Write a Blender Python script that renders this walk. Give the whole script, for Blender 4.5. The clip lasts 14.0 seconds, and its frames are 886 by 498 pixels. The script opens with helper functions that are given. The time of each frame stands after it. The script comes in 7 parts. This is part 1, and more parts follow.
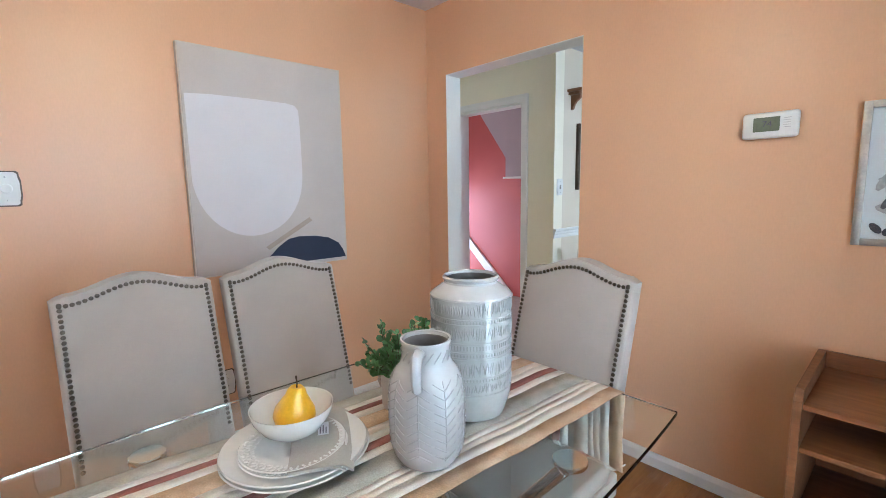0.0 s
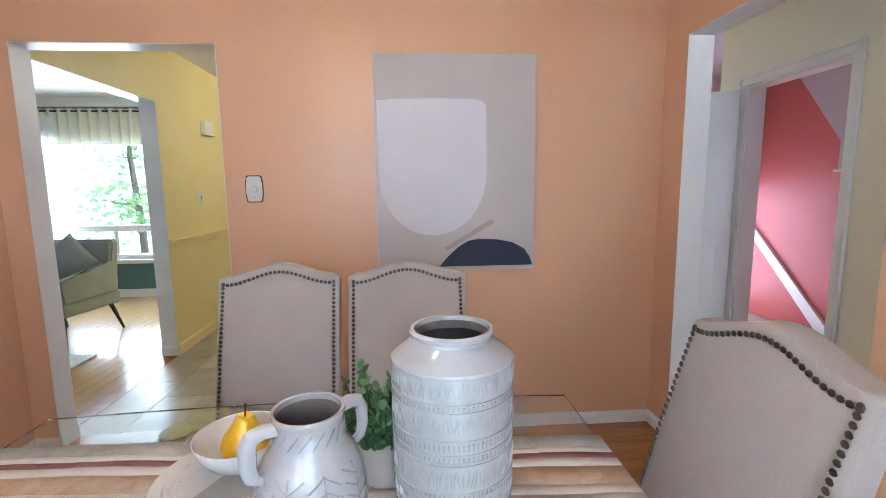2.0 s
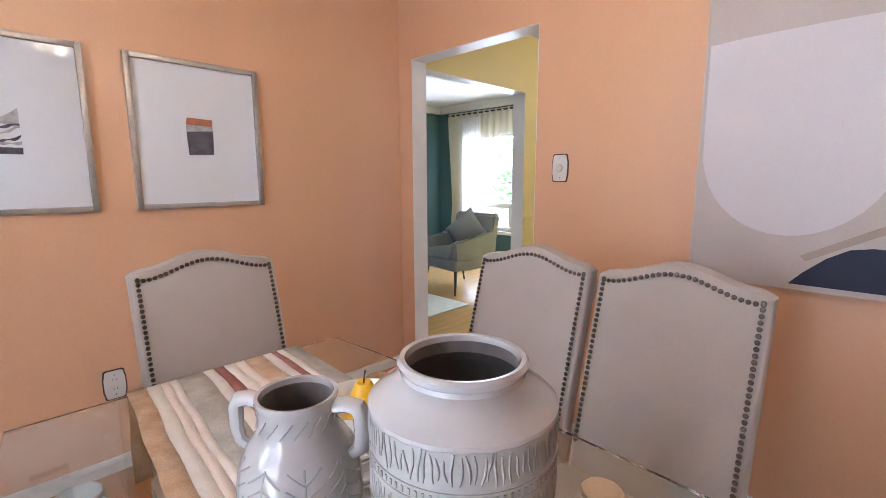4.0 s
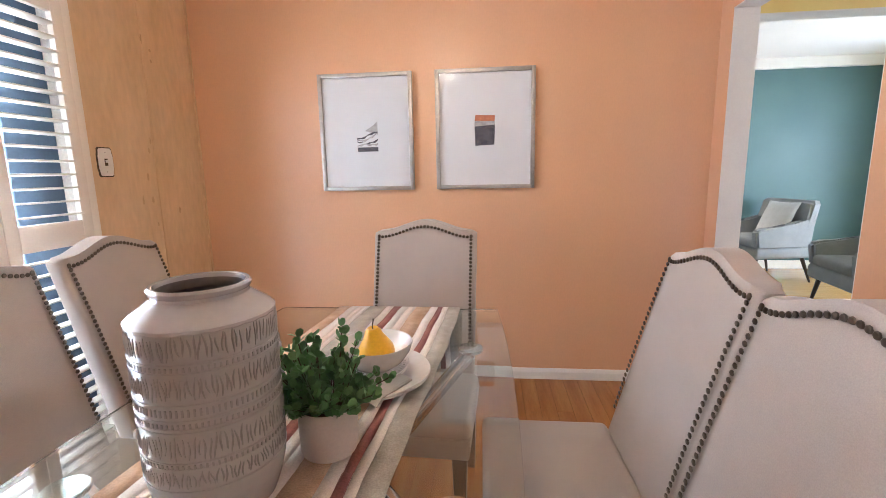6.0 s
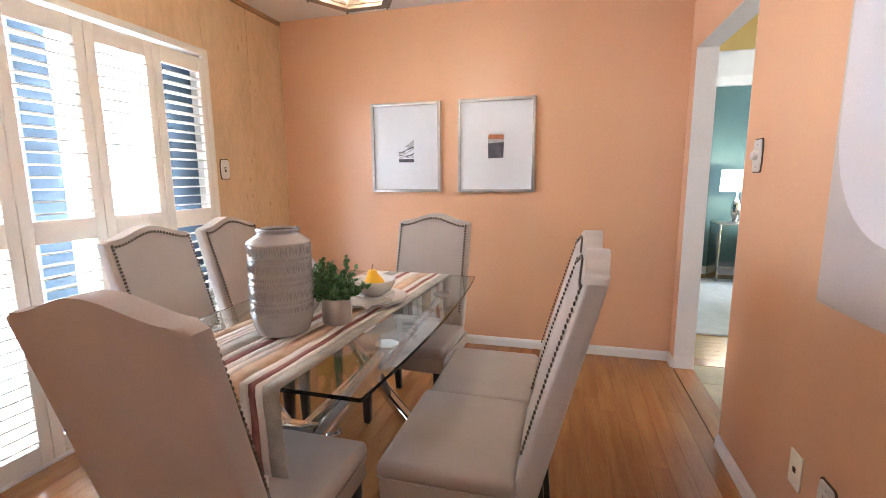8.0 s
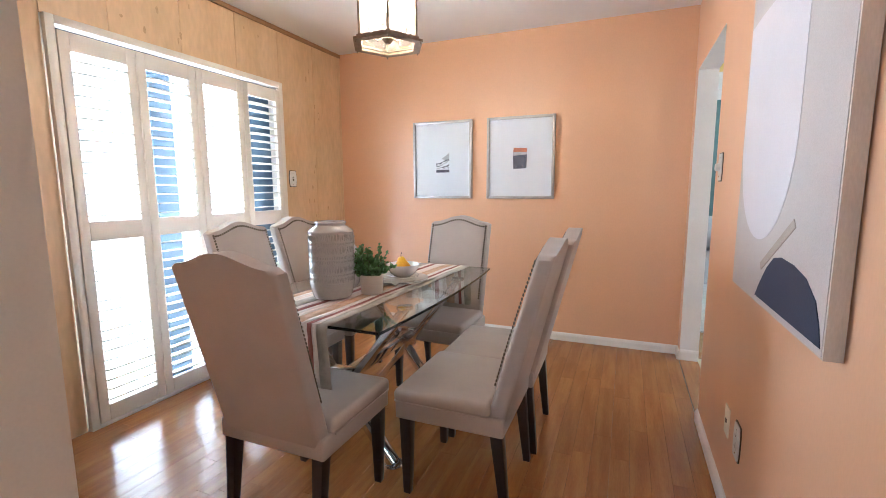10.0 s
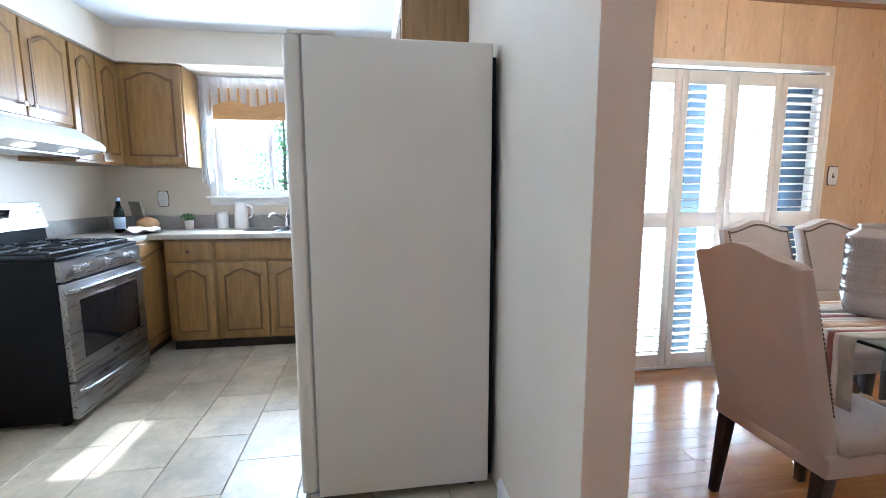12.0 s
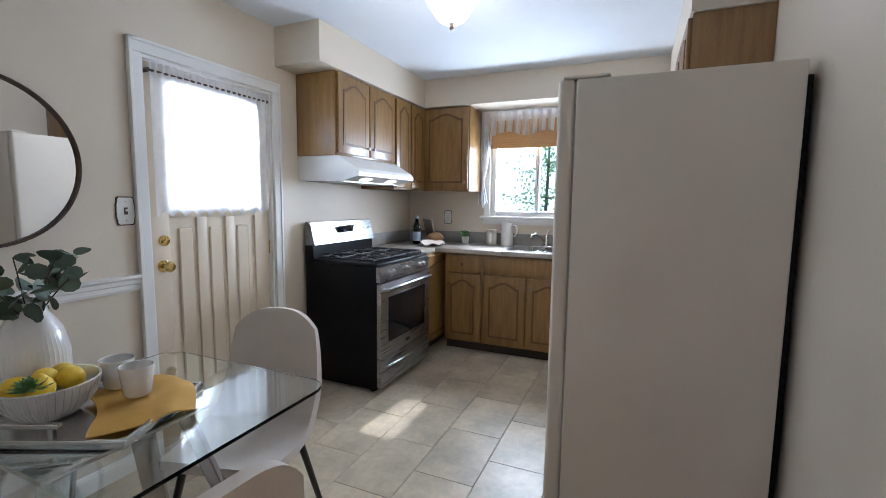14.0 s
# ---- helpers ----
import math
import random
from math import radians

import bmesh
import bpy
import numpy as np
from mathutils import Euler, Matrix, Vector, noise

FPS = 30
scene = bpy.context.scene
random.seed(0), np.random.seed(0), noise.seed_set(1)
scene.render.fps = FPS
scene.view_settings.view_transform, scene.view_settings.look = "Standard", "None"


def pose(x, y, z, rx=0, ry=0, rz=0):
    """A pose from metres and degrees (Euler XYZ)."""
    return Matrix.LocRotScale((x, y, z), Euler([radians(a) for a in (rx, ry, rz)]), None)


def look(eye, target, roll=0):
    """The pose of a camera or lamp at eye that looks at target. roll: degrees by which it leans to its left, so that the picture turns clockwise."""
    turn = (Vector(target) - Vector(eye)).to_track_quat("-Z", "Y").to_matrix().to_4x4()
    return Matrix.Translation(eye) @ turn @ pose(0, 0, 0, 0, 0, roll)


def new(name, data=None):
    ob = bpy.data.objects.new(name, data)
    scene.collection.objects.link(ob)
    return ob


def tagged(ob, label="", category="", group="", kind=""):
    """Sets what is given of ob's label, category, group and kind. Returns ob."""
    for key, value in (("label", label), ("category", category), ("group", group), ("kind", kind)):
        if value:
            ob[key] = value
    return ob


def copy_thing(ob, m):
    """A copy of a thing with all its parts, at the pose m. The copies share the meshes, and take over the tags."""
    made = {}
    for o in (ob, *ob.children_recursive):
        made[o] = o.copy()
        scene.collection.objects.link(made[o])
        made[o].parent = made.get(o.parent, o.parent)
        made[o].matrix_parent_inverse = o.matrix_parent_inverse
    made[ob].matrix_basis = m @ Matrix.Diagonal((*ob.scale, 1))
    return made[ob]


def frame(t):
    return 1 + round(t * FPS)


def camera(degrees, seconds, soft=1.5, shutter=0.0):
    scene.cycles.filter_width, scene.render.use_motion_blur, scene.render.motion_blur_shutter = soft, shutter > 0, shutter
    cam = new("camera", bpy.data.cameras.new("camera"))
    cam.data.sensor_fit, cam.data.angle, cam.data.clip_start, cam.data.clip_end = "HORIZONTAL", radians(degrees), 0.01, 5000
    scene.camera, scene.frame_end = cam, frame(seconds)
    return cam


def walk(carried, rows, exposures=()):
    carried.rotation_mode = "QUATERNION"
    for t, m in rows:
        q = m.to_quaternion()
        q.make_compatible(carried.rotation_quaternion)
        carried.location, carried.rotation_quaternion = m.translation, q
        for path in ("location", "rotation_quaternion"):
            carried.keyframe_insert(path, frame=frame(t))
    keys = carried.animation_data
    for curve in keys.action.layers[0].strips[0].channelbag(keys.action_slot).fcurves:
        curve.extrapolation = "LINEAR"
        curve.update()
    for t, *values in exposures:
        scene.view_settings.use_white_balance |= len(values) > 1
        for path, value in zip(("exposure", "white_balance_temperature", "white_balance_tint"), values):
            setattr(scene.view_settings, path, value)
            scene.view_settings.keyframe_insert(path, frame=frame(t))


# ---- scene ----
cam = camera(89.6, 14.0, soft=0.8)
PATH = [
    (0, (0.576, 2.015, 1.291), (2.035, 0.673, 1.026), -0.9),
    (0.5, (0.583, 1.846, 1.281), (2.216, 0.72, 1.024), -1.0),
    (1, (0.583, 1.686, 1.312), (2.371, 0.83, 1.046), -0.7),
    (1.5, (0.583, 1.522, 1.309), (2.491, 0.984, 1.042), -0.6),
    (2, (0.62, 1.318, 1.305), (2.597, 1.169, 1.04), -0.7),
    (2.5, (0.685, 1.208, 1.295), (2.657, 1.413, 1.03), -0.6),
    (3, (0.785, 1.144, 1.283), (2.673, 1.749, 1.02), -0.5),
    (3.5, (0.859, 1.079, 1.27), (2.576, 2.068, 1.0), -0.4),
    (4, (0.981, 0.96, 1.267), (2.387, 2.349, 0.959), -0.2),
    (6.5, (1.881, 0.547, 1.231), (1.469, 2.475, 0.896), -1.0),
    (7, (2.006, 0.372, 1.242), (1.52, 2.284, 0.909), -0.7),
    (9.5, (2.401, -0.295, 1.222), (1.793, 1.592, 0.955), -0.2),
    (10, (2.501, -0.361, 1.226), (1.749, 1.472, 0.958), -0.3),
    (10.5, (2.606, -0.444, 1.223), (1.544, 1.23, 0.957), -0.3),
    (11, (2.684, -0.5, 1.205), (1.243, 0.863, 0.946), -0.2),
    (11.5, (2.7, -0.554, 1.203), (0.932, 0.345, 0.945), -0.1),
    (12, (2.682, -0.602, 1.216), (0.722, -0.297, 0.955), -0.1),
    (12.5, (2.701, -0.614, 1.259), (0.741, -0.919, 1.003), 0.1),
    (13, (2.731, -0.612, 1.293), (0.846, -1.232, 1.046), 0.5),
    (13.5, (2.741, -0.614, 1.299), (0.897, -1.354, 1.068), 0.6),
    (14, (2.734, -0.614, 1.304), (0.907, -1.399, 1.092), 0.7),
]
walk(cam, [(t, look(eye, target, roll)) for t, eye, target, roll in PATH],
     exposures=[(0, 0.12, 5200, 2), (1, -0.07, 5650, 7), (1.5, -0.15, 5600, 10), (2, -0.09, 5350, 10), (3, -0.08, 5450, 13), (4, 0, 5700, 17), (6.5, 0.38, 5750, 14), (7.2, 0.4, 5750, 13), (9.5, 0.56, 5450, 10), (10.5, 0.5, 5250, 6), (11.1, 0.58, 5150, 4), (12, 0.50, 5000, 6), (12.5, 0.45, 5250, 10), (13, 0.22, 5400, 10), (13.5, -0.13, 5450, 10), (14, -0.41, 5450, 10)])

# ---------------------------------------------------------------- world and light
world = bpy.data.worlds.new("world")
scene.world = world
world.use_nodes = True
wn = world.node_tree
sky = wn.nodes.new("ShaderNodeTexSky")
sky.sky_type = "NISHITA"
sky.sun_disc = False
sky.sun_elevation = radians(40.9)
sky.sun_rotation = radians(-86)
wn.links.new(sky.outputs[0], wn.nodes["Background"].inputs[0])
wn.nodes["Background"].inputs[1].default_value = 0.15


def lamp(name, kind, m, energy, col=(1, 1, 1), **kw):
    data = bpy.data.lights.new(name, kind)
    data.energy, data.color = energy, col
    if kind == "AREA":
        data.shape, data.size, data.size_y = "RECTANGLE", kw["w"], kw["h"]
    elif kind == "SUN":
        data.angle = kw["angle"]
    else:
        data.shadow_soft_size = kw["r"]
    ob = new(name, data)
    ob.matrix_world = m
    return ob


DAY = (0.88, 0.94, 1.0)
WARM = (1.0, 0.80, 0.55)
lamp("sun", "SUN", look((0, 0, 5), (1, -0.07, 4.13)), 5.0, (1, 0.95, 0.88), angle=radians(0.5))
lamp("patio_daylight", "AREA", look((-0.75, 2.45, 1.12), (1, 2.45, 1.12)), 480, DAY, w=3.7, h=2.78)
lamp("sink_window_daylight", "AREA", look((-1.56, -1.46, 1.52), (0, -1.46, 1.50)), 80, DAY, w=0.84, h=0.60)
lamp("back_door_daylight", "AREA", look((0.92, -3.1, 1.6), (0.92, 0, 1.2)), 140, DAY, w=0.75, h=0.75)
lamp("living_window_daylight", "AREA", look((6.75, 4.74, 1.25), (3, 4.74, 1.15)), 140, DAY, w=2.15, h=1.45)
lamp("chandelier_light", "POINT", pose(1.37, 1.69, 2.12), 26, WARM, r=0.09)
lamp("kitchen_ceiling_light", "POINT", pose(0.55, -1.52, 2.12), 8, (1.0, 0.92, 0.82), r=0.10)
lamp("foyer_light", "POINT", pose(5.2, 1.9, 2.25), 40, (1.0, 0.88, 0.66), r=0.12)
lamp("living_lamp_light", "POINT", pose(4.14, 6.08, 1.22), 12, WARM, r=0.08)
# fill lamp added inside the closed stairwell to brighten the red wall
lamp("stairwell_daylight", "AREA", look((5.1, -1.62, 0.7), (3.4, -1.75, 0.6)), 24, (0.92, 0.84, 1.0), w=0.9, h=1.2)


# ---------------------------------------------------------------- materials
def mat(name, col, col2=None, rough=0.5, metal=0.0, scale=6.0, fine=90.0, grain=0.12, bump=0.15, depth=0.002,
        stretch=(1, 1, 1), coat=0.0, spec=0.5, per=0.0, sheen=0.0, island=False, rough_var=0.12):
    """Two colours by a large noise, grain by a fine one, bump by both."""
    m = bpy.data.materials.new(name)
    m.use_nodes = True
    nt = m.node_tree
    n, l = nt.nodes, nt.links
    b = n["Principled BSDF"]
    tc = n.new("ShaderNodeTexCoord")
    mp = n.new("ShaderNodeMapping")
    mp.inputs["Scale"].default_value = stretch
    l.new(tc.outputs["Object"], mp.inputs[0])
    big = n.new("ShaderNodeTexNoise")
    big.inputs["Scale"].default_value = scale
    big.inputs["Detail"].default_value = 5
    l.new(mp.outputs[0], big.inputs["Vector"])
    sm = n.new("ShaderNodeTexNoise")
    sm.inputs["Scale"].default_value = fine
    sm.inputs["Detail"].default_value = 3
    l.new(mp.outputs[0], sm.inputs["Vector"])
    mix = n.new("ShaderNodeMix")
    mix.data_type = "RGBA"
    mix.inputs[6].default_value = (*col, 1)
    mix.inputs[7].default_value = (*(col2 or [c * 0.88 for c in col]), 1)
    ramp = n.new("ShaderNodeMapRange")
    ramp.inputs[1].default_value, ramp.inputs[2].default_value = 0.35, 0.65
    l.new(big.outputs["Fac"], ramp.inputs[0])
    l.new(ramp.outputs[0], mix.inputs[0])
    out = mix.outputs[2]
    hsv = n.new("ShaderNodeHueSaturation")
    l.new(out, hsv.inputs["Color"])
    val = n.new("ShaderNodeMapRange")
    val.inputs[1].default_value, val.inputs[2].default_value = 0.2, 0.8
    val.inputs[3].default_value, val.inputs[4].default_value = 1 - grain, 1 + grain
    l.new(sm.outputs["Fac"], val.inputs[0])
    fac = val.outputs[0]
    if per:
        if island:
            rnd = n.new("ShaderNodeNewGeometry").outputs["Random Per Island"]
        else:
            rnd = n.new("ShaderNodeObjectInfo").outputs["Random"]
        pr = n.new("ShaderNodeMapRange")
        pr.inputs[3].default_value, pr.inputs[4].default_value = 1 - per, 1 + per
        l.new(rnd, pr.inputs[0])
        mu = n.new("ShaderNodeMath")
        mu.operation = "MULTIPLY"
        l.new(fac, mu.inputs[0])
        l.new(pr.outputs[0], mu.inputs[1])
        fac = mu.outputs[0]
        mv = n.new("ShaderNodeVectorMath")
        mv.operation = "SCALE"
        cx = n.new("ShaderNodeCombineXYZ")
        for i in range(3):
            l.new(rnd, cx.inputs[i])
        mv.inputs[3].default_value = 17.0
        l.new(cx.outputs[0], mv.inputs[0])
        l.new(mv.outputs[0], mp.inputs["Location"])
    l.new(fac, hsv.inputs["Value"])
    l.new(hsv.outputs[0], b.inputs["Base Color"])
    rr = n.new("ShaderNodeMapRange")
    rr.inputs[3].default_value, rr.inputs[4].default_value = max(0.02, rough - rough_var * rough), min(1, rough + rough_var * rough)
    l.new(big.outputs["Fac"], rr.inputs[0])
    l.new(rr.outputs[0], b.inputs["Roughness"])
    b.inputs["Metallic"].default_value = metal
    b.inputs["Coat Weight"].default_value = coat
    b.inputs["Coat Roughness"].default_value = 0.12
    b.inputs["Specular IOR Level"].default_value = spec
    b.inputs["Sheen Weight"].default_value = sheen
    if bump:
        bp = n.new("ShaderNodeBump")
        bp.inputs["Strength"].default_value = bump
        bp.inputs["Distance"].default_value = depth
        l.new(sm.outputs["Fac"], bp.inputs["Height"])
        l.new(bp.outputs[0], b.inputs["Normal"])
    return m


def glass(name, tint=(0.92, 0.98, 0.96), rough=0.0):
    m = bpy.data.materials.new(name)
    m.use_nodes = True
    b = m.node_tree.nodes["Principled BSDF"]
    b.inputs["Base Color"].default_value = (*tint, 1)
    b.inputs["Transmission Weight"].default_value = 1
    b.inputs["Roughness"].default_value = rough
    b.inputs["IOR"].default_value = 1.45
    return m


def pane_glass(name, ior=1.45):
    """Thin pane: clear, with the gloss of its face."""
    m = bpy.data.materials.new(name)
    m.use_nodes = True
    nt = m.node_tree
    tr = nt.nodes.new("ShaderNodeBsdfTransparent")
    tr.inputs[0].default_value = (0.96, 0.98, 0.98, 1)
    gl = nt.nodes.new("ShaderNodeBsdfGlossy")
    gl.inputs["Roughness"].default_value = 0.02
    fr = nt.nodes.new("ShaderNodeFresnel")
    fr.inputs[0].default_value = ior
    mx = nt.nodes.new("ShaderNodeMixShader")
    nt.links.new(fr.outputs[0], mx.inputs[0])
    nt.links.new(tr.outputs[0], mx.inputs[1])
    nt.links.new(gl.outputs[0], mx.inputs[2])
    nt.links.new(mx.outputs[0], nt.nodes["Material Output"].inputs[0])
    return m


def sheer(name, col, open_part, solid=0.45):
    """Thin woven cloth: part open weave, part translucent threads."""
    m = bpy.data.materials.new(name)
    m.use_nodes = True
    nt = m.node_tree
    n, l = nt.nodes, nt.links
    tr = n.new("ShaderNodeBsdfTransparent")
    tl = n.new("ShaderNodeBsdfTranslucent")
    df = n.new("ShaderNodeBsdfDiffuse")
    tl.inputs[0].default_value = df.inputs[0].default_value = (*col, 1)
    m1, m2 = n.new("ShaderNodeMixShader"), n.new("ShaderNodeMixShader")
    l.new(tl.outputs[0], m1.inputs[1])
    l.new(df.outputs[0], m1.inputs[2])
    m1.inputs[0].default_value = solid
    tc, nz, mr = n.new("ShaderNodeTexCoord"), n.new("ShaderNodeTexNoise"), n.new("ShaderNodeMapRange")
    nz.inputs["Scale"].default_value = 14
    l.new(tc.outputs["Object"], nz.inputs["Vector"])
    mr.inputs[3].default_value, mr.inputs[4].default_value = open_part * 0.4, open_part * 1.6
    l.new(nz.outputs["Fac"], mr.inputs[0])
    l.new(mr.outputs[0], m2.inputs[0])
    l.new(m1.outputs[0], m2.inputs[1])
    l.new(tr.outputs[0], m2.inputs[2])
    l.new(m2.outputs[0], n["Material Output"].inputs[0])
    return m


def glow(name, col, strength):
    m = bpy.data.materials.new(name)
    m.use_nodes = True
    b = m.node_tree.nodes["Principled BSDF"]
    b.inputs["Base Color"].default_value = (*col, 1)
    b.inputs["Emission Color"].default_value = (*col, 1)
    b.inputs["Emission Strength"].default_value = strength
    return m


ORANGE = mat("orange_wall_paint", (0.74, 0.445, 0.265), (0.71, 0.42, 0.25), 0.34, scale=2.2, fine=160, grain=0.03, bump=0.12, depth=0.001, spec=0.4, stretch=(1, 1, 0.35))
BEIGE = mat("beige_wall_paint", (0.68, 0.60, 0.49), (0.65, 0.57, 0.46), 0.5, scale=2, fine=170, grain=0.03, bump=0.12, depth=0.001)
CREAM = mat("cream_wall_paint", (0.86, 0.81, 0.67), (0.83, 0.78, 0.64), 0.5, scale=2, fine=170, grain=0.03, bump=0.1, depth=0.001)
YELLOW = mat("yellow_wall_paint", (0.82, 0.68, 0.27), (0.79, 0.65, 0.25), 0.5, scale=2, fine=170, grain=0.03, bump=0.1, depth=0.001)
RED = mat("red_wall_paint", (0.47, 0.10, 0.085), (0.43, 0.09, 0.08), 0.45, scale=2, fine=150, grain=0.04, bump=0.12, depth=0.001)
MAUVE = mat("mauve_ceiling_paint", (0.52, 0.42, 0.44), rough=0.6, scale=2, fine=150, grain=0.03)
TEAL = mat("teal_wall_paint", (0.085, 0.17, 0.18), (0.075, 0.155, 0.165), 0.5, scale=2, fine=150, grain=0.04, bump=0.1, depth=0.001)
CEIL = mat("ceiling_paint", (0.80, 0.79, 0.78), (0.78, 0.77, 0.76), 0.8, scale=3, fine=220, grain=0.03, bump=0.25, depth=0.002)
KCEIL = mat("kitchen_ceiling_paint", (0.76, 0.78, 0.82), (0.74, 0.76, 0.80), 0.8, scale=3, fine=220, grain=0.03, bump=0.25, depth=0.002)
TRIM = mat("white_trim_paint", (0.80, 0.79, 0.77), (0.76, 0.75, 0.73), 0.35, scale=5, fine=120, grain=0.03, bump=0.06)
SHUT = mat("cream_shutter_paint", (0.78, 0.74, 0.66), (0.75, 0.71, 0.63), 0.4, scale=5, fine=120, grain=0.03, bump=0.06)
PANEL = mat("knotty_wood_panelling", (0.70, 0.50, 0.30), (0.63, 0.435, 0.245), 0.42, scale=3.4, fine=26, grain=0.09, bump=0.12, stretch=(1.6, 1.6, 0.5), per=0.04)
PANELT = mat("stained_panelling_trim", (0.36, 0.20, 0.095), (0.30, 0.165, 0.08), 0.45, scale=6, fine=50, grain=0.12, stretch=(6, 1, 6))
KNOT = mat("pale_brown_knot", (0.50, 0.325, 0.17), (0.56, 0.38, 0.21), 0.5, scale=40, fine=120, grain=0.2)
OAKF = mat("oak_strip_floor", (0.375, 0.180, 0.060), (0.30, 0.130, 0.042), 0.22, scale=3, fine=38, grain=0.12, bump=0.06, stretch=(9, 0.8, 9), coat=0.30, per=0.07)
LIVF = mat("living_room_oak_floor", (0.50, 0.31, 0.12), (0.42, 0.25, 0.09), 0.22, scale=3, fine=38, grain=0.12, bump=0.06, stretch=(0.8, 9, 9), coat=0.3)
TILE = mat("stone_look_floor_tile", (0.54, 0.455, 0.33), (0.37, 0.315, 0.23), 0.38, scale=4.5, fine=30, grain=0.12, bump=0.25, per=0.13)
GROUT = mat("grout", (0.38, 0.33, 0.26), rough=0.9, scale=20)
LINEN = mat("greige_linen", (0.475, 0.42, 0.375), (0.435, 0.385, 0.345), 0.85, scale=5, fine=420, grain=0.10, bump=0.35, depth=0.0008, sheen=0.25, spec=0.2)
NAIL = mat("antique_brass_nailhead", (0.17, 0.14, 0.11), (0.10, 0.08, 0.06), 0.35, metal=0.85, scale=40, bump=0)
ESPR = mat("espresso_stained_wood", (0.022, 0.014, 0.011), (0.030, 0.018, 0.012), 0.32, scale=8, fine=60, grain=0.2, bump=0.05, stretch=(6, 6, 1))
GLASS = glass("clear_table_glass")
PANE = pane_glass("thin_window_glass")
PGLASS = pane_glass("coated_picture_glass", 1.28)
EDGE = glass("green_glass_edge", (0.20, 0.36, 0.32), 0.05)
CHROME = mat("polished_chrome", (0.72, 0.72, 0.73), (0.66, 0.66, 0.68), 0.08, metal=1, scale=8, bump=0.02, grain=0.02)
NICKEL = mat("satin_nickel", (0.56, 0.55, 0.53), (0.50, 0.49, 0.47), 0.24, metal=1, scale=3, fine=300, grain=0.02, bump=0)
STEEL = mat("brushed_stainless_steel", (0.42, 0.42, 0.42), (0.37, 0.37, 0.38), 0.28, metal=1, scale=6, fine=70, grain=0.03, bump=0.015, stretch=(0.6, 14, 14))
CERAMW = mat("bright_white_glaze", (0.76, 0.74, 0.71), (0.71, 0.69, 0.66), 0.2, scale=9, fine=60, grain=0.03, bump=0.05, coat=0.4)
CERAM = mat("glazed_white_ceramic", (0.51, 0.50, 0.495), (0.46, 0.45, 0.445), 0.16, scale=9, fine=60, grain=0.03, bump=0.05, coat=0.5)
CERAMG = mat("glazed_grey_ceramic_relief", (0.45, 0.45, 0.43), (0.40, 0.40, 0.385), 0.20, scale=14, fine=60, grain=0.05, bump=0.08, coat=0.4)
CERAMR = mat("glazed_pale_grey_relief", (0.34, 0.34, 0.325), (0.37, 0.37, 0.355), 0.2, scale=14, fine=60, grain=0.05, bump=0.08, coat=0.4)
GROOVE = mat("glazed_leaf_relief", (0.44, 0.435, 0.43), rough=0.2, scale=14, coat=0.4)
INNER = mat("dark_matte_inner_wall", (0.20, 0.18, 0.165), rough=0.8, scale=10)
MATTE = mat("matte_white_clay", (0.66, 0.62, 0.57), (0.62, 0.58, 0.53), 0.7, scale=12, fine=200, bump=0.15, grain=0.05)
LEAF = mat("eucalyptus_leaf", (0.085, 0.20, 0.065), (0.12, 0.26, 0.095), 0.5, scale=20, fine=150, grain=0.15, per=0.3, island=True)
LEAFG = mat("grey_green_leaf", (0.085, 0.125, 0.085), (0.12, 0.165, 0.12), 0.55, scale=20, fine=150, grain=0.15, per=0.3, island=True)
PEARM = mat("yellow_pear_skin", (0.85, 0.49, 0.015), (0.80, 0.43, 0.012), 0.35, scale=12, fine=150, grain=0.08, bump=0.1, coat=0.2)
LEMON = mat("lemon_peel", (0.80, 0.56, 0.03), (0.76, 0.50, 0.02), 0.4, scale=12, fine=160, grain=0.06, bump=0.4)
STEM = mat("brown_stem", (0.06, 0.035, 0.02), rough=0.8, scale=30)
CANVAS = mat("canvas_beige_paint", (0.57, 0.52, 0.49), (0.545, 0.495, 0.465), 0.75, scale=5, fine=260, grain=0.06, bump=0.4, depth=0.001)
CANVW = mat("canvas_pale_lilac_paint", (0.70, 0.67, 0.69), (0.68, 0.65, 0.67), 0.75, scale=5, fine=260, grain=0.04, bump=0.4, depth=0.001)
NAVY = mat("navy_paint", (0.018, 0.025, 0.055), (0.024, 0.032, 0.065), 0.7, scale=9, fine=260, grain=0.15, bump=0.4, depth=0.001)
EDGEW = mat("pale_maple_frame", (0.62, 0.55, 0.47), (0.57, 0.50, 0.43), 0.5, scale=8, fine=60, grain=0.08, stretch=(4, 4, 1))
TAUPE = mat("taupe_paint", (0.44, 0.37, 0.31), rough=0.75, scale=9, fine=260, bump=0.3)
SILV = mat("silver_leaf_frame", (0.50, 0.48, 0.45), (0.42, 0.40, 0.38), 0.38, metal=0.7, scale=14, fine=120, grain=0.12, bump=0.15)
PAPER = mat("mat_board_paper", (0.78, 0.77, 0.79), (0.77, 0.76, 0.78), 0.85, scale=6, fine=300, grain=0.02, bump=0.1)
RUST = mat("rust_ink", (0.55, 0.20, 0.10), (0.45, 0.16, 0.09), 0.8, scale=30)
INK = mat("charcoal_ink", (0.07, 0.065, 0.085), (0.13, 0.12, 0.14), 0.8, scale=40, grain=0.3)
INKG = mat("grey_ink", (0.38, 0.36, 0.37), (0.52, 0.49, 0.49), 0.8, scale=40, grain=0.2)
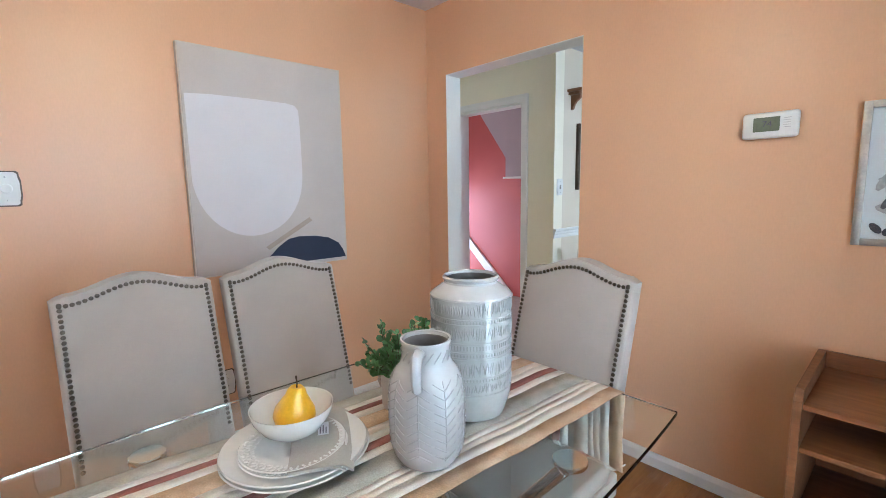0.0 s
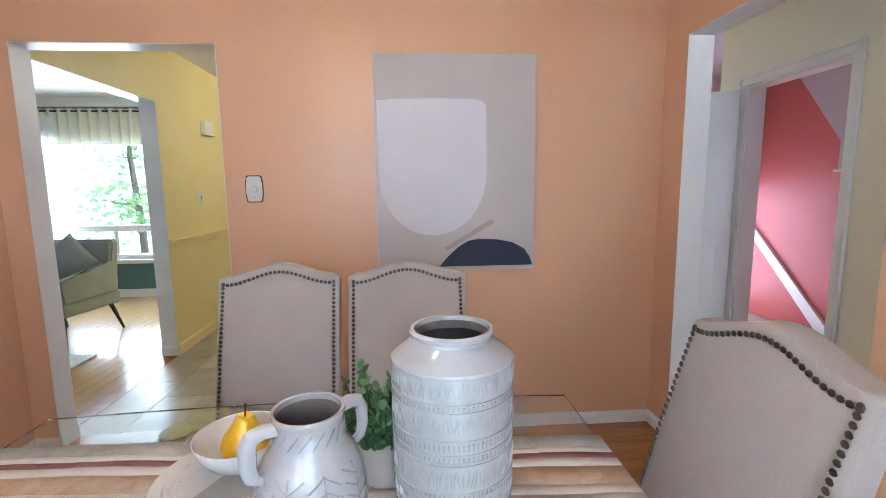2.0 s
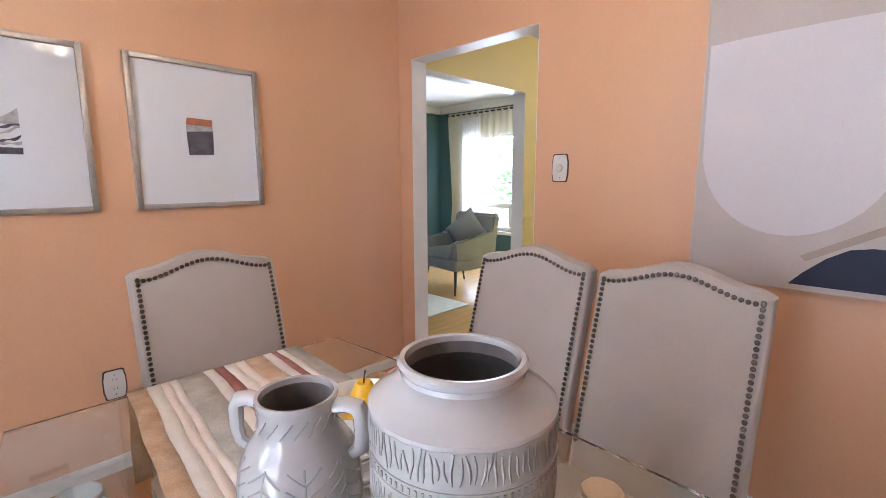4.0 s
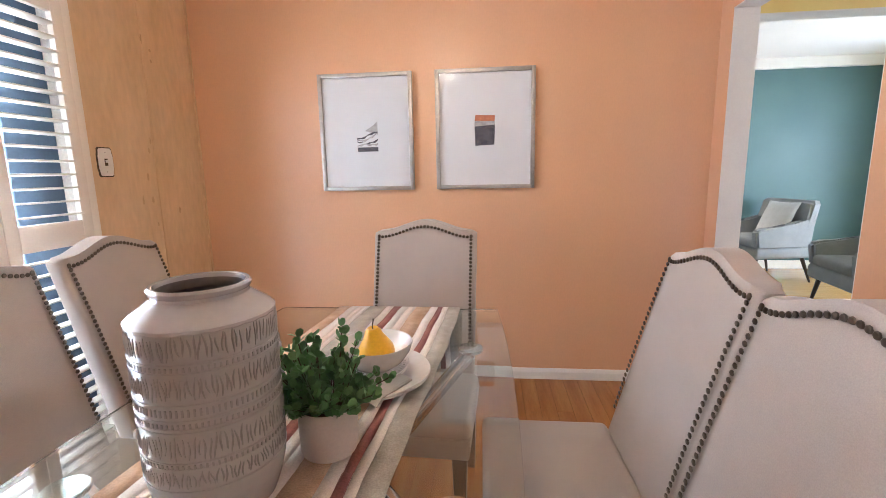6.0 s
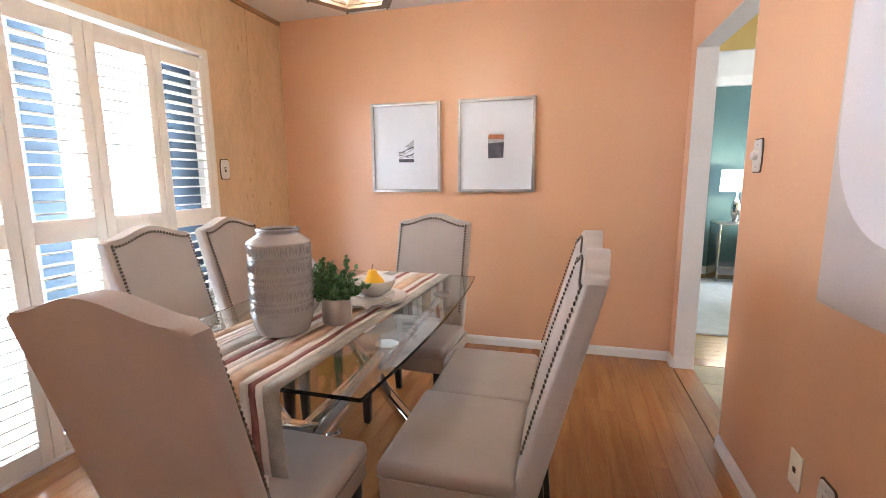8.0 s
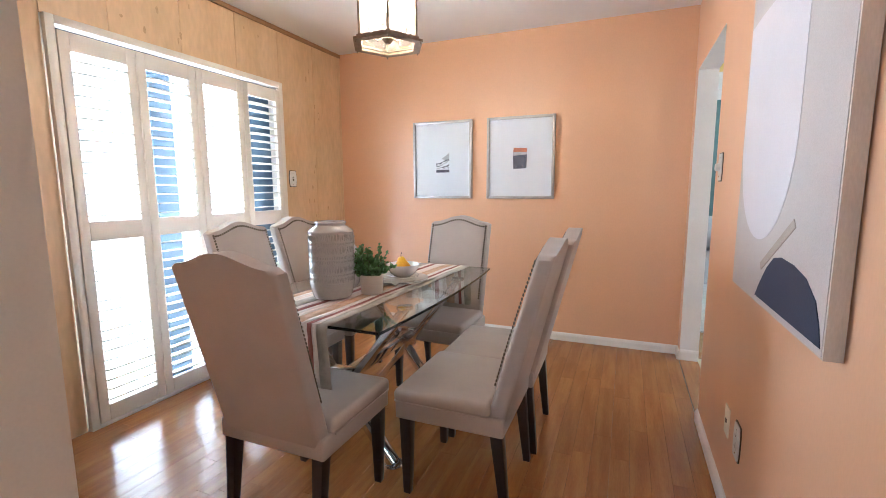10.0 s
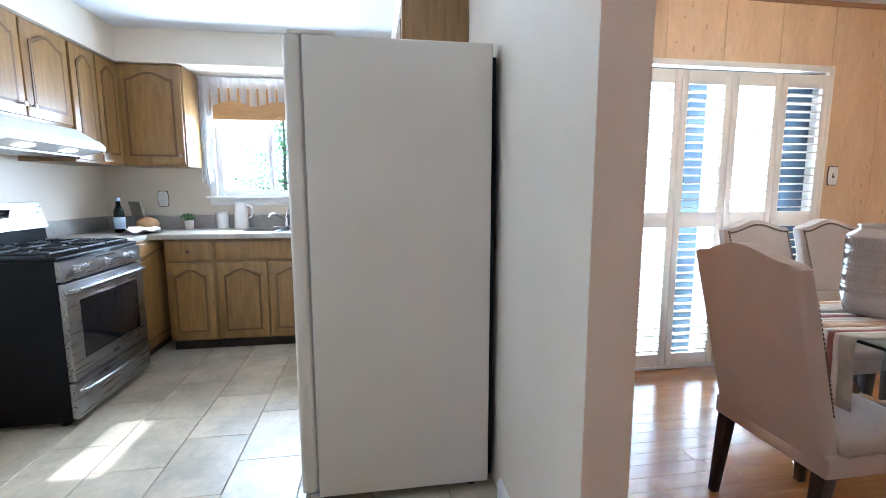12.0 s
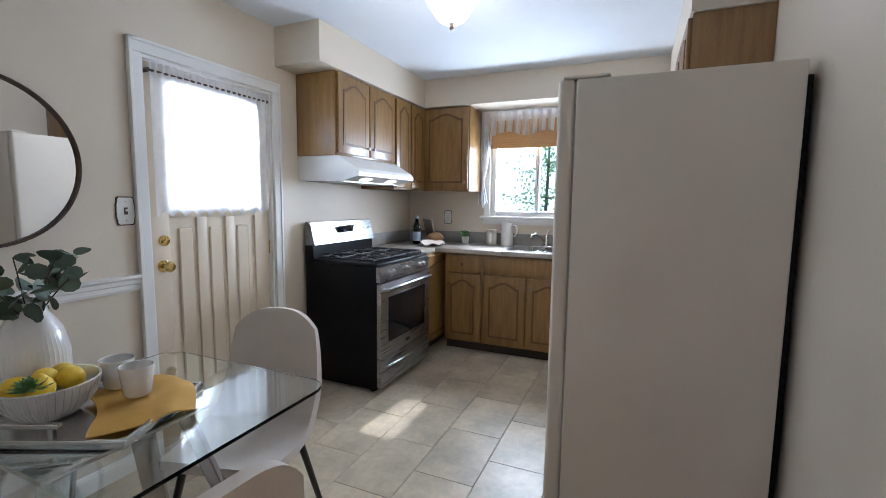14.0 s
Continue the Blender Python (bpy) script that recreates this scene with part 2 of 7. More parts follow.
PLATE = mat("white_plastic_plate", (0.76, 0.75, 0.72), rough=0.3, scale=9, bump=0.02, grain=0.02)
BRONZE = mat("dark_bronze", (0.075, 0.055, 0.042), (0.11, 0.08, 0.06), 0.4, metal=0.8, scale=20, bump=0.05)
FIXT = mat("weathered_bronze_fixture", (0.30, 0.24, 0.18), (0.22, 0.17, 0.125), 0.4, metal=0.7, scale=20, bump=0.05)
SEED = sheer("rippled_lantern_glass", (1.0, 0.93, 0.82), 0.80)
BULB = glow("warm_bulb", (1.0, 0.82, 0.55), 28)
LEDS = glow("hood_bulb", (1.0, 0.85, 0.62), 9)
OUTGLOW = glow("glowing_white_backdrop", (0.92, 0.97, 1.0), 1.7)
DOME = glow("frosted_lit_dome", (1.0, 0.97, 0.92), 1.0)
SHADE = glow("lit_lamp_shade", (1.0, 0.93, 0.82), 2.0)
CHERRY = mat("cherry_shelf_wood", (0.27, 0.115, 0.048), (0.20, 0.080, 0.034), 0.35, scale=5, fine=40, grain=0.15, bump=0.06, stretch=(1, 9, 9))
OAKC = mat("honey_oak_cabinet", (0.268, 0.149, 0.047), (0.20, 0.106, 0.032), 0.36, scale=4, fine=34, grain=0.16, bump=0.10, stretch=(9, 9, 1), coat=0.15)
APPL = mat("bisque_enamel", (0.74, 0.675, 0.58), (0.71, 0.645, 0.55), 0.38, scale=3, fine=380, grain=0.02, bump=0.25, depth=0.0006)
BLACK = mat("black_enamel", (0.008, 0.008, 0.009), rough=0.34, scale=6, bump=0.02, spec=0.12)
IRON = mat("cast_iron", (0.018, 0.018, 0.019), (0.03, 0.03, 0.03), 0.6, scale=20, fine=200, bump=0.3)
OVENG = mat("dark_oven_glass", (0.010, 0.010, 0.012), rough=0.05, scale=5, bump=0)
LAMIN = mat("stone_laminate", (0.46, 0.41, 0.35), (0.38, 0.34, 0.29), 0.35, scale=30, fine=220, grain=0.18, bump=0.05)
SPLASH = mat("grey_laminate_backsplash", (0.33, 0.31, 0.28), (0.29, 0.275, 0.25), 0.45, scale=25, fine=200, grain=0.15, bump=0.05)
DOORP = mat("ivory_door_paint", (0.70, 0.60, 0.47), (0.68, 0.58, 0.45), 0.42, scale=4, fine=140, grain=0.03, bump=0.08)
BRASS = mat("polished_brass", (0.70, 0.50, 0.20), (0.62, 0.43, 0.16), 0.18, metal=1, scale=10, bump=0.02)
KCH = mat("cream_chair_fabric", (0.60, 0.54, 0.48), (0.57, 0.51, 0.455), 0.8, scale=8, fine=400, grain=0.06, bump=0.25, depth=0.0007, sheen=0.2, spec=0.2)
NAPK = mat("mustard_linen", (0.62, 0.36, 0.075), (0.55, 0.31, 0.06), 0.85, scale=9, fine=350, grain=0.12, bump=0.35, depth=0.0008)
GREYC = mat("grey_napkin_linen", (0.42, 0.39, 0.35), (0.39, 0.36, 0.325), 0.85, scale=9, fine=350, grain=0.10, bump=0.35, depth=0.0008)
MIRR = mat("mirror_silver", (0.88, 0.88, 0.88), rough=0.015, metal=1, scale=1, bump=0, grain=0, rough_var=0)
LACE = sheer("white_lace_sheer", (0.86, 0.86, 0.88), 0.16)
DRAPE = sheer("cream_drapery", (0.74, 0.70, 0.58), 0.03, 0.88)
SHADEW = mat("woven_wood_shade", (0.55, 0.33, 0.14), (0.46, 0.26, 0.10), 0.6, scale=8, fine=60, grain=0.2, stretch=(9, 1, 30))
GREYF = mat("grey_armchair_fabric", (0.27, 0.285, 0.30), (0.24, 0.255, 0.27), 0.9, scale=10, fine=350, grain=0.12, bump=0.3, depth=0.001)
RUG = mat("pale_rug_pile", (0.62, 0.64, 0.62), (0.54, 0.57, 0.56), 0.95, scale=9, fine=220, grain=0.15, bump=0.6, depth=0.004)
SOFA = mat("silver_sofa_fabric", (0.50, 0.51, 0.53), (0.44, 0.45, 0.47), 0.7, scale=9, fine=250, grain=0.1, bump=0.3)
PATIO = mat("blue_grey_patio_frame", (0.08, 0.125, 0.19), (0.065, 0.10, 0.155), 0.5, scale=5, grain=0.1)
BARK = mat("tree_bark", (0.26, 0.22, 0.18), (0.20, 0.17, 0.14), 0.9, scale=8, fine=40, grain=0.3, bump=0.6, depth=0.02, stretch=(3, 3, 0.6))
TLEAF = sheer("sunlit_tree_leaf", (0.38, 0.62, 0.26), 0.2)
LAWN = mat("lawn_grass", (0.16, 0.24, 0.07), (0.11, 0.18, 0.05), 0.9, scale=0.6, fine=12, grain=0.25, bump=0.5, depth=0.02)
BOTT = glass("green_bottle_glass", (0.05, 0.16, 0.09), 0.05)
LABEL = mat("pale_blue_label", (0.50, 0.62, 0.74), rough=0.5, scale=10)
BRAID = mat("bread_crust", (0.36, 0.20, 0.08), (0.26, 0.13, 0.05), 0.8, scale=14, bump=0.5)
LCD = mat("lcd_screen", (0.17, 0.19, 0.13), rough=0.25, scale=10, bump=0)
WOODSH = mat("walnut_bracket_wood", (0.25, 0.12, 0.05), (0.20, 0.09, 0.035), 0.4, scale=5, fine=40, stretch=(9, 1, 9))
SIDING = mat("exterior_brick_wash", (0.55, 0.50, 0.45), rough=0.9, scale=5, grain=0.15)
R_WHITE = mat("runner_ivory_weave", (0.76, 0.71, 0.65), (0.71, 0.66, 0.60), 0.9, scale=20, fine=380, grain=0.16, bump=0.6, depth=0.001)
R_GREY = mat("runner_grey_weave", (0.36, 0.34, 0.29), (0.47, 0.44, 0.385), 0.9, scale=20, fine=300, grain=0.22, bump=0.6, depth=0.001)
R_TAN = mat("runner_tan_weave", (0.50, 0.325, 0.20), (0.62, 0.45, 0.31), 0.9, scale=20, fine=300, grain=0.22, bump=0.6, depth=0.001)
R_WINE = mat("runner_wine_weave", (0.25, 0.09, 0.08), (0.33, 0.145, 0.125), 0.9, scale=20, fine=300, grain=0.25, bump=0.6, depth=0.001)
R_BLUSH = mat("runner_blush_weave", (0.74, 0.64, 0.56), (0.76, 0.68, 0.60), 0.9, scale=20, fine=300, grain=0.15, bump=0.6, depth=0.001)


# ---------------------------------------------------------------- mesh helpers
def link(name, bm, material, parent=None, label="", smooth=False):
    me = bpy.data.meshes.new(name)
    bmesh.ops.recalc_face_normals(bm, faces=bm.faces)
    bm.to_mesh(me)
    bm.free()
    if smooth:
        me.shade_smooth()
        me.set_sharp_from_angle(angle=radians(38))
    me.materials.append(material)
    ob = new(name, me)
    ob.parent = parent
    if label:
        ob["label"] = label
    return ob


def part(name, bm, material, parent, label="", smooth=True):
    return link(name, bm, material, parent, label, smooth)


def thing(name, m, label, category, group=""):
    ob = new(name)
    ob.empty_display_size = 0.1
    ob.matrix_basis = m
    return tagged(ob, label, category, group)


def struct(name, bm, material, smooth=False):
    return tagged(link(name, bm, material, None, "", smooth), kind="structure")


def bx(bm, x0, x1, y0, y1, z0, z1, r=0.0, seg=2, m=None):
    """A box, its edges rounded by r, optionally moved by m."""
    t = Matrix.LocRotScale(((x0 + x1) / 2, (y0 + y1) / 2, (z0 + z1) / 2), None, (abs(x1 - x0), abs(y1 - y0), abs(z1 - z0)))
    vs = bmesh.ops.create_cube(bm, size=1, matrix=t)["verts"]
    if r:
        es = list({e for v in vs for e in v.link_edges})
        out = bmesh.ops.bevel(bm, geom=es, offset=r, segments=seg, affect="EDGES", profile=0.5)
        vs = list({v for f in out["faces"] for v in f.verts} | {v for v in vs if v.is_valid})
    if m:
        bmesh.ops.transform(bm, matrix=m, verts=vs)
    return bm


def B(*a, **k):
    return bx(bmesh.new(), *a, **k)


def lathe(bm, prof, seg=40, c=(0, 0, 0), m=None):
    """Turns (radius, z) about z; open ends stay open where the radius is not 0."""
    rings = []
    for r, z in prof:
        if r < 1e-5:
            rings.append([bm.verts.new((c[0], c[1], c[2] + z))])
        else:
            rings.append([bm.verts.new((c[0] + r * math.cos(2 * math.pi * i / seg), c[1] + r * math.sin(2 * math.pi * i / seg), c[2] + z)) for i in range(seg)])
    for a, b in zip(rings, rings[1:]):
        for i in range(seg):
            j = (i + 1) % seg
            if len(a) == 1 and len(b) == 1:
                continue
            if len(a) == 1:
                bm.faces.new((a[0], b[i], b[j]))
            elif len(b) == 1:
                bm.faces.new((a[i], a[j], b[0]))
            else:
                bm.faces.new((a[i], a[j], b[j], b[i]))
    if m:
        bmesh.ops.transform(bm, matrix=m, verts=[v for r in rings for v in r])
    return bm


def Lt(prof, seg=40, c=(0, 0, 0), m=None):
    return lathe(bmesh.new(), prof, seg, c, m)


def tube(bm, pts, r, seg=10, flat=1.0):
    """A round bar along pts; r may be a list."""
    pts = [Vector(p) for p in pts]
    rs = r if isinstance(r, (list, tuple)) else [r] * len(pts)
    rings = []
    side = None
    for i, p in enumerate(pts):
        d = (pts[min(i + 1, len(pts) - 1)] - pts[max(i - 1, 0)]).normalized()
        if side is None:
            side = d.orthogonal().normalized()
        side = (side - d * side.dot(d)).normalized()
        up = d.cross(side)
        rings.append([bm.verts.new(p + rs[i] * (side * math.cos(2 * math.pi * k / seg) + up * flat * math.sin(2 * math.pi * k / seg))) for k in range(seg)])
    for a, b in zip(rings, rings[1:]):
        for k in range(seg):
            j = (k + 1) % seg
            bm.faces.new((a[k], a[j], b[j], b[k]))
    bm.faces.new(rings[0][::-1])
    bm.faces.new(rings[-1])
    return bm


def Tb(pts, r, seg=10, flat=1.0):
    return tube(bmesh.new(), pts, r, seg, flat)


def plate_poly(bm, outline, y0, y1, axis="y"):
    """A flat outline (two coordinates) given thickness along an axis."""
    def at(u, v, w):
        return {"y": (u, w, v), "x": (w, u, v), "z": (u, v, w)}[axis]
    a = [bm.verts.new(at(u, v, y0)) for u, v in outline]
    b = [bm.verts.new(at(u, v, y1)) for u, v in outline]
    n = len(outline)
    bm.faces.new(a)
    bm.faces.new(b[::-1])
    for i in range(n):
        j = (i + 1) % n
        bm.faces.new((a[i], b[i], b[j], a[j]))
    return bm


def Pp(outline, y0, y1, axis="y"):
    return plate_poly(bmesh.new(), outline, y0, y1, axis)


def sheet(bm, f, nu, nv, thick=0.0):
    """A grid of f(u, v), u and v in 0..1, optionally with thickness along its normals."""
    g = [[bm.verts.new(f(i / nu, j / nv)) for j in range(nv + 1)] for i in range(nu + 1)]
    fs = [bm.faces.new((g[i][j], g[i + 1][j], g[i + 1][j + 1], g[i][j + 1])) for i in range(nu) for j in range(nv)]
    if thick:
        bmesh.ops.recalc_face_normals(bm, faces=fs)
        bmesh.ops.solidify(bm, geom=fs, thickness=thick)
    return bm


def Sh(f, nu, nv, thick=0.0):
    return sheet(bmesh.new(), f, nu, nv, thick)


def Q(x0, x1, y0, y1, z0, z1):
    """A single sheet in the middle of a thin box."""
    bm = bmesh.new()
    d = [x1 - x0, y1 - y0, z1 - z0]
    k = d.index(min(d))
    c = [(x0 + x1) / 2, (y0 + y1) / 2, (z0 + z1) / 2]
    lo, hi = [x0, y0, z0], [x1, y1, z1]
    a, b = [i for i in range(3) if i != k]
    vs = []
    for s, t in ((0, 0), (1, 0), (1, 1), (0, 1)):
        p = list(c)
        p[a], p[b] = (lo, hi)[s][a], (lo, hi)[t][b]
        vs.append(bm.verts.new(p))
    bm.faces.new(vs)
    return bm


def ball(bm, c, r, seg=10, squash=(1, 1, 1)):
    bmesh.ops.create_uvsphere(bm, u_segments=seg, v_segments=max(4, seg // 2 + 1), radius=1,
                              matrix=Matrix.LocRotScale(c, None, (r * squash[0], r * squash[1], r * squash[2])))
    return bm

# ---------------------------------------------------------------- structure
W, L, H, KH = 2.900, 3.243, 2.44, 2.38
KY, KX, EX = -2.76, -1.38, 2.60          # kitchen: range wall, sink wall, stub wall
OB0, OB1, OBZ = 1.755, 2.716, 2.008      # opening to the kitchen
OA0, OA1, OAZ = 2.209, 3.124, 1.997      # opening to the foyer


def walls(name, material, *boxes):
    bm = bmesh.new()
    for b in boxes:
        bx(bm, *b)
    return struct(name, bm, material)


walls("floor", GROUT, (KX - 0.15, 7.1, -3.0, 6.9, -0.12, -0.012))
walls("wall_dining_south", ORANGE, (0, OB0, -0.062, 0, 0, H), (OB0, OB1, -0.062, 0, OBZ, H), (OB1, W, -0.062, 0, 0, H))
walls("wall_kitchen_north", BEIGE, (KX, OB0, -0.125, -0.062, 0, H), (OB0, OB1, -0.125, -0.062, OBZ, H), (OB1, 3.02, -0.125, -0.062, 0, H))
walls("trim_opening_kitchen_west", BEIGE, (OB0 + 0.0005, OB0 + 0.004, -0.1245, -0.0005, 0, OBZ))
walls("trim_opening_kitchen_east", TRIM, (OB1 - 0.004, OB1 - 0.0005, -0.1245, -0.0005, 0, OBZ), (OB0, OB1, -0.1245, -0.0005, OBZ - 0.004, OBZ - 0.0005))
walls("wall_dining_east", ORANGE, (W, W + 0.058, 0, OA0, 0, H), (W, W + 0.058, OA0, OA1, OAZ, H), (W, W + 0.058, OA1, L, 0, H))
walls("wall_foyer_west", CREAM, (W + 0.058, 3.02, -0.062, OA0, 0, H), (W + 0.058, 3.02, OA0, OA1, OAZ, H), (W + 0.058, 3.02, OA1, 3.32, 0, H))
walls("trim_opening_foyer", TRIM, (W + 0.0005, 3.0195, OA1 - 0.004, OA1 - 0.0005, 0, OAZ), (W + 0.0005, 3.0195, OA0 + 0.0005, OA0 + 0.004, 0, OAZ),
      (W + 0.0005, 3.0195, OA0, OA1, OAZ - 0.004, OAZ - 0.0005))
walls("wall_dining_north", ORANGE, (-0.1, W + 0.058, L, L + 0.057, 0, H))
walls("wall_living_south", TEAL, (-0.1, 3.02, L + 0.057, L + 0.115, 0, H))
# west wall of the dining room round the patio door
PY0, PY1, PZ1 = 0.96, 2.42, 2.0
walls("wall_dining_west", SIDING, (-0.12, -0.012, -0.125, PY0, 0, H), (-0.12, -0.012, PY0, PY1, PZ1, H), (-0.12, -0.012, PY1, L, 0, H))
walls("ceiling_dining", CEIL, (-0.1, W, 0, L, H, H + 0.08))
walls("ceiling_kitchen", KCEIL, (KX - 0.1, EX, -2.98, -0.126, KH, H + 0.08), (EX, 3.02, -1.05, -0.126, KH, H + 0.08))
walls("ceiling_foyer", CEIL, (3.02, 7.1, -3.0, 3.32, H + 0.001, H + 0.08))
walls("ceiling_living", CEIL, (-0.1, 7.1, 3.32, 6.9, H + 0.0015, H + 0.08))
# kitchen walls
DX0, DX1, DZ1 = 0.515, 1.325, 1.97
walls("wall_kitchen_south", BEIGE, (KX - 0.12, DX0, KY - 0.12, KY, 0, H), (DX0, DX1, KY - 0.12, KY, DZ1, H), (DX1, EX + 0.12, KY - 0.12, KY, 0, H))
WY0, WY1, WZ0, WZ1 = -1.90, -1.02, 1.17, 2.06
walls("wall_kitchen_west", BEIGE, (KX - 0.12, KX, KY, WY0, 0, H), (KX - 0.12, KX, WY0, WY1, 0, WZ0), (KX - 0.12, KX, WY0, WY1, WZ1, H), (KX - 0.12, KX, WY1, -0.125, 0, H))
walls("wall_kitchen_east", BEIGE, (EX, EX + 0.06, KY, -1.17, 0, H))
walls("soffit_range_wall", BEIGE, (KX, 0.47, KY, -2.41, 2.14, KH))
walls("soffit_sink_wall", BEIGE, (KX, -0.99, -2.41, -0.125, 2.14, KH))
walls("soffit_fridge_wall", BEIGE, (-0.99, 0.46, -0.44, -0.125, 2.13, KH))
# foyer and stairwell
SX0, SX1, SZ = 2.912, 3.660, 1.990
walls("wall_stair_door", CREAM, (EX, SX0, -1.17, -1.05, 0, H), (SX0, SX1, -1.17, -1.05, SZ, H), (SX1, 3.95, -1.17, -1.05, 0, H))
walls("wall_stair_south", RED, (EX + 0.06, 5.2, -2.28, -2.18, 0, H))
walls("wall_stair_end", RED, (EX + 0.06, EX + 0.12, -2.18, -1.17, 0, H))
walls("wall_stair_east", TRIM, (5.2, 5.3, -2.28, -1.0, 0, H))
walls("wall_foyer_east", TRIM, (7.0, 7.1, -2.3, 3.2, 0, H))
walls("wall_foyer_south", CREAM, (5.3, 7.0, -1.17, -1.05, 0, H))
walls("wall_foyer_north", YELLOW, (4.243, 7.0, 3.20, 3.32, 0, H), (3.02, 4.243, 3.20, 3.32, 1.985, H))
walls("trim_living_opening", TRIM, (4.2375, 4.2425, 3.1995, 3.3205, 0, 1.985), (3.02, 4.243, 3.1995, 3.3205, 1.980, 1.9845))
# living room
LX, LY = 6.45, 6.42
LW0, LW1, LWZ0, LWZ1 = 3.62, 5.85, 0.48, 1.95
walls("wall_living_east", TEAL, (LX, LX + 0.12, 3.32, LW0, 0, H), (LX, LX + 0.12, LW0, LW1, 0, LWZ0), (LX, LX + 0.12, LW0, LW1, LWZ1, H), (LX, LX + 0.12, LW1, LY, 0, H))
walls("wall_living_north", TEAL, (-0.1, LX + 0.12, LY, LY + 0.1, 0, H))
walls("wall_living_west", TEAL, (-0.2, -0.1, L + 0.057, LY + 0.1, 0, H))
walls("trim_living_crown", TRIM, (-0.1, LX, LY - 0.07, LY, H - 0.11, H), (LX - 0.07, LX, 3.32, LY - 0.07, H - 0.11, H))
walls("baseboard_living", TRIM, (-0.1, LX, LY - 0.015, LY, 0, 0.10), (LX - 0.015, LX, 3.32, LY - 0.015, 0, 0.10))
walls("ground", LAWN, (-60, 70, -60, 70, -0.45, -0.30))
# unseen slabs added to keep sun off the shutters and half the sink window
walls("patio_roof", SIDING, (-3.4, -0.13, -0.12, 3.6, 2.62, 2.72), (-3.4, -2.0, -1.56, -0.12, 2.62, 2.72))
walls("roof", SIDING, (KX - 0.2, 7.2, -3.0, 7.0, 2.55, 2.60))


def skirting(name, material, runs, h=0.085, t=0.014):
    """A baseboard with a small rounded top along runs of (x0, y0, x1, y1); the board lies to the left of each run."""
    bm = bmesh.new()
    for x0, y0, x1, y1 in runs:
        a, b = Vector((x0, y0, 0)), Vector((x1, y1, 0))
        ln = (b - a).length
        rot = Matrix.Translation(a) @ Matrix.Rotation(math.atan2(y1 - y0, x1 - x0), 4, "Z")
        prof = [(0, 0), (t, 0), (t, h - 0.02), (t - 0.004, h - 0.008), (t - 0.009, h), (0, h)]
        va = [bm.verts.new(rot @ Vector((0, p[0], p[1]))) for p in prof]
        vb = [bm.verts.new(rot @ Vector((ln, p[0], p[1]))) for p in prof]
        n = len(prof)
        bm.faces.new(va)
        bm.faces.new(vb[::-1])
        for i in range(n):
            bm.faces.new((va[i], vb[i], vb[(i + 1) % n], va[(i + 1) % n]))
    return struct(name, bm, material)


skirting("baseboard_dining", TRIM, [(W, 0, W, OA0), (W, OA1, W, L), (W, L, 0, L), (0, 0, OB0, 0), (OB1, 0, W, 0)], h=0.065)
skirting("baseboard_foyer", YELLOW, [(7.0, 3.2, 4.243, 3.2)], h=0.09)
skirting("baseboard_jamb", TRIM, [(4.2375, 3.2, 4.2375, 3.32), (3.02, OA1 - 0.004, W, OA1 - 0.004)], h=0.08, t=0.01)
skirting("baseboard_kitchen", TRIM, [(EX, KY, EX, -1.05), (1.40, KY, EX, KY), (EX, -1.05, SX0 - 0.07, -1.05), (OB0, -0.125, 1.1, -0.125)], h=0.085)


def chair_rail(name, material, x0, y0, x1, y1, z=0.87, h=0.075):
    a, b = Vector((x0, y0, z)), Vector((x1, y1, z))
    rot = Matrix.Translation(a) @ Matrix.Rotation(math.atan2(y1 - y0, x1 - x0), 4, "Z")
    bm = bmesh.new()
    prof = [(0, 0), (0.008, 0), (0.012, 0.012), (0.012, 0.030), (0.018, 0.036), (0.018, 0.052), (0.028, h - 0.012), (0.028, h), (0, h)]
    va = [bm.verts.new(rot @ Vector((0, p[0], p[1]))) for p in prof]
    vb = [bm.verts.new(rot @ Vector(((b - a).length, p[0], p[1]))) for p in prof]
    bm.faces.new(va)
    bm.faces.new(vb[::-1])
    for i in range(len(prof)):
        j = (i + 1) % len(prof)
        bm.faces.new((va[i], vb[i], vb[j], va[j]))
    return struct(name, bm, material)


chair_rail("trim_chair_rail_south", TRIM, 1.388, KY, EX, KY)
chair_rail("trim_chair_rail_east", TRIM, EX, KY, EX, -1.05, z=0.885)
chair_rail("trim_chair_rail_foyer", YELLOW, 7.0, 3.2, 4.243, 3.2, z=0.86)


def casing(name, material, x0, x1, y, z1, w=0.062, t=0.018, out=1, sx=None):
    """Door casing on a wall at y, on the side out (+1: towards +y)."""
    bm = bmesh.new()
    ys = (y, y + t * out)
    bx(bm, x0 - w, x0, min(ys), max(ys), 0, z1, r=0.004)
    bx(bm, x1, x1 + w, min(ys), max(ys), 0, z1, r=0.004)
    bx(bm, x0 - w, x1 + w, min(ys), max(ys), z1, z1 + w, r=0.004)
    ys2 = (y + t * out, y + (t + 0.007) * out)
    bx(bm, x0 - w, x0 - w + 0.016, min(ys2), max(ys2), 0, z1 + w, r=0.003)
    bx(bm, x1 + w - 0.016, x1 + w, min(ys2), max(ys2), 0, z1 + w, r=0.003)
    bx(bm, x0 - w, x1 + w, min(ys2), max(ys2), z1 + w - 0.016, z1 + w, r=0.003)
    return struct(name, bm, material)


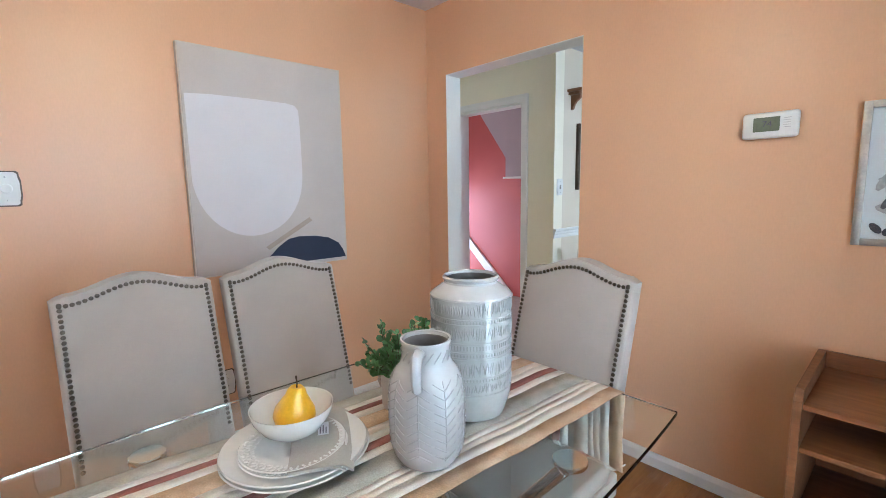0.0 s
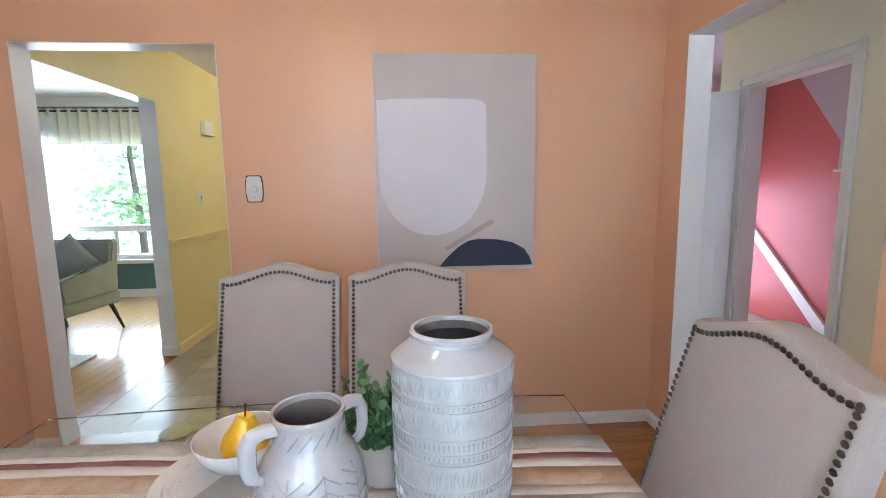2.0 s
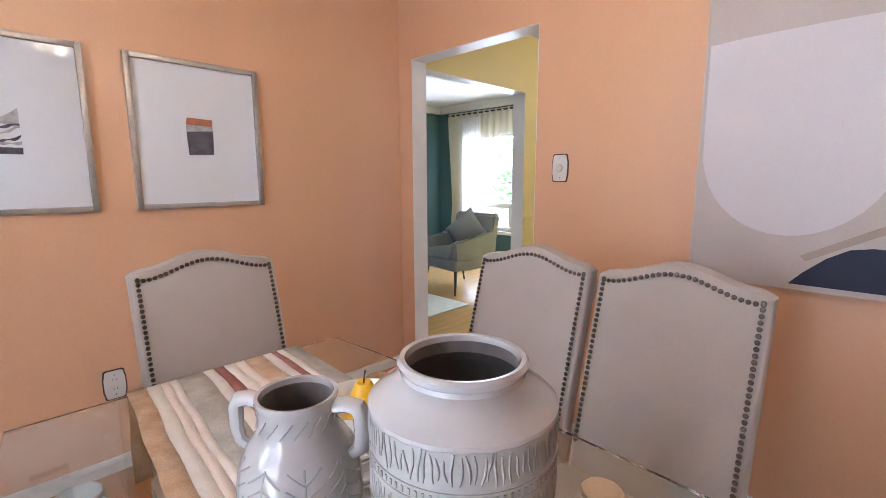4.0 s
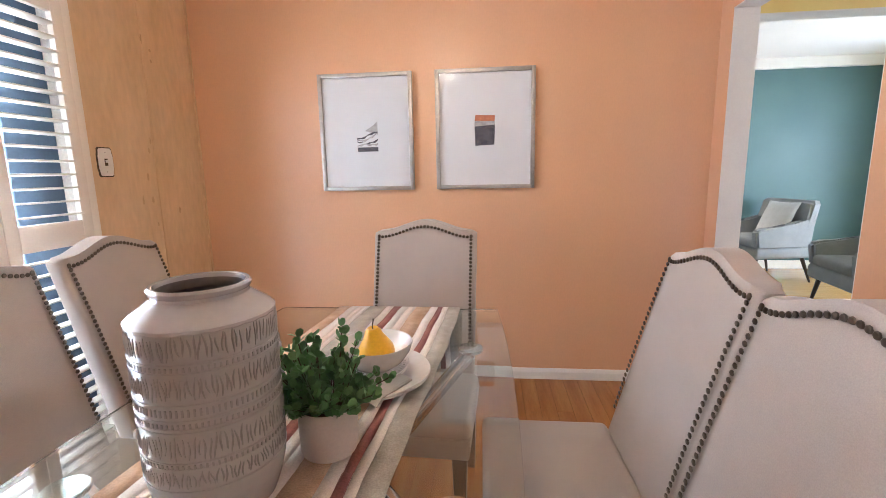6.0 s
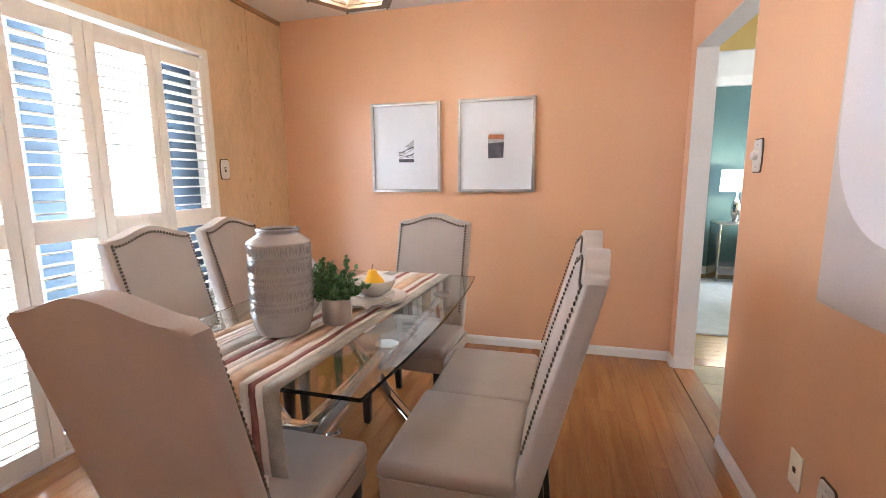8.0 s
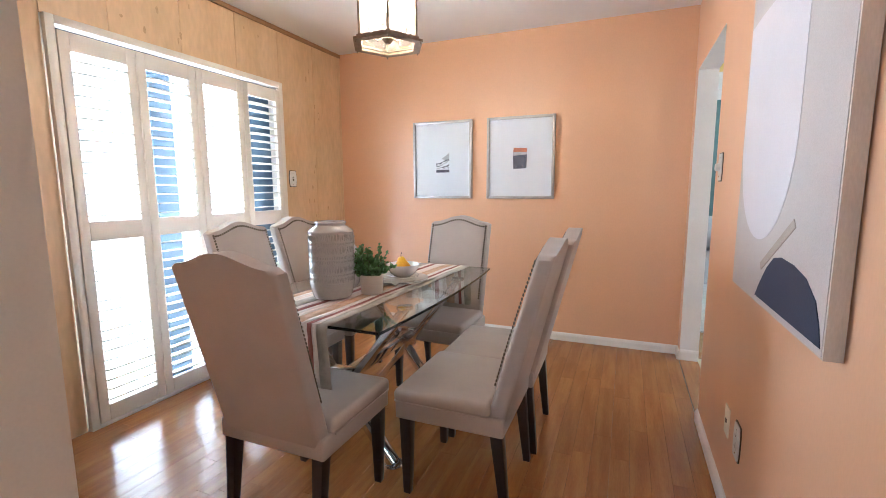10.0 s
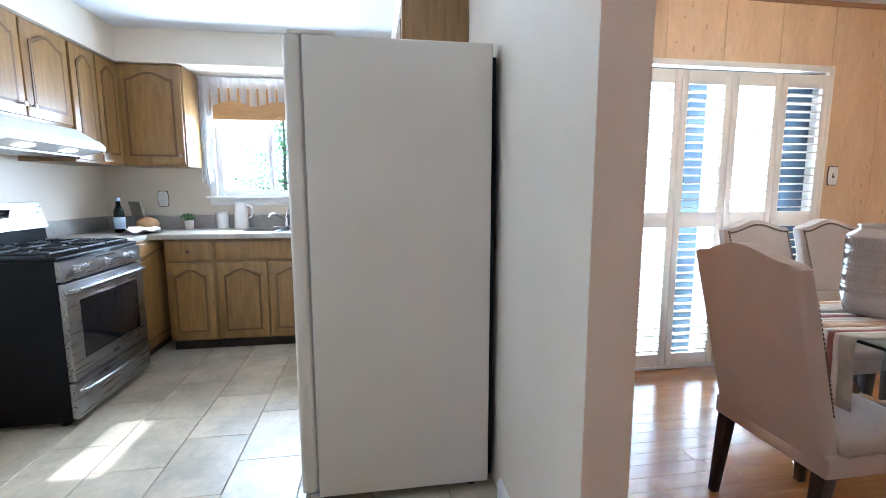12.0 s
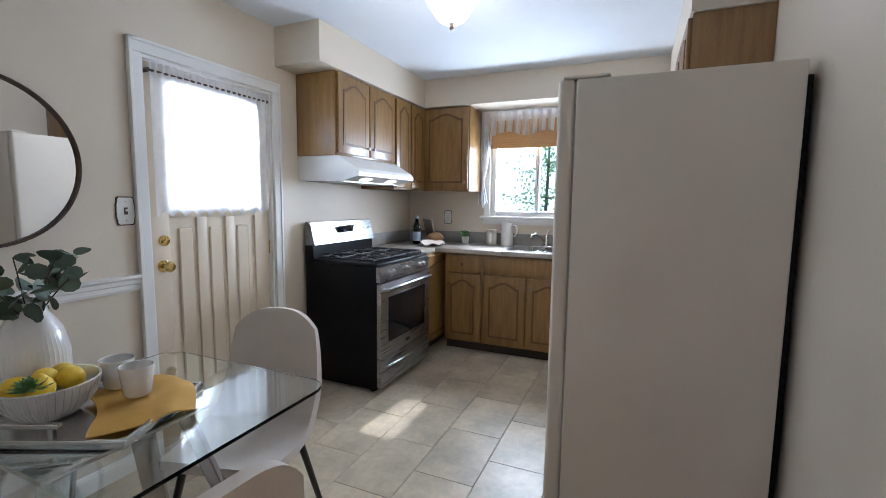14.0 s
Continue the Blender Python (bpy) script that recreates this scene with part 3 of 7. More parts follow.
casing("trim_back_door_casing", TRIM, DX0, DX1, KY, DZ1)
walls("trim_back_door_jamb", TRIM, (DX0, DX0 + 0.014, KY - 0.12, KY - 0.001, 0, DZ1), (DX1 - 0.014, DX1, KY - 0.12, KY - 0.001, 0, DZ1), (DX0 + 0.014, DX1 - 0.014, KY - 0.12, KY - 0.001, DZ1 - 0.014, DZ1))
casing("trim_stair_door_casing", TRIM, SX0, SX1, -1.05, SZ)
walls("trim_stair_door_jamb", TRIM, (SX0, SX0 + 0.014, -1.17, -1.051, 0, SZ), (SX1 - 0.014, SX1, -1.17, -1.051, 0, SZ), (SX0 + 0.014, SX1 - 0.014, -1.17, -1.051, SZ - 0.014, SZ))
# stairwell: sloping ceiling, stringer boards and the end of the upper landing
bm = bmesh.new()
plate_poly(bm, [(2.75, 1.42), (3.83, 1.42), (3.83, 1.63), (4.43, 2.44), (2.75, 2.44)], -2.179, -1.95)
struct("ceiling_stair_slope", bm, MAUVE)
bm = bmesh.new()
plate_poly(bm, [(3.90, 0.0), (4.03, 0.0), (5.2, 1.09), (5.2, 1.19), (3.90, 0.03)], -2.18, -2.15)
struct("trim_stair_stringer", bm, TRIM)
walls("trim_stair_ledge", TRIM, (2.75, 3.85, -2.18, -1.93, 1.40, 1.419))
# open white door leaf beside the stair doorway
dl = thing("door_1", pose(3.70, -1.02, 0, 0, 0, 62), "white panel door standing open beside the stair doorway", "door")
tagged(dl, kind="structure")
part("door_leaf", B(0, 0.70, -0.018, 0.018, 0.01, 1.97, r=0.003), TRIM, dl)
for z0, z1 in ((0.2, 0.85), (1.0, 1.85)):
    for x0 in (0.09, 0.39):
        part("door_panel", B(x0, x0 + 0.22, 0.0165, 0.023, z0, z1, r=0.004), TRIM, dl)

# ---------------------------------------------------------------- west wall: panelling, patio door, shutters
def panel_board(y0, y1, z0, z1):
    ob = part("panel_board", B(-0.012, 0.0, y0 + 0.001, y1 - 0.001, z0, z1, r=0.002, seg=1), PANEL, WALLW, smooth=False)
    return ob


WALLW = bpy.data.objects["wall_dining_west"]
ys = [0.0, 0.41, 0.66, PY0 - 0.03]
for a, b in zip(ys, ys[1:]):
    panel_board(a, b, 0.0, H - 0.03)
ys = [PY0 - 0.03, 1.23, 1.64, 2.05, PY1 + 0.03]
for a, b in zip(ys, ys[1:]):
    panel_board(a, b, PZ1 + 0.03, H - 0.03)
ys = [PY1 + 0.03, 2.86, L - 0.012]
for a, b in zip(ys, ys[1:]):
    panel_board(a, b, 0.0, H - 0.03)
walls("trim_panelling", PANELT, (-0.012, 0.012, 0, L, H - 0.03, H - 0.0005))
walls("trim_panelling_corner", PANEL, (-0.012, 0.006, L - 0.012, L - 0.0005, 0, H - 0.03))
rng = random.Random(61)
for k in range(46):                           # knots and short streaks in the boards
    y, z = (rng.uniform(PY1 + 0.05, L - 0.05), rng.uniform(0.15, 2.35)) if k < 24 else (rng.uniform(0.15, 2.3), rng.uniform(2.08, 2.36)) if k < 38 else (rng.uniform(0.08, PY0 - 0.08), rng.uniform(0.15, 2.3))
    a, b, n = rng.uniform(0.004, 0.010), rng.uniform(0.008, 0.026), 10
    out = [(y + a * math.cos(6.283 * i / n) * rng.uniform(0.7, 1.2), z + b * math.sin(6.283 * i / n) * rng.uniform(0.7, 1.2)) for i in range(n)]
    part("knot", Pp(out, -0.002, 0.0006, "x"), KNOT, WALLW, smooth=False)

pd = thing("patio_door", pose(-0.115, (PY0 + PY1) / 2, 0), "sliding glass patio door with dark blue-grey stiles", "patio door")
hw = (PY1 - PY0) / 2 - 0.002
for nm, b in (("sill", (-0.02, 0.05, -hw, hw, 0.0, 0.035)), ("head_rail", (-0.02, 0.05, -hw, hw, PZ1 - 0.05, PZ1 - 0.002)),
              ("stile", (-0.02, 0.03, -hw, -hw + 0.05, 0.035, PZ1 - 0.05)), ("stile", (-0.02, 0.03, -0.22, -0.08, 0.035, PZ1 - 0.05)),
              ("stile", (-0.02, 0.03, hw - 0.21, hw, 0.035, PZ1 - 0.05))):
    part(nm, B(*b, r=0.004), PATIO, pd, smooth=False)
for y0, y1 in ((-hw + 0.05, -0.22), (-0.08, hw - 0.21)):
    o = part("pane", Q(0.0, 0.006, y0, y1, 0.035, PZ1 - 0.05), PANE, pd, smooth=False)
    o.visible_shadow = False

# shutters: an outer frame and four hinged panels of two louvre fields each
sf = thing("trim_shutter_surround", pose(0.002, PY0, 0), "cream painted wooden surround of the patio door shutters", "trim")
tagged(sf, kind="structure")
pw = PY1 - PY0
for nm, b in (("jamb", (0, 0.03, -0.028, 0.012, 0.0, PZ1 + 0.028)), ("jamb", (0, 0.03, pw - 0.012, pw + 0.028, 0.0, PZ1 + 0.028)),
              ("head", (0, 0.03, 0.012, pw - 0.012, PZ1 - 0.012, PZ1 + 0.028)), ("sill", (0, 0.03, 0.012, pw - 0.012, 0.0, 0.022))):
    part(nm, B(*b, r=0.004), SHUT if nm != "sill" else TRIM, sf)


def shutter():
    w, h = (pw - 0.024) / 4 - 0.003, PZ1 - 0.034 - 0.028
    s = thing("shutter", pose(0.012, PY0 + 0.0135, 0.026), "cream painted wooden louvred shutter, slats open", "shutter", "patio door shutters")
    sw = 0.048
    part("stile", B(0, 0.026, 0, sw, 0, h, r=0.003), SHUT, s)
    part("stile", B(0, 0.026, w - sw, w, 0, h, r=0.003), SHUT, s)
    mid = 1.00
    for z0, z1 in ((0, 0.085), (mid - 0.055, mid + 0.045), (h - 0.085, h)):
        part("rail", B(0, 0.026, sw, w - sw, z0, z1, r=0.003), SHUT, s)
    bm = bmesh.new()
    bx(bm, -0.027, 0.027, sw + 0.002, w - sw - 0.002, -0.0048, 0.0048, r=0.0012, seg=1)
    for v in bm.verts:
        v.co.z *= 1 - 0.35 * (v.co.x / 0.027) ** 2
    base = part("slat", bm, SHUT, s)
    base.matrix_basis = pose(0.013, 0, 0.1)
    zs = []
    z = 0.085 + 0.028
    while z < mid - 0.065:
        zs.append(z)
        z += 0.0525
    z = mid + 0.045 + 0.028
    while z < h - 0.095:
        zs.append(z)
        z += 0.0525
    base.matrix_basis = pose(0.013, 0, zs[0], 0, -3, 0)
    for k, z in enumerate(zs[1:]):
        o = new("slat", base.data)
        o.parent = s
        o.matrix_basis = pose(0.013, 0, z, 0, -3 + 2.0 * math.sin(k * 1.7), 0)
    for z in (0.35, 0.75, 1.5):
        part("hinge", B(0.026, 0.031, -0.004, 0.006, z - 0.03, z + 0.03, r=0.002), SHUT, s)
    return s


s0 = shutter()
for i in range(1, 4):
    copy_thing(s0, pose(0.012, PY0 + 0.0135 + i * (pw - 0.024) / 4, 0.026))


# ---------------------------------------------------------------- dining chairs
LEAN = 0.17


def dining_chair(m, label):
    c = thing("dining_chair", m, label, "chair", "chairs round the dining table")
    w = 0.2155
    top = []
    for i in range(25):                      # camel back outline
        u = -1 + 2 * i / 24
        a = abs(u)
        z = 1.0 + 0.042 * (0.5 + 0.5 * math.cos(math.pi * min(1, a / 0.86)))
        if a > 0.9:
            z -= 0.012 * (a - 0.9) / 0.1
        top.append((u * w, z))
    out = [(-w + 0.004, 0.335)] + top + [(w - 0.004, 0.335)]
    bm = bmesh.new()
    plate_poly(bm, out, -0.064, 0.0)
    es = [e for e in bm.edges if abs(e.verts[0].co.y - e.verts[1].co.y) < 1e-6]
    bmesh.ops.bevel(bm, geom=es, offset=0.019, segments=4, affect="EDGES", profile=0.5)
    for v in bm.verts:
        t = (v.co.z - 0.40) / 0.6
        v.co.y = v.co.y * (1.12 - 0.22 * t) - 0.105 - LEAN * t * (0.85 + 0.15 * t)
        if v.co.y > -0.16 - LEAN * t:
            v.co.y += 0.006 * (1 - (v.co.x / w) ** 2)
    back = part("backrest", bm, LINEN, c)

    def face_y(x, z):
        t = (z - 0.40) / 0.6
        return -0.105 - LEAN * t * (0.85 + 0.15 * t) + 0.006 * (1 - (x / w) ** 2) + 0.0022

    bm = bmesh.new()
    path = [(-w + 0.022, 0.52 + 0.0148 * i) for i in range(32)]
    path += [(u * (w - 0.022) / 13, 0) for u in range(-13, 14)]
    path += [(w - 0.022, 0.52 + 0.0148 * i) for i in range(32)]
    for x, z in path:
        if z == 0:
            a = abs(x) / w
            z = 1.0 + 0.042 * (0.5 + 0.5 * math.cos(math.pi * min(1, a / 0.86))) - 0.025
        bmesh.ops.create_uvsphere(bm, u_segments=7, v_segments=4, radius=0.0068, matrix=Matrix.LocRotScale((x, face_y(x, z), z), None, (1, 0.55, 1)))
    tagged(part("nailhead_trim", bm, NAIL, back, "antique brass nailheads"), kind="stuff")
    bm = bmesh.new()
    bx(bm, -0.232, 0.232, -0.12, 0.272, 0.395, 0.450, r=0.022, seg=4)
    for v in bm.verts:
        if v.co.z > 0.43:
            v.co.z += 0.016 * max(0, 1 - (v.co.x / 0.23) ** 2) * max(0, 1 - ((v.co.y - 0.08) / 0.2) ** 2)
        v.co.x *= 1 + 0.02 * (v.co.y + 0.12) / 0.39
    part("seat", bm, LINEN, c)
    part("seat_skirt", B(-0.228, 0.228, -0.172, 0.266, 0.328, 0.402, r=0.010, seg=3), LINEN, c)
    part("welt", Tb([(-0.233, -0.11, 0.401), (-0.233, 0.255, 0.401), (-0.225, 0.268, 0.401), (0.225, 0.268, 0.401), (0.233, 0.255, 0.401), (0.233, -0.11, 0.401)], 0.0035, 6), LINEN, c)
    for x in (-0.195, 0.195):
        bm = bmesh.new()
        bx(bm, x - 0.024, x + 0.024, 0.205, 0.253, 0, 0.332, r=0.003)
        for v in bm.verts:
            k = 0.62 + 0.38 * v.co.z / 0.332
            v.co.x = x + (v.co.x - x) * k
            v.co.y = 0.229 + (v.co.y - 0.229) * k
        part("leg", bm, ESPR, c)
        bm = bmesh.new()
        bx(bm, x - 0.023, x + 0.023, -0.165, -0.118, 0, 0.332, r=0.003)
        for v in bm.verts:
            k = 0.62 + 0.38 * v.co.z / 0.332
            v.co.x = x + (v.co.x - x) * k
            v.co.y = -0.142 + (v.co.y + 0.142) * k - 0.035 * max(0, 1 - v.co.z / 0.332) ** 1.5
        part("leg", bm, ESPR, c)
    return c


ch = dining_chair(pose(1.958, 1.330, 0, 0, 0, 90), "greige linen dining chair with nailhead trim, back to the painting")
copy_thing(ch, pose(1.972, 1.785, 0, 0, 0, 91))
o = copy_thing(ch, pose(1.388, 0.922, 0, 0, 0, 0))
tagged(o, label="greige linen dining chair at the table end by the kitchen")
o = copy_thing(ch, pose(1.440, 2.218, 0, 0, 0, 177.3))
tagged(o, label="greige linen dining chair below the two framed prints")
for y, rz in ((1.590, -89), (2.085, -87)):
    o = copy_thing(ch, pose(0.700, y, 0, 0, 0, rz))
    tagged(o, label="greige linen camelback dining chair with its back to the shutters")

# ---------------------------------------------------------------- glass table
TX0, TX1, TY0, TY1, TZ = 0.918, 1.778, 0.905, 2.232, 0.745


def bowed(x0, x1, y0, y1, bow, n=14):
    """Outline of a rectangle whose long sides swell by bow."""
    pts = []
    for i in range(n + 1):
        t = i / n
        pts.append((x1 + bow * (1 - (2 * t - 1) ** 2) - bow, y0 + (y1 - y0) * t))
    for i in range(n + 1):
        t = 1 - i / n
        pts.append((x0 - bow * (1 - (2 * t - 1) ** 2) + bow, y0 + (y1 - y0) * t))
    return pts


tcx, tcy = (TX0 + TX1) / 2, (TY0 + TY1) / 2
tb = thing("dining_table", pose(tcx, tcy, 0), "clear glass dining table on crossed chrome legs", "dining table")
hx, hy = (TX1 - TX0) / 2, (TY1 - TY0) / 2
bm = Pp(bowed(-hx, hx, -hy, hy, 0.03), TZ - 0.011, TZ, "z")
part("tabletop", bm, GLASS, tb, "clear glass top", smooth=False)
ol = bowed(-hx - 0.0006, hx + 0.0006, -hy - 0.0006, hy + 0.0006, 0.03)
bm = bmesh.new()
ra = [bm.verts.new((x, y, TZ - 0.0095)) for x, y in ol]
rb = [bm.verts.new((x, y, TZ - 0.0015)) for x, y in ol]
for i in range(len(ol)):
    j = (i + 1) % len(ol)
    bm.faces.new((ra[i], ra[j], rb[j], rb[i]))
part("glass_edge", bm, EDGE, tb, "dark green polished glass edge", smooth=False)
for sx in (-1, 1):
    for sy in (-1, 1):
        dx, dy = sx * 0.318, sy * 0.315
        part("support_disc", Lt([(0, 0), (0.034, 0), (0.036, 0.003), (0.036, 0.010), (0.034, 0.012), (0, 0.012)], 28, (dx, dy, TZ - 0.0235)), CHROME, tb)
        a, b = Vector((dx, dy, TZ - 0.024)), Vector((-sx * 0.24, sy * 0.30, 0.012))
        d = (b - a)
        rot = d.to_track_quat("Z", "Y").to_matrix().to_4x4()
        part("leg", bx(bmesh.new(), -0.034, 0.034, -0.014, 0.014, 0, d.length, r=0.004, m=Matrix.Translation(a) @ rot), CHROME, tb)
        part("foot_disc", Lt([(0, 0), (0.04, 0), (0.042, 0.004), (0.04, 0.012), (0, 0.012)], 24, (-sx * 0.24, sy * 0.30, 0.0)), CHROME, tb)
for sy in (-1, 1):
    part("hub", B(-0.06, 0.06, sy * 0.315 - 0.022, sy * 0.315 + 0.022, 0.33, 0.43, r=0.006), CHROME, tb)
part("crossbar", B(-0.028, 0.028, -0.32, 0.32, 0.355, 0.405, r=0.005), CHROME, tb)

# woven runner: strips side by side, hanging at both ends
rn = thing("table_runner", pose(0, 0, TZ + 0.0005), "striped grey, tan, wine and ivory runner on the glass table", "table runner")
stripes = [(0.045, R_TAN), (0.032, R_WHITE), (0.022, R_BLUSH), (0.020, R_WHITE), (0.074, R_GREY), (0.030, R_WHITE), (0.030, R_WINE), (0.030, R_WHITE),
           (0.030, R_BLUSH), (0.060, R_TAN), (0.030, R_WHITE), (0.022, R_WINE), (0.022, R_WHITE), (0.050, R_GREY)]
tot = sum(s[0] for s in stripes)


def runner_point(x, s):
    """s runs along the cloth: below 0 it hangs at the kitchen end, past 1 at the far end."""
    ya, yb = TY0 - 0.006, TY1 + 0.012
    if s < 0:
        y, z = ya - 0.004 + 0.020 * math.sin(9 * x) * min(1, -s * 4), s * 1.0
    elif s > 1:
        y, z = yb + 0.004 - 0.015 * math.sin(8 * x) * min(1, (s - 1) * 4), -(s - 1)
    else:
        y, z = ya + (yb - ya) * s, 0.0012 * (1 + math.sin(14 * s + 6 * x))
        if s < 0.01 or s > 0.99:
            z = 0.0
    return y, z


pos = 0
for k, (wd, m) in enumerate(stripes):
    u0, u1 = pos / tot, (pos + wd) / tot
    pos += wd
    bm = bmesh.new()
    ss = [-0.245, -0.20, -0.15, -0.08, -0.03, 0.0] + [i / 26 for i in range(1, 27)] + [1.03, 1.08, 1.16, 1.25]
    rows = []
    for s in ss:
        t = min(1, max(0, s))
        cx = 1.312 + 0.080 * t
        wid = 0.455 + 0.006 * math.sin(11 * s)
        row = []
        for u in (u0, u1):
            x = cx + (u - 0.5) * wid + 0.0018 * math.sin(37 * s + k)
            y, z = runner_point(x, s)
            row.append(bm.verts.new((x, y, z)))
        rows.append(row)
    fs = [bm.faces.new((a[0], a[1], b[1], b[0])) for a, b in zip(rows, rows[1:])]
    bmesh.ops.recalc_face_normals(bm, faces=fs)
    if sum(f.normal.z for f in fs) < 0:
        bmesh.ops.reverse_faces(bm, faces=fs)
    me_ob = part("stripe", bm, m, rn)
    md = me_ob.modifiers.new("cloth_thickness", "SOLIDIFY")
    md.thickness, md.offset = 0.0022, 1
for i in range(5):
    x = 1.13 + 0.085 * i
    y, z = runner_point(x, -0.245)
    bm = bmesh.new()
    for j in range(7):
        a = random.uniform(-0.012, 0.012)
        tube(bm, [(x + a, y, z + 0.004), (x + 1.5 * a, y - 0.012, z - 0.018), (x + 2 * a, y - 0.040 + 0.4 * a, z - 0.026), (x + 2.6 * a, y - 0.070 + a, z - 0.0265)], 0.0024, 5)
    part("tassel", bm, R_WINE if i % 2 else R_WHITE, rn)

TT = TZ + 0.0055     # top of the cloth
# ---------------------------------------------------------------- on the table
vs = thing("tall_vase", pose(1.307, 1.254, TT), "tall grey-white ceramic vase with carved bands", "vase")
RV = 0.097
prof = [(0, 0), (0.072, 0), (0.080, 0.004), (0.085, 0.016), (0.0905, 0.034), (0.0945, 0.050), (RV, 0.066)]
prof += [(RV, 0.066 + 0.228 * i / 8) for i in range(1, 9)]
part("body", Lt(prof, 72), CERAMG, vs, "carved pale grey glaze")
bm = Lt([(RV - 0.001, 0.288), (RV + 0.0012, 0.291), (RV + 0.001, 0.295), (0.091, 0.302), (0.068, 0.318), (0.0645, 0.321), (0.064, 0.326), (0.067, 0.329), (0.068, 0.334), (0.065, 0.338), (0.060, 0.337), (0.058, 0.330), (0.059, 0.318), (0.083, 0.295), (RV - 0.006, 0.288)], 96)
for v in bm.verts:
    if 0.287 < v.co.z < 0.2925 and v.co.xy.length > RV - 0.0015:
        v.co.z += 0.0007 * math.sin(24 * math.atan2(v.co.y, v.co.x))
part("shoulder", bm, CERAM, vs, "plain white glazed shoulder and rim")
part("inner_wall", Lt([(0.0578, 0.331), (0.0585, 0.317), (0.083, 0.293), (0.088, 0.27), (0.088, 0.06), (0.05, 0.012), (0, 0.012)], 48), INNER, vs, "dark matte inside")
bm = bmesh.new()
rng = random.Random(17)
for z0, z1, n, th in ((0.255, 0.290, 96, 0.0013), (0.201, 0.236, 112, 0.0011), (0.118, 0.154, 96, 0.0012), (0.078, 0.104, 112, 0.0011)):
    for i in range(n):
        a0 = 2 * math.pi * (i + rng.uniform(-0.25, 0.25)) / n
        lean, wob = rng.uniform(-0.05, 0.05), rng.uniform(0, 6.28)
        lo, hi = z0 + rng.uniform(0, 0.25) * (z1 - z0), z1 - rng.uniform(0, 0.25) * (z1 - z0)
        pts = []
        for k in range(6):
            t = k / 5
            a = a0 + lean * (t - 0.5) + 0.010 * math.sin(5 * t + wob)
            pts.append(((RV + 0.0001) * math.cos(a), (RV + 0.0001) * math.sin(a), lo + (hi - lo) * t))
        tube(bm, pts, [th * 0.5, th, th * 1.2, th * 1.2, th, th * 0.5], 4)
tagged(part("carved_relief", bm, CERAMR, vs), kind="stuff")
for z, hgt in ((0.245, 0.006), (0.186, 0.010), (0.168, 0.006), (0.110, 0.006)):
    bm = bmesh.new()
    for i in range(84):
        a = 2 * math.pi * i / 84
        bmesh.ops.create_cube(bm, size=1, matrix=Matrix.Translation((RV * math.cos(a), RV * math.sin(a), z)) @ Matrix.Rotation(a, 4, "Z") @ Matrix.Diagonal((0.0024, 0.0026, hgt, 1)))
    tagged(part("dotted_band", bm, CERAMR, vs), kind="stuff")
for z in (0.074, 0.107, 0.115, 0.158, 0.163, 0.175, 0.196, 0.239, 0.251):
    part("ridge", Lt([(RV - 0.001, z - 0.0016), (RV + 0.0012, z - 0.0008), (RV + 0.0012, z + 0.0008), (RV - 0.001, z + 0.0016)], 72), CERAMG, vs)

pt = thing("pitcher", pose(1.228, 1.466, TT, 0, 0, 127) @ Matrix.Diagonal((1, 1, 0.92, 1)), "white glazed ceramic pitcher with two handles and leaf carving", "pitcher")
part("body", Lt([(0, 0), (0.050, 0), (0.060, 0.004), (0.070, 0.022), (0.0765, 0.05), (0.0775, 0.10), (0.0765, 0.150), (0.072, 0.185), (0.060, 0.210), (0.0515, 0.222), (0.0485, 0.236), (0.0490, 0.262), (0.0515, 0.268), (0.0505, 0.273), (0.046, 0.272), (0.0445, 0.262)], 56), CERAM, pt)
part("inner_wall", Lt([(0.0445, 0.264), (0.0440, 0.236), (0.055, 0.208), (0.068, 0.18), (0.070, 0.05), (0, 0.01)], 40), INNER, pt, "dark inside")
for s in (-1, 1):
    part("handle", Tb([(s * 0.046, 0, 0.256), (s * 0.066, 0, 0.260), (s * 0.080, 0, 0.256), (s * 0.0855, 0, 0.244), (s * 0.086, 0, 0.215), (s * 0.082, 0, 0.196), (s * 0.069, 0, 0.186)], [0.008, 0.0085, 0.009, 0.009, 0.0085, 0.008, 0.007], 10, 1.35), CERAM, pt)


def pit_r(z):
    return float(np.interp(z, [0.02, 0.05, 0.10, 0.15, 0.185, 0.21, 0.222, 0.262], [0.07, 0.0765, 0.0775, 0.0765, 0.072, 0.06, 0.0515, 0.049]))


bm = bmesh.new()
for i in range(9):
    a0 = 2 * math.pi * i / 9
    tube(bm, [((pit_r(z) + 0.0002) * math.cos(a0), (pit_r(z) + 0.0002) * math.sin(a0), z) for z in (0.03, 0.07, 0.11, 0.15, 0.18, 0.2)], 0.0013, 5)
    for k in range(9):
        for s in (-1, 1):
            pts = []
            for t in (0, 0.35, 0.7, 1):
                a, z = a0 + s * t * 0.30, 0.034 + 0.0185 * k + (0.016 * t if i % 2 else -0.016 * t + 0.016)
                pts.append(((pit_r(z) + 0.0003) * math.cos(a), (pit_r(z) + 0.0003) * math.sin(a), z))
            tube(bm, pts, 0.0012, 5)
    for s in (-1, 1):
        for k in (0, 1):
            a1 = a0 + k * 0.35
            tube(bm, [(0.0495 * math.cos(a1 + s * 0.0), 0.0495 * math.sin(a1), 0.243), (0.0497 * math.cos(a1 + s * 0.16), 0.0497 * math.sin(a1 + s * 0.16), 0.243 + s * 0.011)], 0.0011, 5)
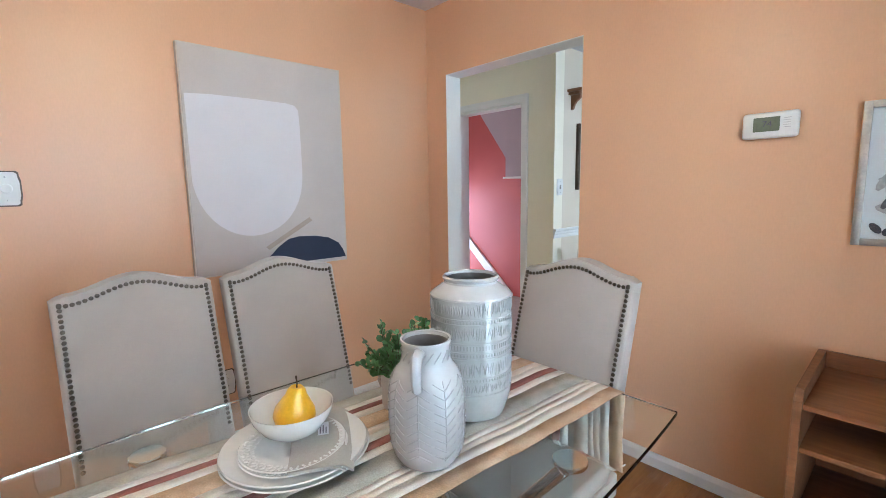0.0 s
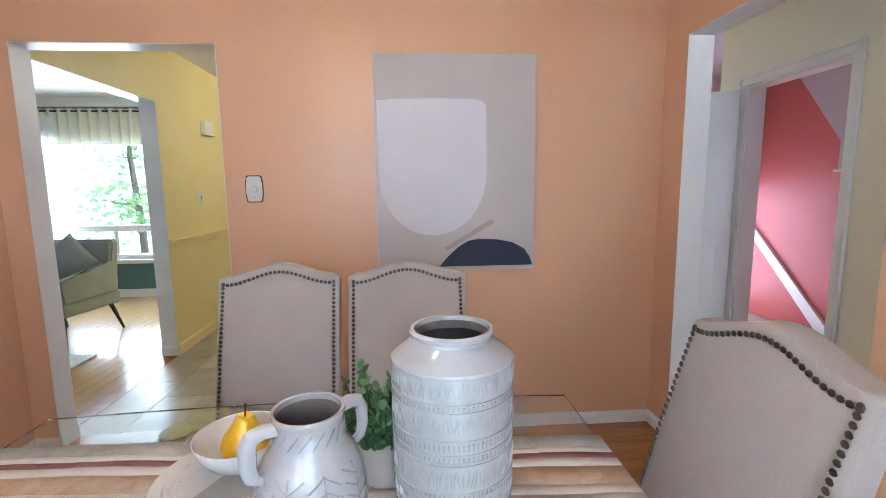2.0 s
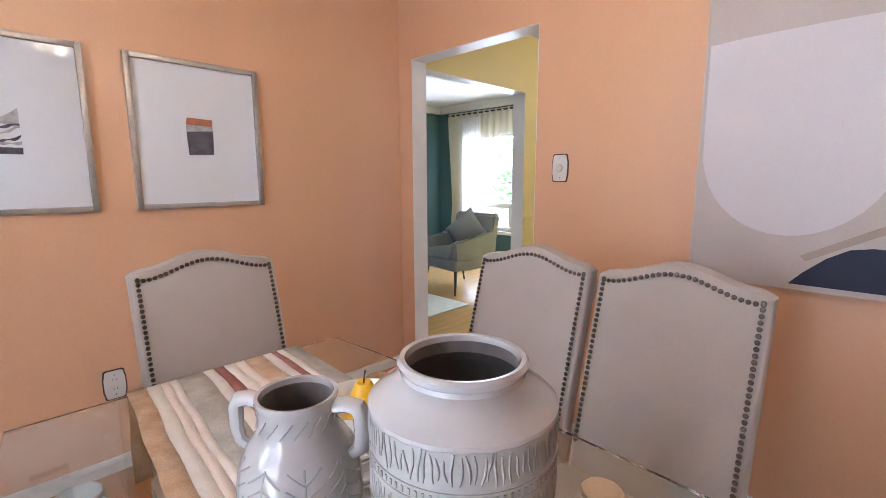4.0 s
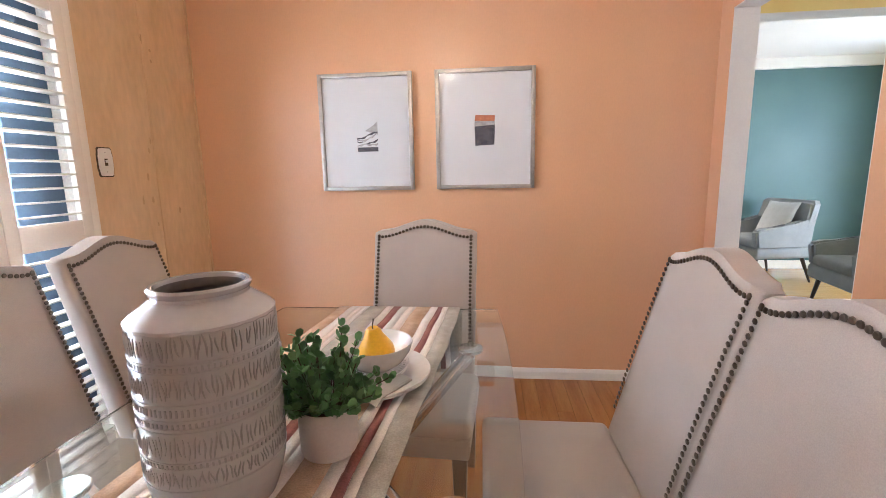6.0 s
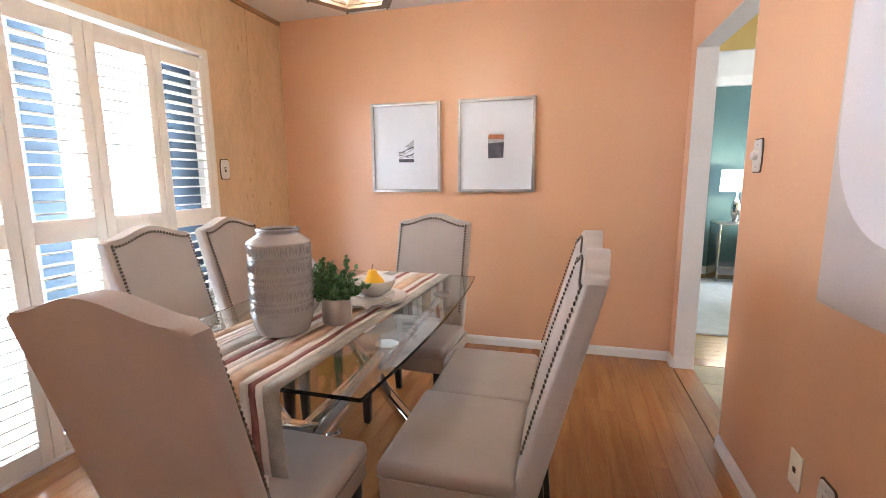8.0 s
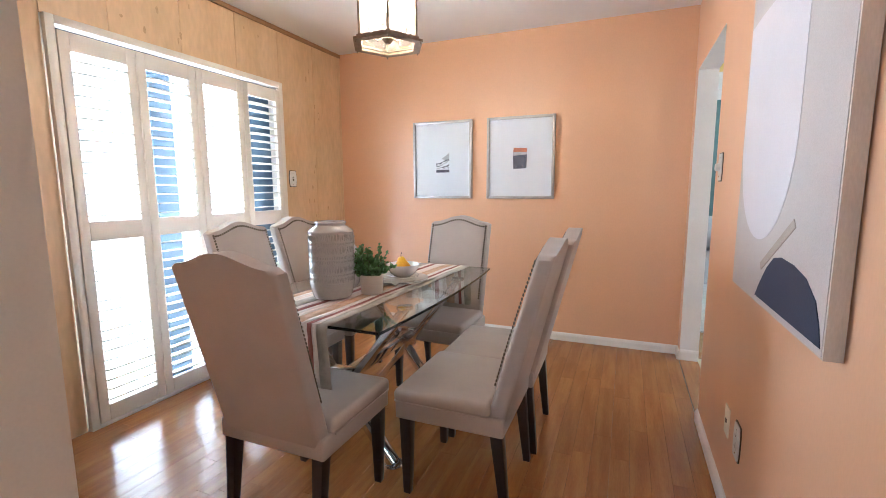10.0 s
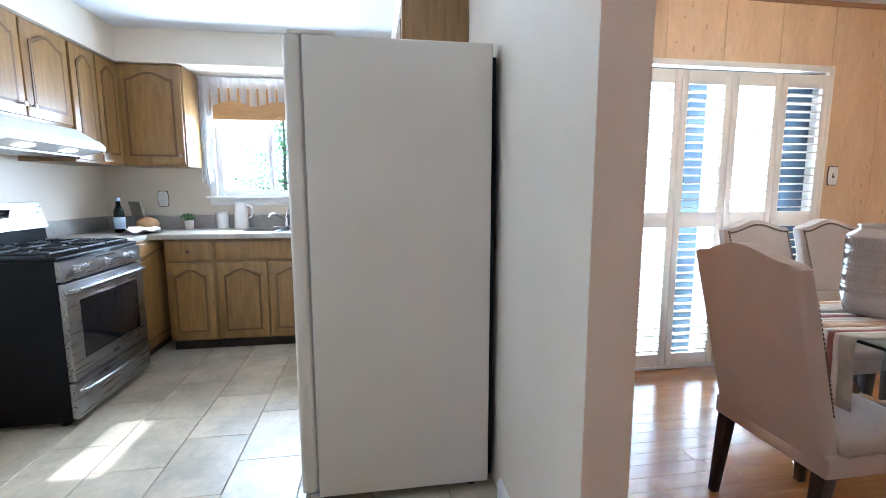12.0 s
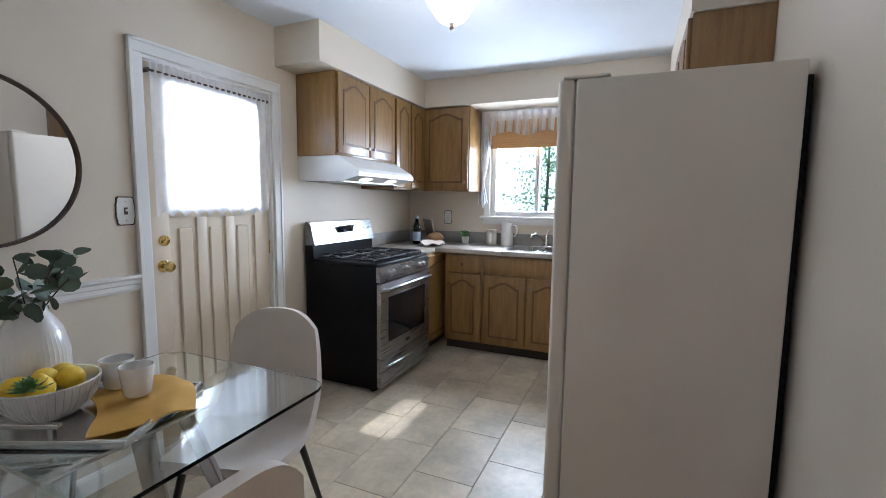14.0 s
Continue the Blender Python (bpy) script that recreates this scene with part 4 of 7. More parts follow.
tagged(part("leaf_relief", bm, GROOVE, pt), kind="stuff")

pp = thing("potted_plant", pose(1.436, 1.372, TT), "small leafy green plant in a white clay pot", "plant")
part("pot", Lt([(0, 0), (0.040, 0), (0.047, 0.004), (0.050, 0.012), (0.052, 0.088), (0.050, 0.091), (0.047, 0.089), (0.046, 0.075), (0, 0.075)], 40), MATTE, pp)
part("soil", Lt([(0, 0.080), (0.03, 0.079), (0.0465, 0.076)], 20), STEM, pp)
bmL, bmS = bmesh.new(), bmesh.new()
rng = random.Random(4)


def round_leaf(bm, p, d, size, rng, n=8):
    """A cupped oval leaf at p pointing along d."""
    d = d.normalized()
    side = d.orthogonal().normalized()
    side = Matrix.Rotation(rng.uniform(0, 6.28), 3, d) @ side
    up = d.cross(side)
    c = bm.verts.new(p + d * size * 0.5)
    ring = []
    for i in range(n):
        a = 2 * math.pi * i / n
        ring.append(bm.verts.new(p + d * size * (0.5 - 0.5 * math.cos(a)) + side * size * 0.44 * math.sin(a) + up * size * 0.10 * (math.sin(a) ** 2)))
    for i in range(n):
        bm.faces.new((c, ring[i], ring[(i + 1) % n]))


for i in range(60):
    az, tilt = rng.uniform(0, 6.28), rng.uniform(0.05, 1.15)
    ln = rng.uniform(0.055, 0.135) * (1.1 - 0.32 * tilt)
    p0 = Vector((0.024 * math.cos(az), 0.024 * math.sin(az), 0.078))
    d = Vector((math.sin(tilt) * math.cos(az), math.sin(tilt) * math.sin(az), math.cos(tilt)))
    pts = [p0 + d * ln * t + Vector((0, 0, 0.01 * t * (1 - t))) for t in (0, 0.35, 0.7, 1)]
    tube(bmS, pts, 0.0010, 4)
    for t in (0.3, 0.42, 0.54, 0.66, 0.78, 0.9, 1.0):
        for q in range(2):
            e = (d * 0.6 + Vector((rng.uniform(-1, 1), rng.uniform(-1, 1), rng.uniform(-0.3, 0.8)))).normalized()
            round_leaf(bmL, p0 + d * ln * t, e, rng.uniform(0.015, 0.024) * (1.12 - 0.3 * t), rng, 7)
tagged(part("stems", bmS, STEM, pp), kind="stuff")
tagged(part("leaves", bmL, LEAF, pp), kind="stuff")

PX, PYC = 1.428, 1.655


def dish(r, h):
    return [(0, 0), (r * 0.60, 0), (r * 0.66, 0.002), (r * 0.97, h), (r, h + 0.001), (r * 0.985, h + 0.003), (r * 0.64, 0.006), (0, 0.005)]


for i, (r, h, z) in enumerate(((0.150, 0.014, 0.0), (0.148, 0.014, 0.0062), (0.108, 0.012, 0.0126), (0.106, 0.012, 0.0186))):
    d = thing("dinner_plate" if i < 2 else "side_plate", pose(PX + (0.004 if i % 2 else 0) - (0.012 if i > 1 else 0), PYC + (0.010 if i > 1 else 0), TT + z),
              "white dinner plate in a stack on the runner" if i < 2 else "white side plate with a basket-weave rim in a stack", "plate", "stacked plates")
    part("plate_body", Lt(dish(r, h), 64), CERAMW, d)
    if i > 1:
        bm = bmesh.new()
        for j in range(54):
            a = 2 * math.pi * j / 54
            for k in range(3):
                rr = r * (0.74 + 0.085 * k)
                bmesh.ops.create_cube(bm, size=1, matrix=Matrix.Translation((rr * math.cos(a), rr * math.sin(a), h * (rr / r - 0.62) / 0.36 + 0.0035)) @ Matrix.Rotation(a + (0.5 if (j + k) % 2 else -0.5), 4, "Z") @ Matrix.Diagonal((0.008, 0.004, 0.003, 1)))
        part("woven_rim", bm, CERAMW, d)
nk = thing("napkin", pose(PX - 0.01, PYC - 0.035, TT + 0.0320, 0, 0, -28), "folded grey linen napkin with a printed tag on the plates", "napkin")
part("cloth", Sh(lambda u, v: (-0.13 + 0.25 * u, -0.075 + 0.12 * v, 0.0015 * math.sin(9 * u + 3 * v) - (0.09 * max(0, 0.16 - v)) - 0.05 * max(0, u - 0.88)), 24, 12, 0.004), GREYC, nk)
part("under_fold", Sh(lambda u, v: (-0.125 + 0.24 * u, -0.060 + 0.10 * v, -0.0055 - 0.06 * max(0, 0.16 - v)), 10, 8, 0.003), GREYC, nk)
part("tag", B(-0.02, 0.032, -0.03, -0.008, 0.0045, 0.0052), PAPER, nk, "small white tag")
for k in range(3):
    part("tag_line", B(-0.015, 0.026 - 0.008 * k, -0.0135 - 0.006 * k, -0.0115 - 0.006 * k, 0.0052, 0.0056), INK, nk)
bo = thing("bowl", pose(PX + 0.025, PYC - 0.005, TT + 0.0300), "white ceramic bowl holding a pear", "bowl")
part("bowl_body", Lt([(0, 0), (0.036, 0), (0.040, 0.003), (0.062, 0.018), (0.079, 0.042), (0.086, 0.062), (0.0855, 0.065), (0.083, 0.064), (0.076, 0.043), (0.058, 0.022), (0.03, 0.009), (0, 0.008)], 56), CERAMW, bo)
pe = thing("pear", pose(PX + 0.029, PYC - 0.007, TT + 0.0390, 6, -5, 0) @ Matrix.Diagonal((1.14, 1.14, 0.98, 1)), "ripe yellow pear in the bowl", "pear")
part("fruit", Lt([(0, 0), (0.018, 0.0015), (0.033, 0.012), (0.0385, 0.030), (0.036, 0.047), (0.027, 0.064), (0.0195, 0.078), (0.0165, 0.089), (0.011, 0.096), (0.003, 0.094), (0, 0.093)], 32), PEARM, pe)
part("stem", Tb([(0, 0, 0.092), (0.001, 0, 0.104), (0.004, 0.001, 0.114), (0.005, 0.001, 0.118)], [0.0014, 0.0013, 0.0016, 0.0022], 6), STEM, pe)

# ---------------------------------------------------------------- dining room walls
pa = thing("painting", pose(W - 0.002, 1.472, 0.898), "large abstract canvas in lilac, beige and navy on the orange wall", "painting")
PW, PH = 0.79, 1.052
part("canvas", B(-0.036, 0.0, -PW, 0, 0, PH, r=0.002), CANVAS, pa)


def art(name, pts, m, depth=0.0012):
    """Paint area; pts run right from the canvas's left edge and down from its top, each 0 to 1."""
    out = [(-u * PW, (1 - v) * PH) for u, v in pts]
    part(name, Pp(out, -0.036 - depth, -0.0355, "x"), m, pa, smooth=False)


u_shape = [(0.012, 0.205), (0.15, 0.198), (0.40, 0.196), (0.60, 0.198), (0.66, 0.205), (0.685, 0.225), (0.69, 0.30), (0.692, 0.52)]
u_shape += [(0.35 + 0.342 * math.cos(a), 0.52 + 0.312 * math.sin(a) ** 0.9) for a in [math.pi / 2 * i / 10 for i in range(1, 10)]]
u_shape += [(0.35 - 0.338 * math.sin(a), 0.52 + 0.312 * math.cos(a) ** 0.9) for a in [math.pi / 2 * i / 10 for i in range(0, 10)]]
art("pale_shape", u_shape, CANVW)
art("taupe_bar", [(0.415, 0.892), (0.725, 0.758), (0.745, 0.776), (0.435, 0.908)], TAUPE, 0.0018)
art("navy_shape", [(0.385, 0.985), (0.43, 0.945), (0.50, 0.895), (0.57, 0.862), (0.64, 0.853), (0.76, 0.857), (0.86, 0.872), (0.94, 0.905), (0.975, 0.945), (0.995, 0.985)], NAVY, 0.0018)
part("slim_frame", B(-0.034, -0.002, -PW - 0.006, -PW - 0.0005, -0.005, PH + 0.005), EDGEW, pa)
part("slim_frame", B(-0.034, -0.002, 0.0005, 0.006, -0.005, PH + 0.005), EDGEW, pa)
part("slim_frame", B(-0.034, -0.002, -PW, 0, PH + 0.0005, PH + 0.005), EDGEW, pa)
part("slim_frame", B(-0.034, -0.002, -PW, 0, -0.005, -0.0005), EDGEW, pa)


def framed(m, w, h, label, fw=0.022, glazed=True, fmat=None):
    """Framed print hanging on a wall: local x across, z up, y out of the wall towards -y."""
    f = thing("framed_print", m, label, "picture")
    fm = fmat or SILV
    d = 0.028
    part("frame_side", B(0, fw, -d, 0, 0, h, r=0.002), fm, f)
    part("frame_side", B(w - fw, w, -d, 0, 0, h, r=0.002), fm, f)
    part("frame_rail", B(fw, w - fw, -d, 0, 0, fw, r=0.002), fm, f)
    part("frame_rail", B(fw, w - fw, -d, 0, h - fw, h, r=0.002), fm, f)
    part("mat_board", B(fw, w - fw, -0.012, -0.002, fw, h - fw), PAPER, f)
    if glazed:
        g = part("pane", Q(fw, w - fw, -0.020, -0.018, fw, h - fw), PGLASS, f, smooth=False)
        g.visible_shadow = False
    return f


f1 = framed(pose(0.758, L - 0.001, 1.143), 0.537, 0.648, "silver-framed print of a small black and white landscape")
bm = bmesh.new()
cx, cz, aw, ah = 0.272, 0.305, 0.060, 0.085
part("print_ground", B(cx - aw, cx + aw, -0.0132, -0.012, cz - ah, cz - ah * 0.72), INK, f1)
for k, (a, m) in enumerate(((0.10, INKG), (0.30, INK), (0.42, PAPER), (0.55, INKG), (0.70, INK))):
    pts = []
    n = 12
    for i in range(n + 1):
        t = i / n
        pts.append((cx - aw + 2 * aw * t, cz - ah * 0.70 + ah * (a + 0.25 * t * t + 0.10 * math.sin(5 * t + k))))
    low = [(x, z - ah * (0.10 + 0.05 * math.sin(7 * x * 20 + k))) for x, z in pts][::-1]
    part("print_ridge", Pp(pts + low, -0.0134 - 0.0003 * k, -0.012), m, f1, smooth=False)
part("print_sky", Pp([(cx - aw * 0.2, cz + ah * 0.35), (cx + aw, cz + ah * 0.1), (cx + aw, cz + ah * 0.95), (cx + aw * 0.6, cz + ah * 0.7)], -0.0131, -0.012), INKG, f1, smooth=False)
f2 = framed(pose(1.424, L - 0.001, 1.143), 0.546, 0.648, "silver-framed print of a rust and charcoal colour block")
cx, cz, aw, ah = 0.272, 0.320, 0.056, 0.083
part("print_top", Pp([(cx - aw, cz + ah * 0.62), (cx - aw * 0.9, cz + ah), (cx + aw, cz + ah * 0.95), (cx + aw * 0.97, cz + ah * 0.58)], -0.0135, -0.012), RUST, f2, smooth=False)
part("print_middle", B(cx - aw, cx + aw, -0.0132, -0.012, cz - ah * 0.3, cz + ah * 0.6), INKG, f2, smooth=False)
part("print_low", Pp([(cx - aw, cz + ah * 0.25), (cx + aw, cz + ah * 0.35), (cx + aw * 0.95, cz - ah * 0.95), (cx - aw * 0.93, cz - ah)], -0.0142, -0.012), INK, f2, smooth=False)
# print on the wall by the kitchen opening, facing +y
f3 = framed(pose(0.742, 0.001, 1.088, 0, 0, 180), 0.46, 0.46, "silver-framed print of dark flowers on white by the thermostat")
rng = random.Random(8)
for k in range(60):
    a, b = rng.uniform(0.05, 0.40), rng.uniform(0.03, 0.22)
    r1, r2, t = rng.uniform(0.012, 0.035), rng.uniform(0.006, 0.015), rng.uniform(0, 3.1)
    out = [(a + r1 * math.cos(p) * math.cos(t) - r2 * math.sin(p) * math.sin(t), b + r1 * math.cos(p) * math.sin(t) + r2 * math.sin(p) * math.cos(t)) for p in [6.283 * i / 9 for i in range(9)]]
    out = [(min(max(u, 0.024), 0.436), min(max(v, 0.024), 0.43)) for u, v in out]
    part("print_petal", Pp(out, -0.0125 - 0.0002 * k, -0.012), (INK, INKG)[k % 2], f3, smooth=False)


def wavy_plate(w, h):
    """Outline of a switch plate with waisted corners."""
    a, b, c = w / 2, h / 2, 0.012
    return [(-a + c, -b), (a - c, -b), (a - c * 0.4, -b + c * 0.5), (a - 0.004, -b + c * 1.5), (a, -b + c * 3), (a, b - c * 3), (a - 0.004, b - c * 1.5), (a - c * 0.4, b - c * 0.5),
            (a - c, b), (-a + c, b), (-a + c * 0.4, b - c * 0.5), (-a + 0.004, b - c * 1.5), (-a, b - c * 3), (-a, -b + c * 3), (-a + 0.004, -b + c * 1.5), (-a + c * 0.4, -b + c * 0.5)]


def wall_plate(kind, m, label, rim=BRONZE):
    """A switch or socket on a wall: local x across, z up, -y out of the wall."""
    p = thing("light_switch" if kind in ("toggle", "dimmer") else "socket", m, label, "switch" if kind in ("toggle", "dimmer") else "outlet")
    part("rim", Pp(wavy_plate(0.086, 0.132), -0.004, 0), rim, p, smooth=False)
    part("plate", Pp(wavy_plate(0.076, 0.122), -0.0075, -0.004), PLATE, p, smooth=False)
    if kind == "toggle":
        part("slot", B(-0.008, 0.008, -0.0085, -0.0075, -0.016, 0.016), BRONZE, p)
        part("toggle", B(-0.005, 0.005, -0.018, -0.0085, -0.002, 0.010, r=0.002), PLATE, p)
    elif kind == "dimmer":
        part("knob", Lt([(0, 0), (0.018, 0), (0.017, 0.016), (0.015, 0.018), (0, 0.018)], 24, m=pose(0, -0.0075, 0, 90)), PLATE, p)
    else:
        for z in (-0.020, 0.020):
            part("receptacle", Lt([(0, 0), (0.0165, 0), (0.0165, 0.002), (0, 0.002)], 20, m=pose(0, -0.0075, z, 90)), PLATE, p)
            for x in (-0.006, 0.006):
                part("slot", B(x - 0.001, x + 0.001, -0.0102, -0.0094, z - 0.001, z + 0.007), BRONZE, p)
    for z in (-0.043, 0.043):
        part("screw", Lt([(0, 0), (0.003, 0), (0.0025, 0.001), (0, 0.001)], 10, m=pose(0, -0.0075, z, 90)), STEEL, p)
    return p


wall_plate("dimmer", pose(W, 2.072, 1.318, 0, 0, -90), "white round dimmer switch on a bronze-rimmed plate, orange wall")
wall_plate("socket", pose(W, 1.375, 0.344, 0, 0, -90), "white wall socket on a bronze-rimmed plate, orange wall")
wall_plate("socket", pose(1.274, L, 0.400, 0, 0, 0), "white wall socket below the framed prints")
wall_plate("toggle", pose(0.0, 2.549, 1.311, 0, 0, 90), "ivory light switch on the wood panelling")
ph = thing("cable_plate", pose(W, 1.545, 0.336, 0, 0, -90), "ivory cover plate near the baseboard", "wall plate")
part("plate", B(-0.035, 0.035, -0.005, 0, -0.057, 0.057, r=0.002), CREAM, ph)
part("jack", B(-0.008, 0.008, -0.008, -0.005, -0.008, 0.008, r=0.001), BRONZE, ph)

th = thing("thermostat", pose(0.988, 0.0, 1.502, 0, 0, 180), "white digital thermostat showing 74 on the orange wall", "thermostat")
part("base_plate", B(-0.070, 0.070, -0.010, 0, -0.045, 0.045, r=0.004), PLATE, th)
bm = bmesh.new()
bx(bm, -0.085, 0.085, -0.032, -0.010, -0.052, 0.052, r=0.010, seg=3)
for v in bm.verts:
    v.co.z *= 1 - 0.14 * (v.co.x / 0.085) ** 2
part("cover", bm, PLATE, th)
part("display", B(-0.050, 0.030, -0.0335, -0.032, -0.022, 0.028, r=0.001), LCD, th, "grey-green display")
for i in range(4):
    part("button", B(-0.052 + 0.022 * i, -0.037 + 0.022 * i, -0.034, -0.032, -0.037, -0.031, r=0.001), PLATE, th)
for i in range(5):
    part("legend", B(0.040, 0.062, -0.0326, -0.032, 0.020 - 0.008 * i, 0.022 - 0.008 * i), INKG, th)


def text(body, size, m, material, parent=None, name="digits"):
    cu = bpy.data.curves.new(name, "FONT")
    cu.body, cu.size, cu.extrude, cu.align_x, cu.align_y = body, size, 0.0003, "CENTER", "CENTER"
    tmp = bpy.data.objects.new(name, cu)
    me = bpy.data.meshes.new_from_object(tmp)
    bpy.data.objects.remove(tmp)
    me.materials.clear()
    me.materials.append(material)
    ob = new(name, me)
    ob.parent = parent
    ob.matrix_basis = m
    return ob


text("74", 0.030, pose(-0.008, -0.0340, 0.003, 90, 0, 0), INK, th)

# ---------------------------------------------------------------- lantern over the table
lt = thing("pendant_lantern", pose(1.37, 1.69, 0), "hexagonal bronze lantern with glass panes and lit candle bulbs", "pendant lamp")
zb, zt, r = 1.925, 2.235, 0.155


def hexring(bm, r0, r1, z0, z1):
    v = [[bm.verts.new((rr * math.cos(math.pi / 3 * i), rr * math.sin(math.pi / 3 * i), z)) for i in range(6)] for rr, z in ((r0, z0), (r1, z0), (r1, z1), (r0, z1))]
    for a, b in zip(v, v[1:] + v[:1]):
        for i in range(6):
            j = (i + 1) % 6
            bm.faces.new((a[i], a[j], b[j], b[i]))
    return bm


part("bottom_ring", hexring(bmesh.new(), 0.148, 0.190, zb, zb + 0.012), FIXT, lt)
part("bottom_lip", hexring(bmesh.new(), 0.150, 0.172, zb + 0.016, zb + 0.026), FIXT, lt)
part("top_ring", hexring(bmesh.new(), 0.140, 0.180, zt, zt + 0.014), FIXT, lt)
for i in range(6):
    a = math.pi / 3 * i
    p, q = Vector((r * math.cos(a), r * math.sin(a), 0)), Vector((r * math.cos(a + math.pi / 3), r * math.sin(a + math.pi / 3), 0))
    part("corner_bar", Tb([(p.x, p.y, zb + 0.02), (p.x, p.y, zt)], 0.0075, 8), FIXT, lt)
    part("finial", Lt([(0, -0.012), (0.004, -0.008), (0.003, 0), (0, 0)], 10, (p.x * 1.15, p.y * 1.15, zb)), FIXT, lt)
    g = part("pane", Sh(lambda u, v: tuple(p.lerp(q, 0.04 + 0.92 * u) * (0.985 + 0.006 * math.sin(u * 40)) + Vector((0, 0, zb + 0.022 + (zt - zb - 0.024) * v))), 24, 1), SEED, lt, "clear rippled glass")
    g.visible_shadow = False
part("canopy", Lt([(0, 2.44), (0.065, 2.44), (0.065, 2.425), (0.03, 2.405), (0.008, 2.40), (0.008, zt + 0.05), (0.05, zt + 0.02), (0.14, zt + 0.010), (0, zt + 0.006)], 32), FIXT, lt)
part("hub", Lt([(0, zb + 0.010), (0.012, zb + 0.012), (0.030, zb + 0.034), (0.026, zb + 0.044), (0.008, zb + 0.055), (0.008, zt)], 24), FIXT, lt)
for i in range(4):
    a = math.pi / 2 * i + 0.5
    ca, sa = math.cos(a), math.sin(a)
    part("arm", Tb([(0.02 * ca, 0.02 * sa, zb + 0.04), (0.05 * ca, 0.05 * sa, zb + 0.026), (0.075 * ca, 0.075 * sa, zb + 0.04), (0.085 * ca, 0.085 * sa, zb + 0.065)], 0.004, 8), FIXT, lt)
    part("candle_sleeve", Lt([(0, 0), (0.011, 0), (0.011, 0.065), (0, 0.065)], 16, (0.085 * ca, 0.085 * sa, zb + 0.065)), MATTE, lt)
    part("bulb", Lt([(0, 0), (0.010, 0.004), (0.017, 0.022), (0.015, 0.036), (0.006, 0.058), (0, 0.064)], 16, (0.085 * ca, 0.085 * sa, zb + 0.13)), BULB, lt, "lit candle bulb")

# ---------------------------------------------------------------- shelf unit by the kitchen wall
sh = thing("shelf_unit", pose(0.06, 0.016, 0), "low cherry-stained wooden shelf unit with open cubbies", "shelf")
SW, SD = 0.735, 0.42
for x0 in (0.0, SW - 0.022):
    out = [(0, 0), (SD, 0), (SD, 0.665), (SD - 0.03, 0.695), (0.05, 0.712), (0, 0.712)]
    part("side_panel", Pp(out, x0, x0 + 0.022, "x"), CHERRY, sh, smooth=False)
for z in (0.03, 0.27, 0.505, 0.638):
    part("shelf_board", B(0.022, SW - 0.022, 0.014, SD - 0.012, z, z + 0.018, r=0.003), CHERRY, sh)
part("back_panel", B(0.022, SW - 0.022, 0, 0.012, 0.0, 0.712), CHERRY, sh)
part("plinth", B(0.022, SW - 0.022, SD - 0.05, SD - 0.03, 0.0, 0.03), CHERRY, sh)

# ---------------------------------------------------------------- kitchen: refrigerator
fr = thing("refrigerator", pose(0.33, -0.160, 0), "bisque upright refrigerator with its back to the wall", "refrigerator")
part("cabinet", B(0, 0.703, -0.672, 0, 0.03, 1.744, r=0.006, seg=3), APPL, fr)
part("door", B(0.004, 0.699, -0.738, -0.680, 0.045, 1.748, r=0.014, seg=4), APPL, fr)
part("gasket", B(0.012, 0.691, -0.680, -0.672, 0.05, 1.735), GREYC, fr)
part("hinge_cover", B(0.60, 0.690, -0.72, -0.56, 1.7485, 1.762, r=0.005), APPL, fr)
part("lower_hinge", B(0.645, 0.70, -0.725, -0.66, 0.012, 0.045, r=0.004), STEEL, fr)
part("toe_grille", B(0.02, 0.68, -0.66, -0.64, 0.0, 0.032), BRONZE, fr)
part("back_coil_cover", B(0.02, 0.683, 0.0005, 0.018, 0.05, 1.70), BLACK, fr)
for x in (0.05, 0.65):
    part("foot", Lt([(0, 0), (0.02, 0), (0.02, 0.03), (0, 0.03)], 14, (x, -0.06, 0)), BLACK, fr)


# ---------------------------------------------------------------- kitchen cabinets
def cathedral(bm, x0, x1, z0, z1, y, arch):
    """Raised cathedral panel field on a door front at y (out is +y)."""
    n = 16
    top = []
    for i in range(n + 1):
        t = i / n
        s = max(0, math.sin(math.pi * t))
        top.append((x1 + (x0 - x1) * t, z1 - arch + arch * (s ** 1.6 if 0.12 < t < 0.88 else 0.04)))
    return plate_poly(bm, [(x0, z0), (x1, z0)] + top, y, y + 0.004)


def cab_door(parent, x0, x1, z0, z1, arch=True, knob=None):
    """Framed oak door on local front y=0 (out +y), with a raised field and a small pull."""
    d = part("door", B(x0, x1, 0.0, 0.019, z0, z1, r=0.004), OAKC, parent)
    if arch:
        # dark plate under the field: the groove's shade put in as colour
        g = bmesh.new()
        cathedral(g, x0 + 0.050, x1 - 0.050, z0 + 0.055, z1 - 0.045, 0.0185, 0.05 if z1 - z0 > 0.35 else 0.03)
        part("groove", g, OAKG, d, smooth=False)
        g = bmesh.new()
        cathedral(g, x0 + 0.066, x1 - 0.066, z0 + 0.071, z1 - 0.061, 0.0195, 0.05 if z1 - z0 > 0.35 else 0.03)
        part("raised_panel", g, OAKC, d, smooth=False)
    if knob:
        part("pull", Lt([(0, 0), (0.006, 0), (0.005, 0.012), (0.013, 0.018), (0.013, 0.023), (0, 0.026)], 16, m=pose(knob[0], 0.019, knob[1], -90)), FIXT, d, "small bronze pull")
    return d


# darkened oak, the shade of the door grooves painted in
OAKG = mat("oak_groove_shade", (0.13, 0.065, 0.020), rough=0.5, scale=6)


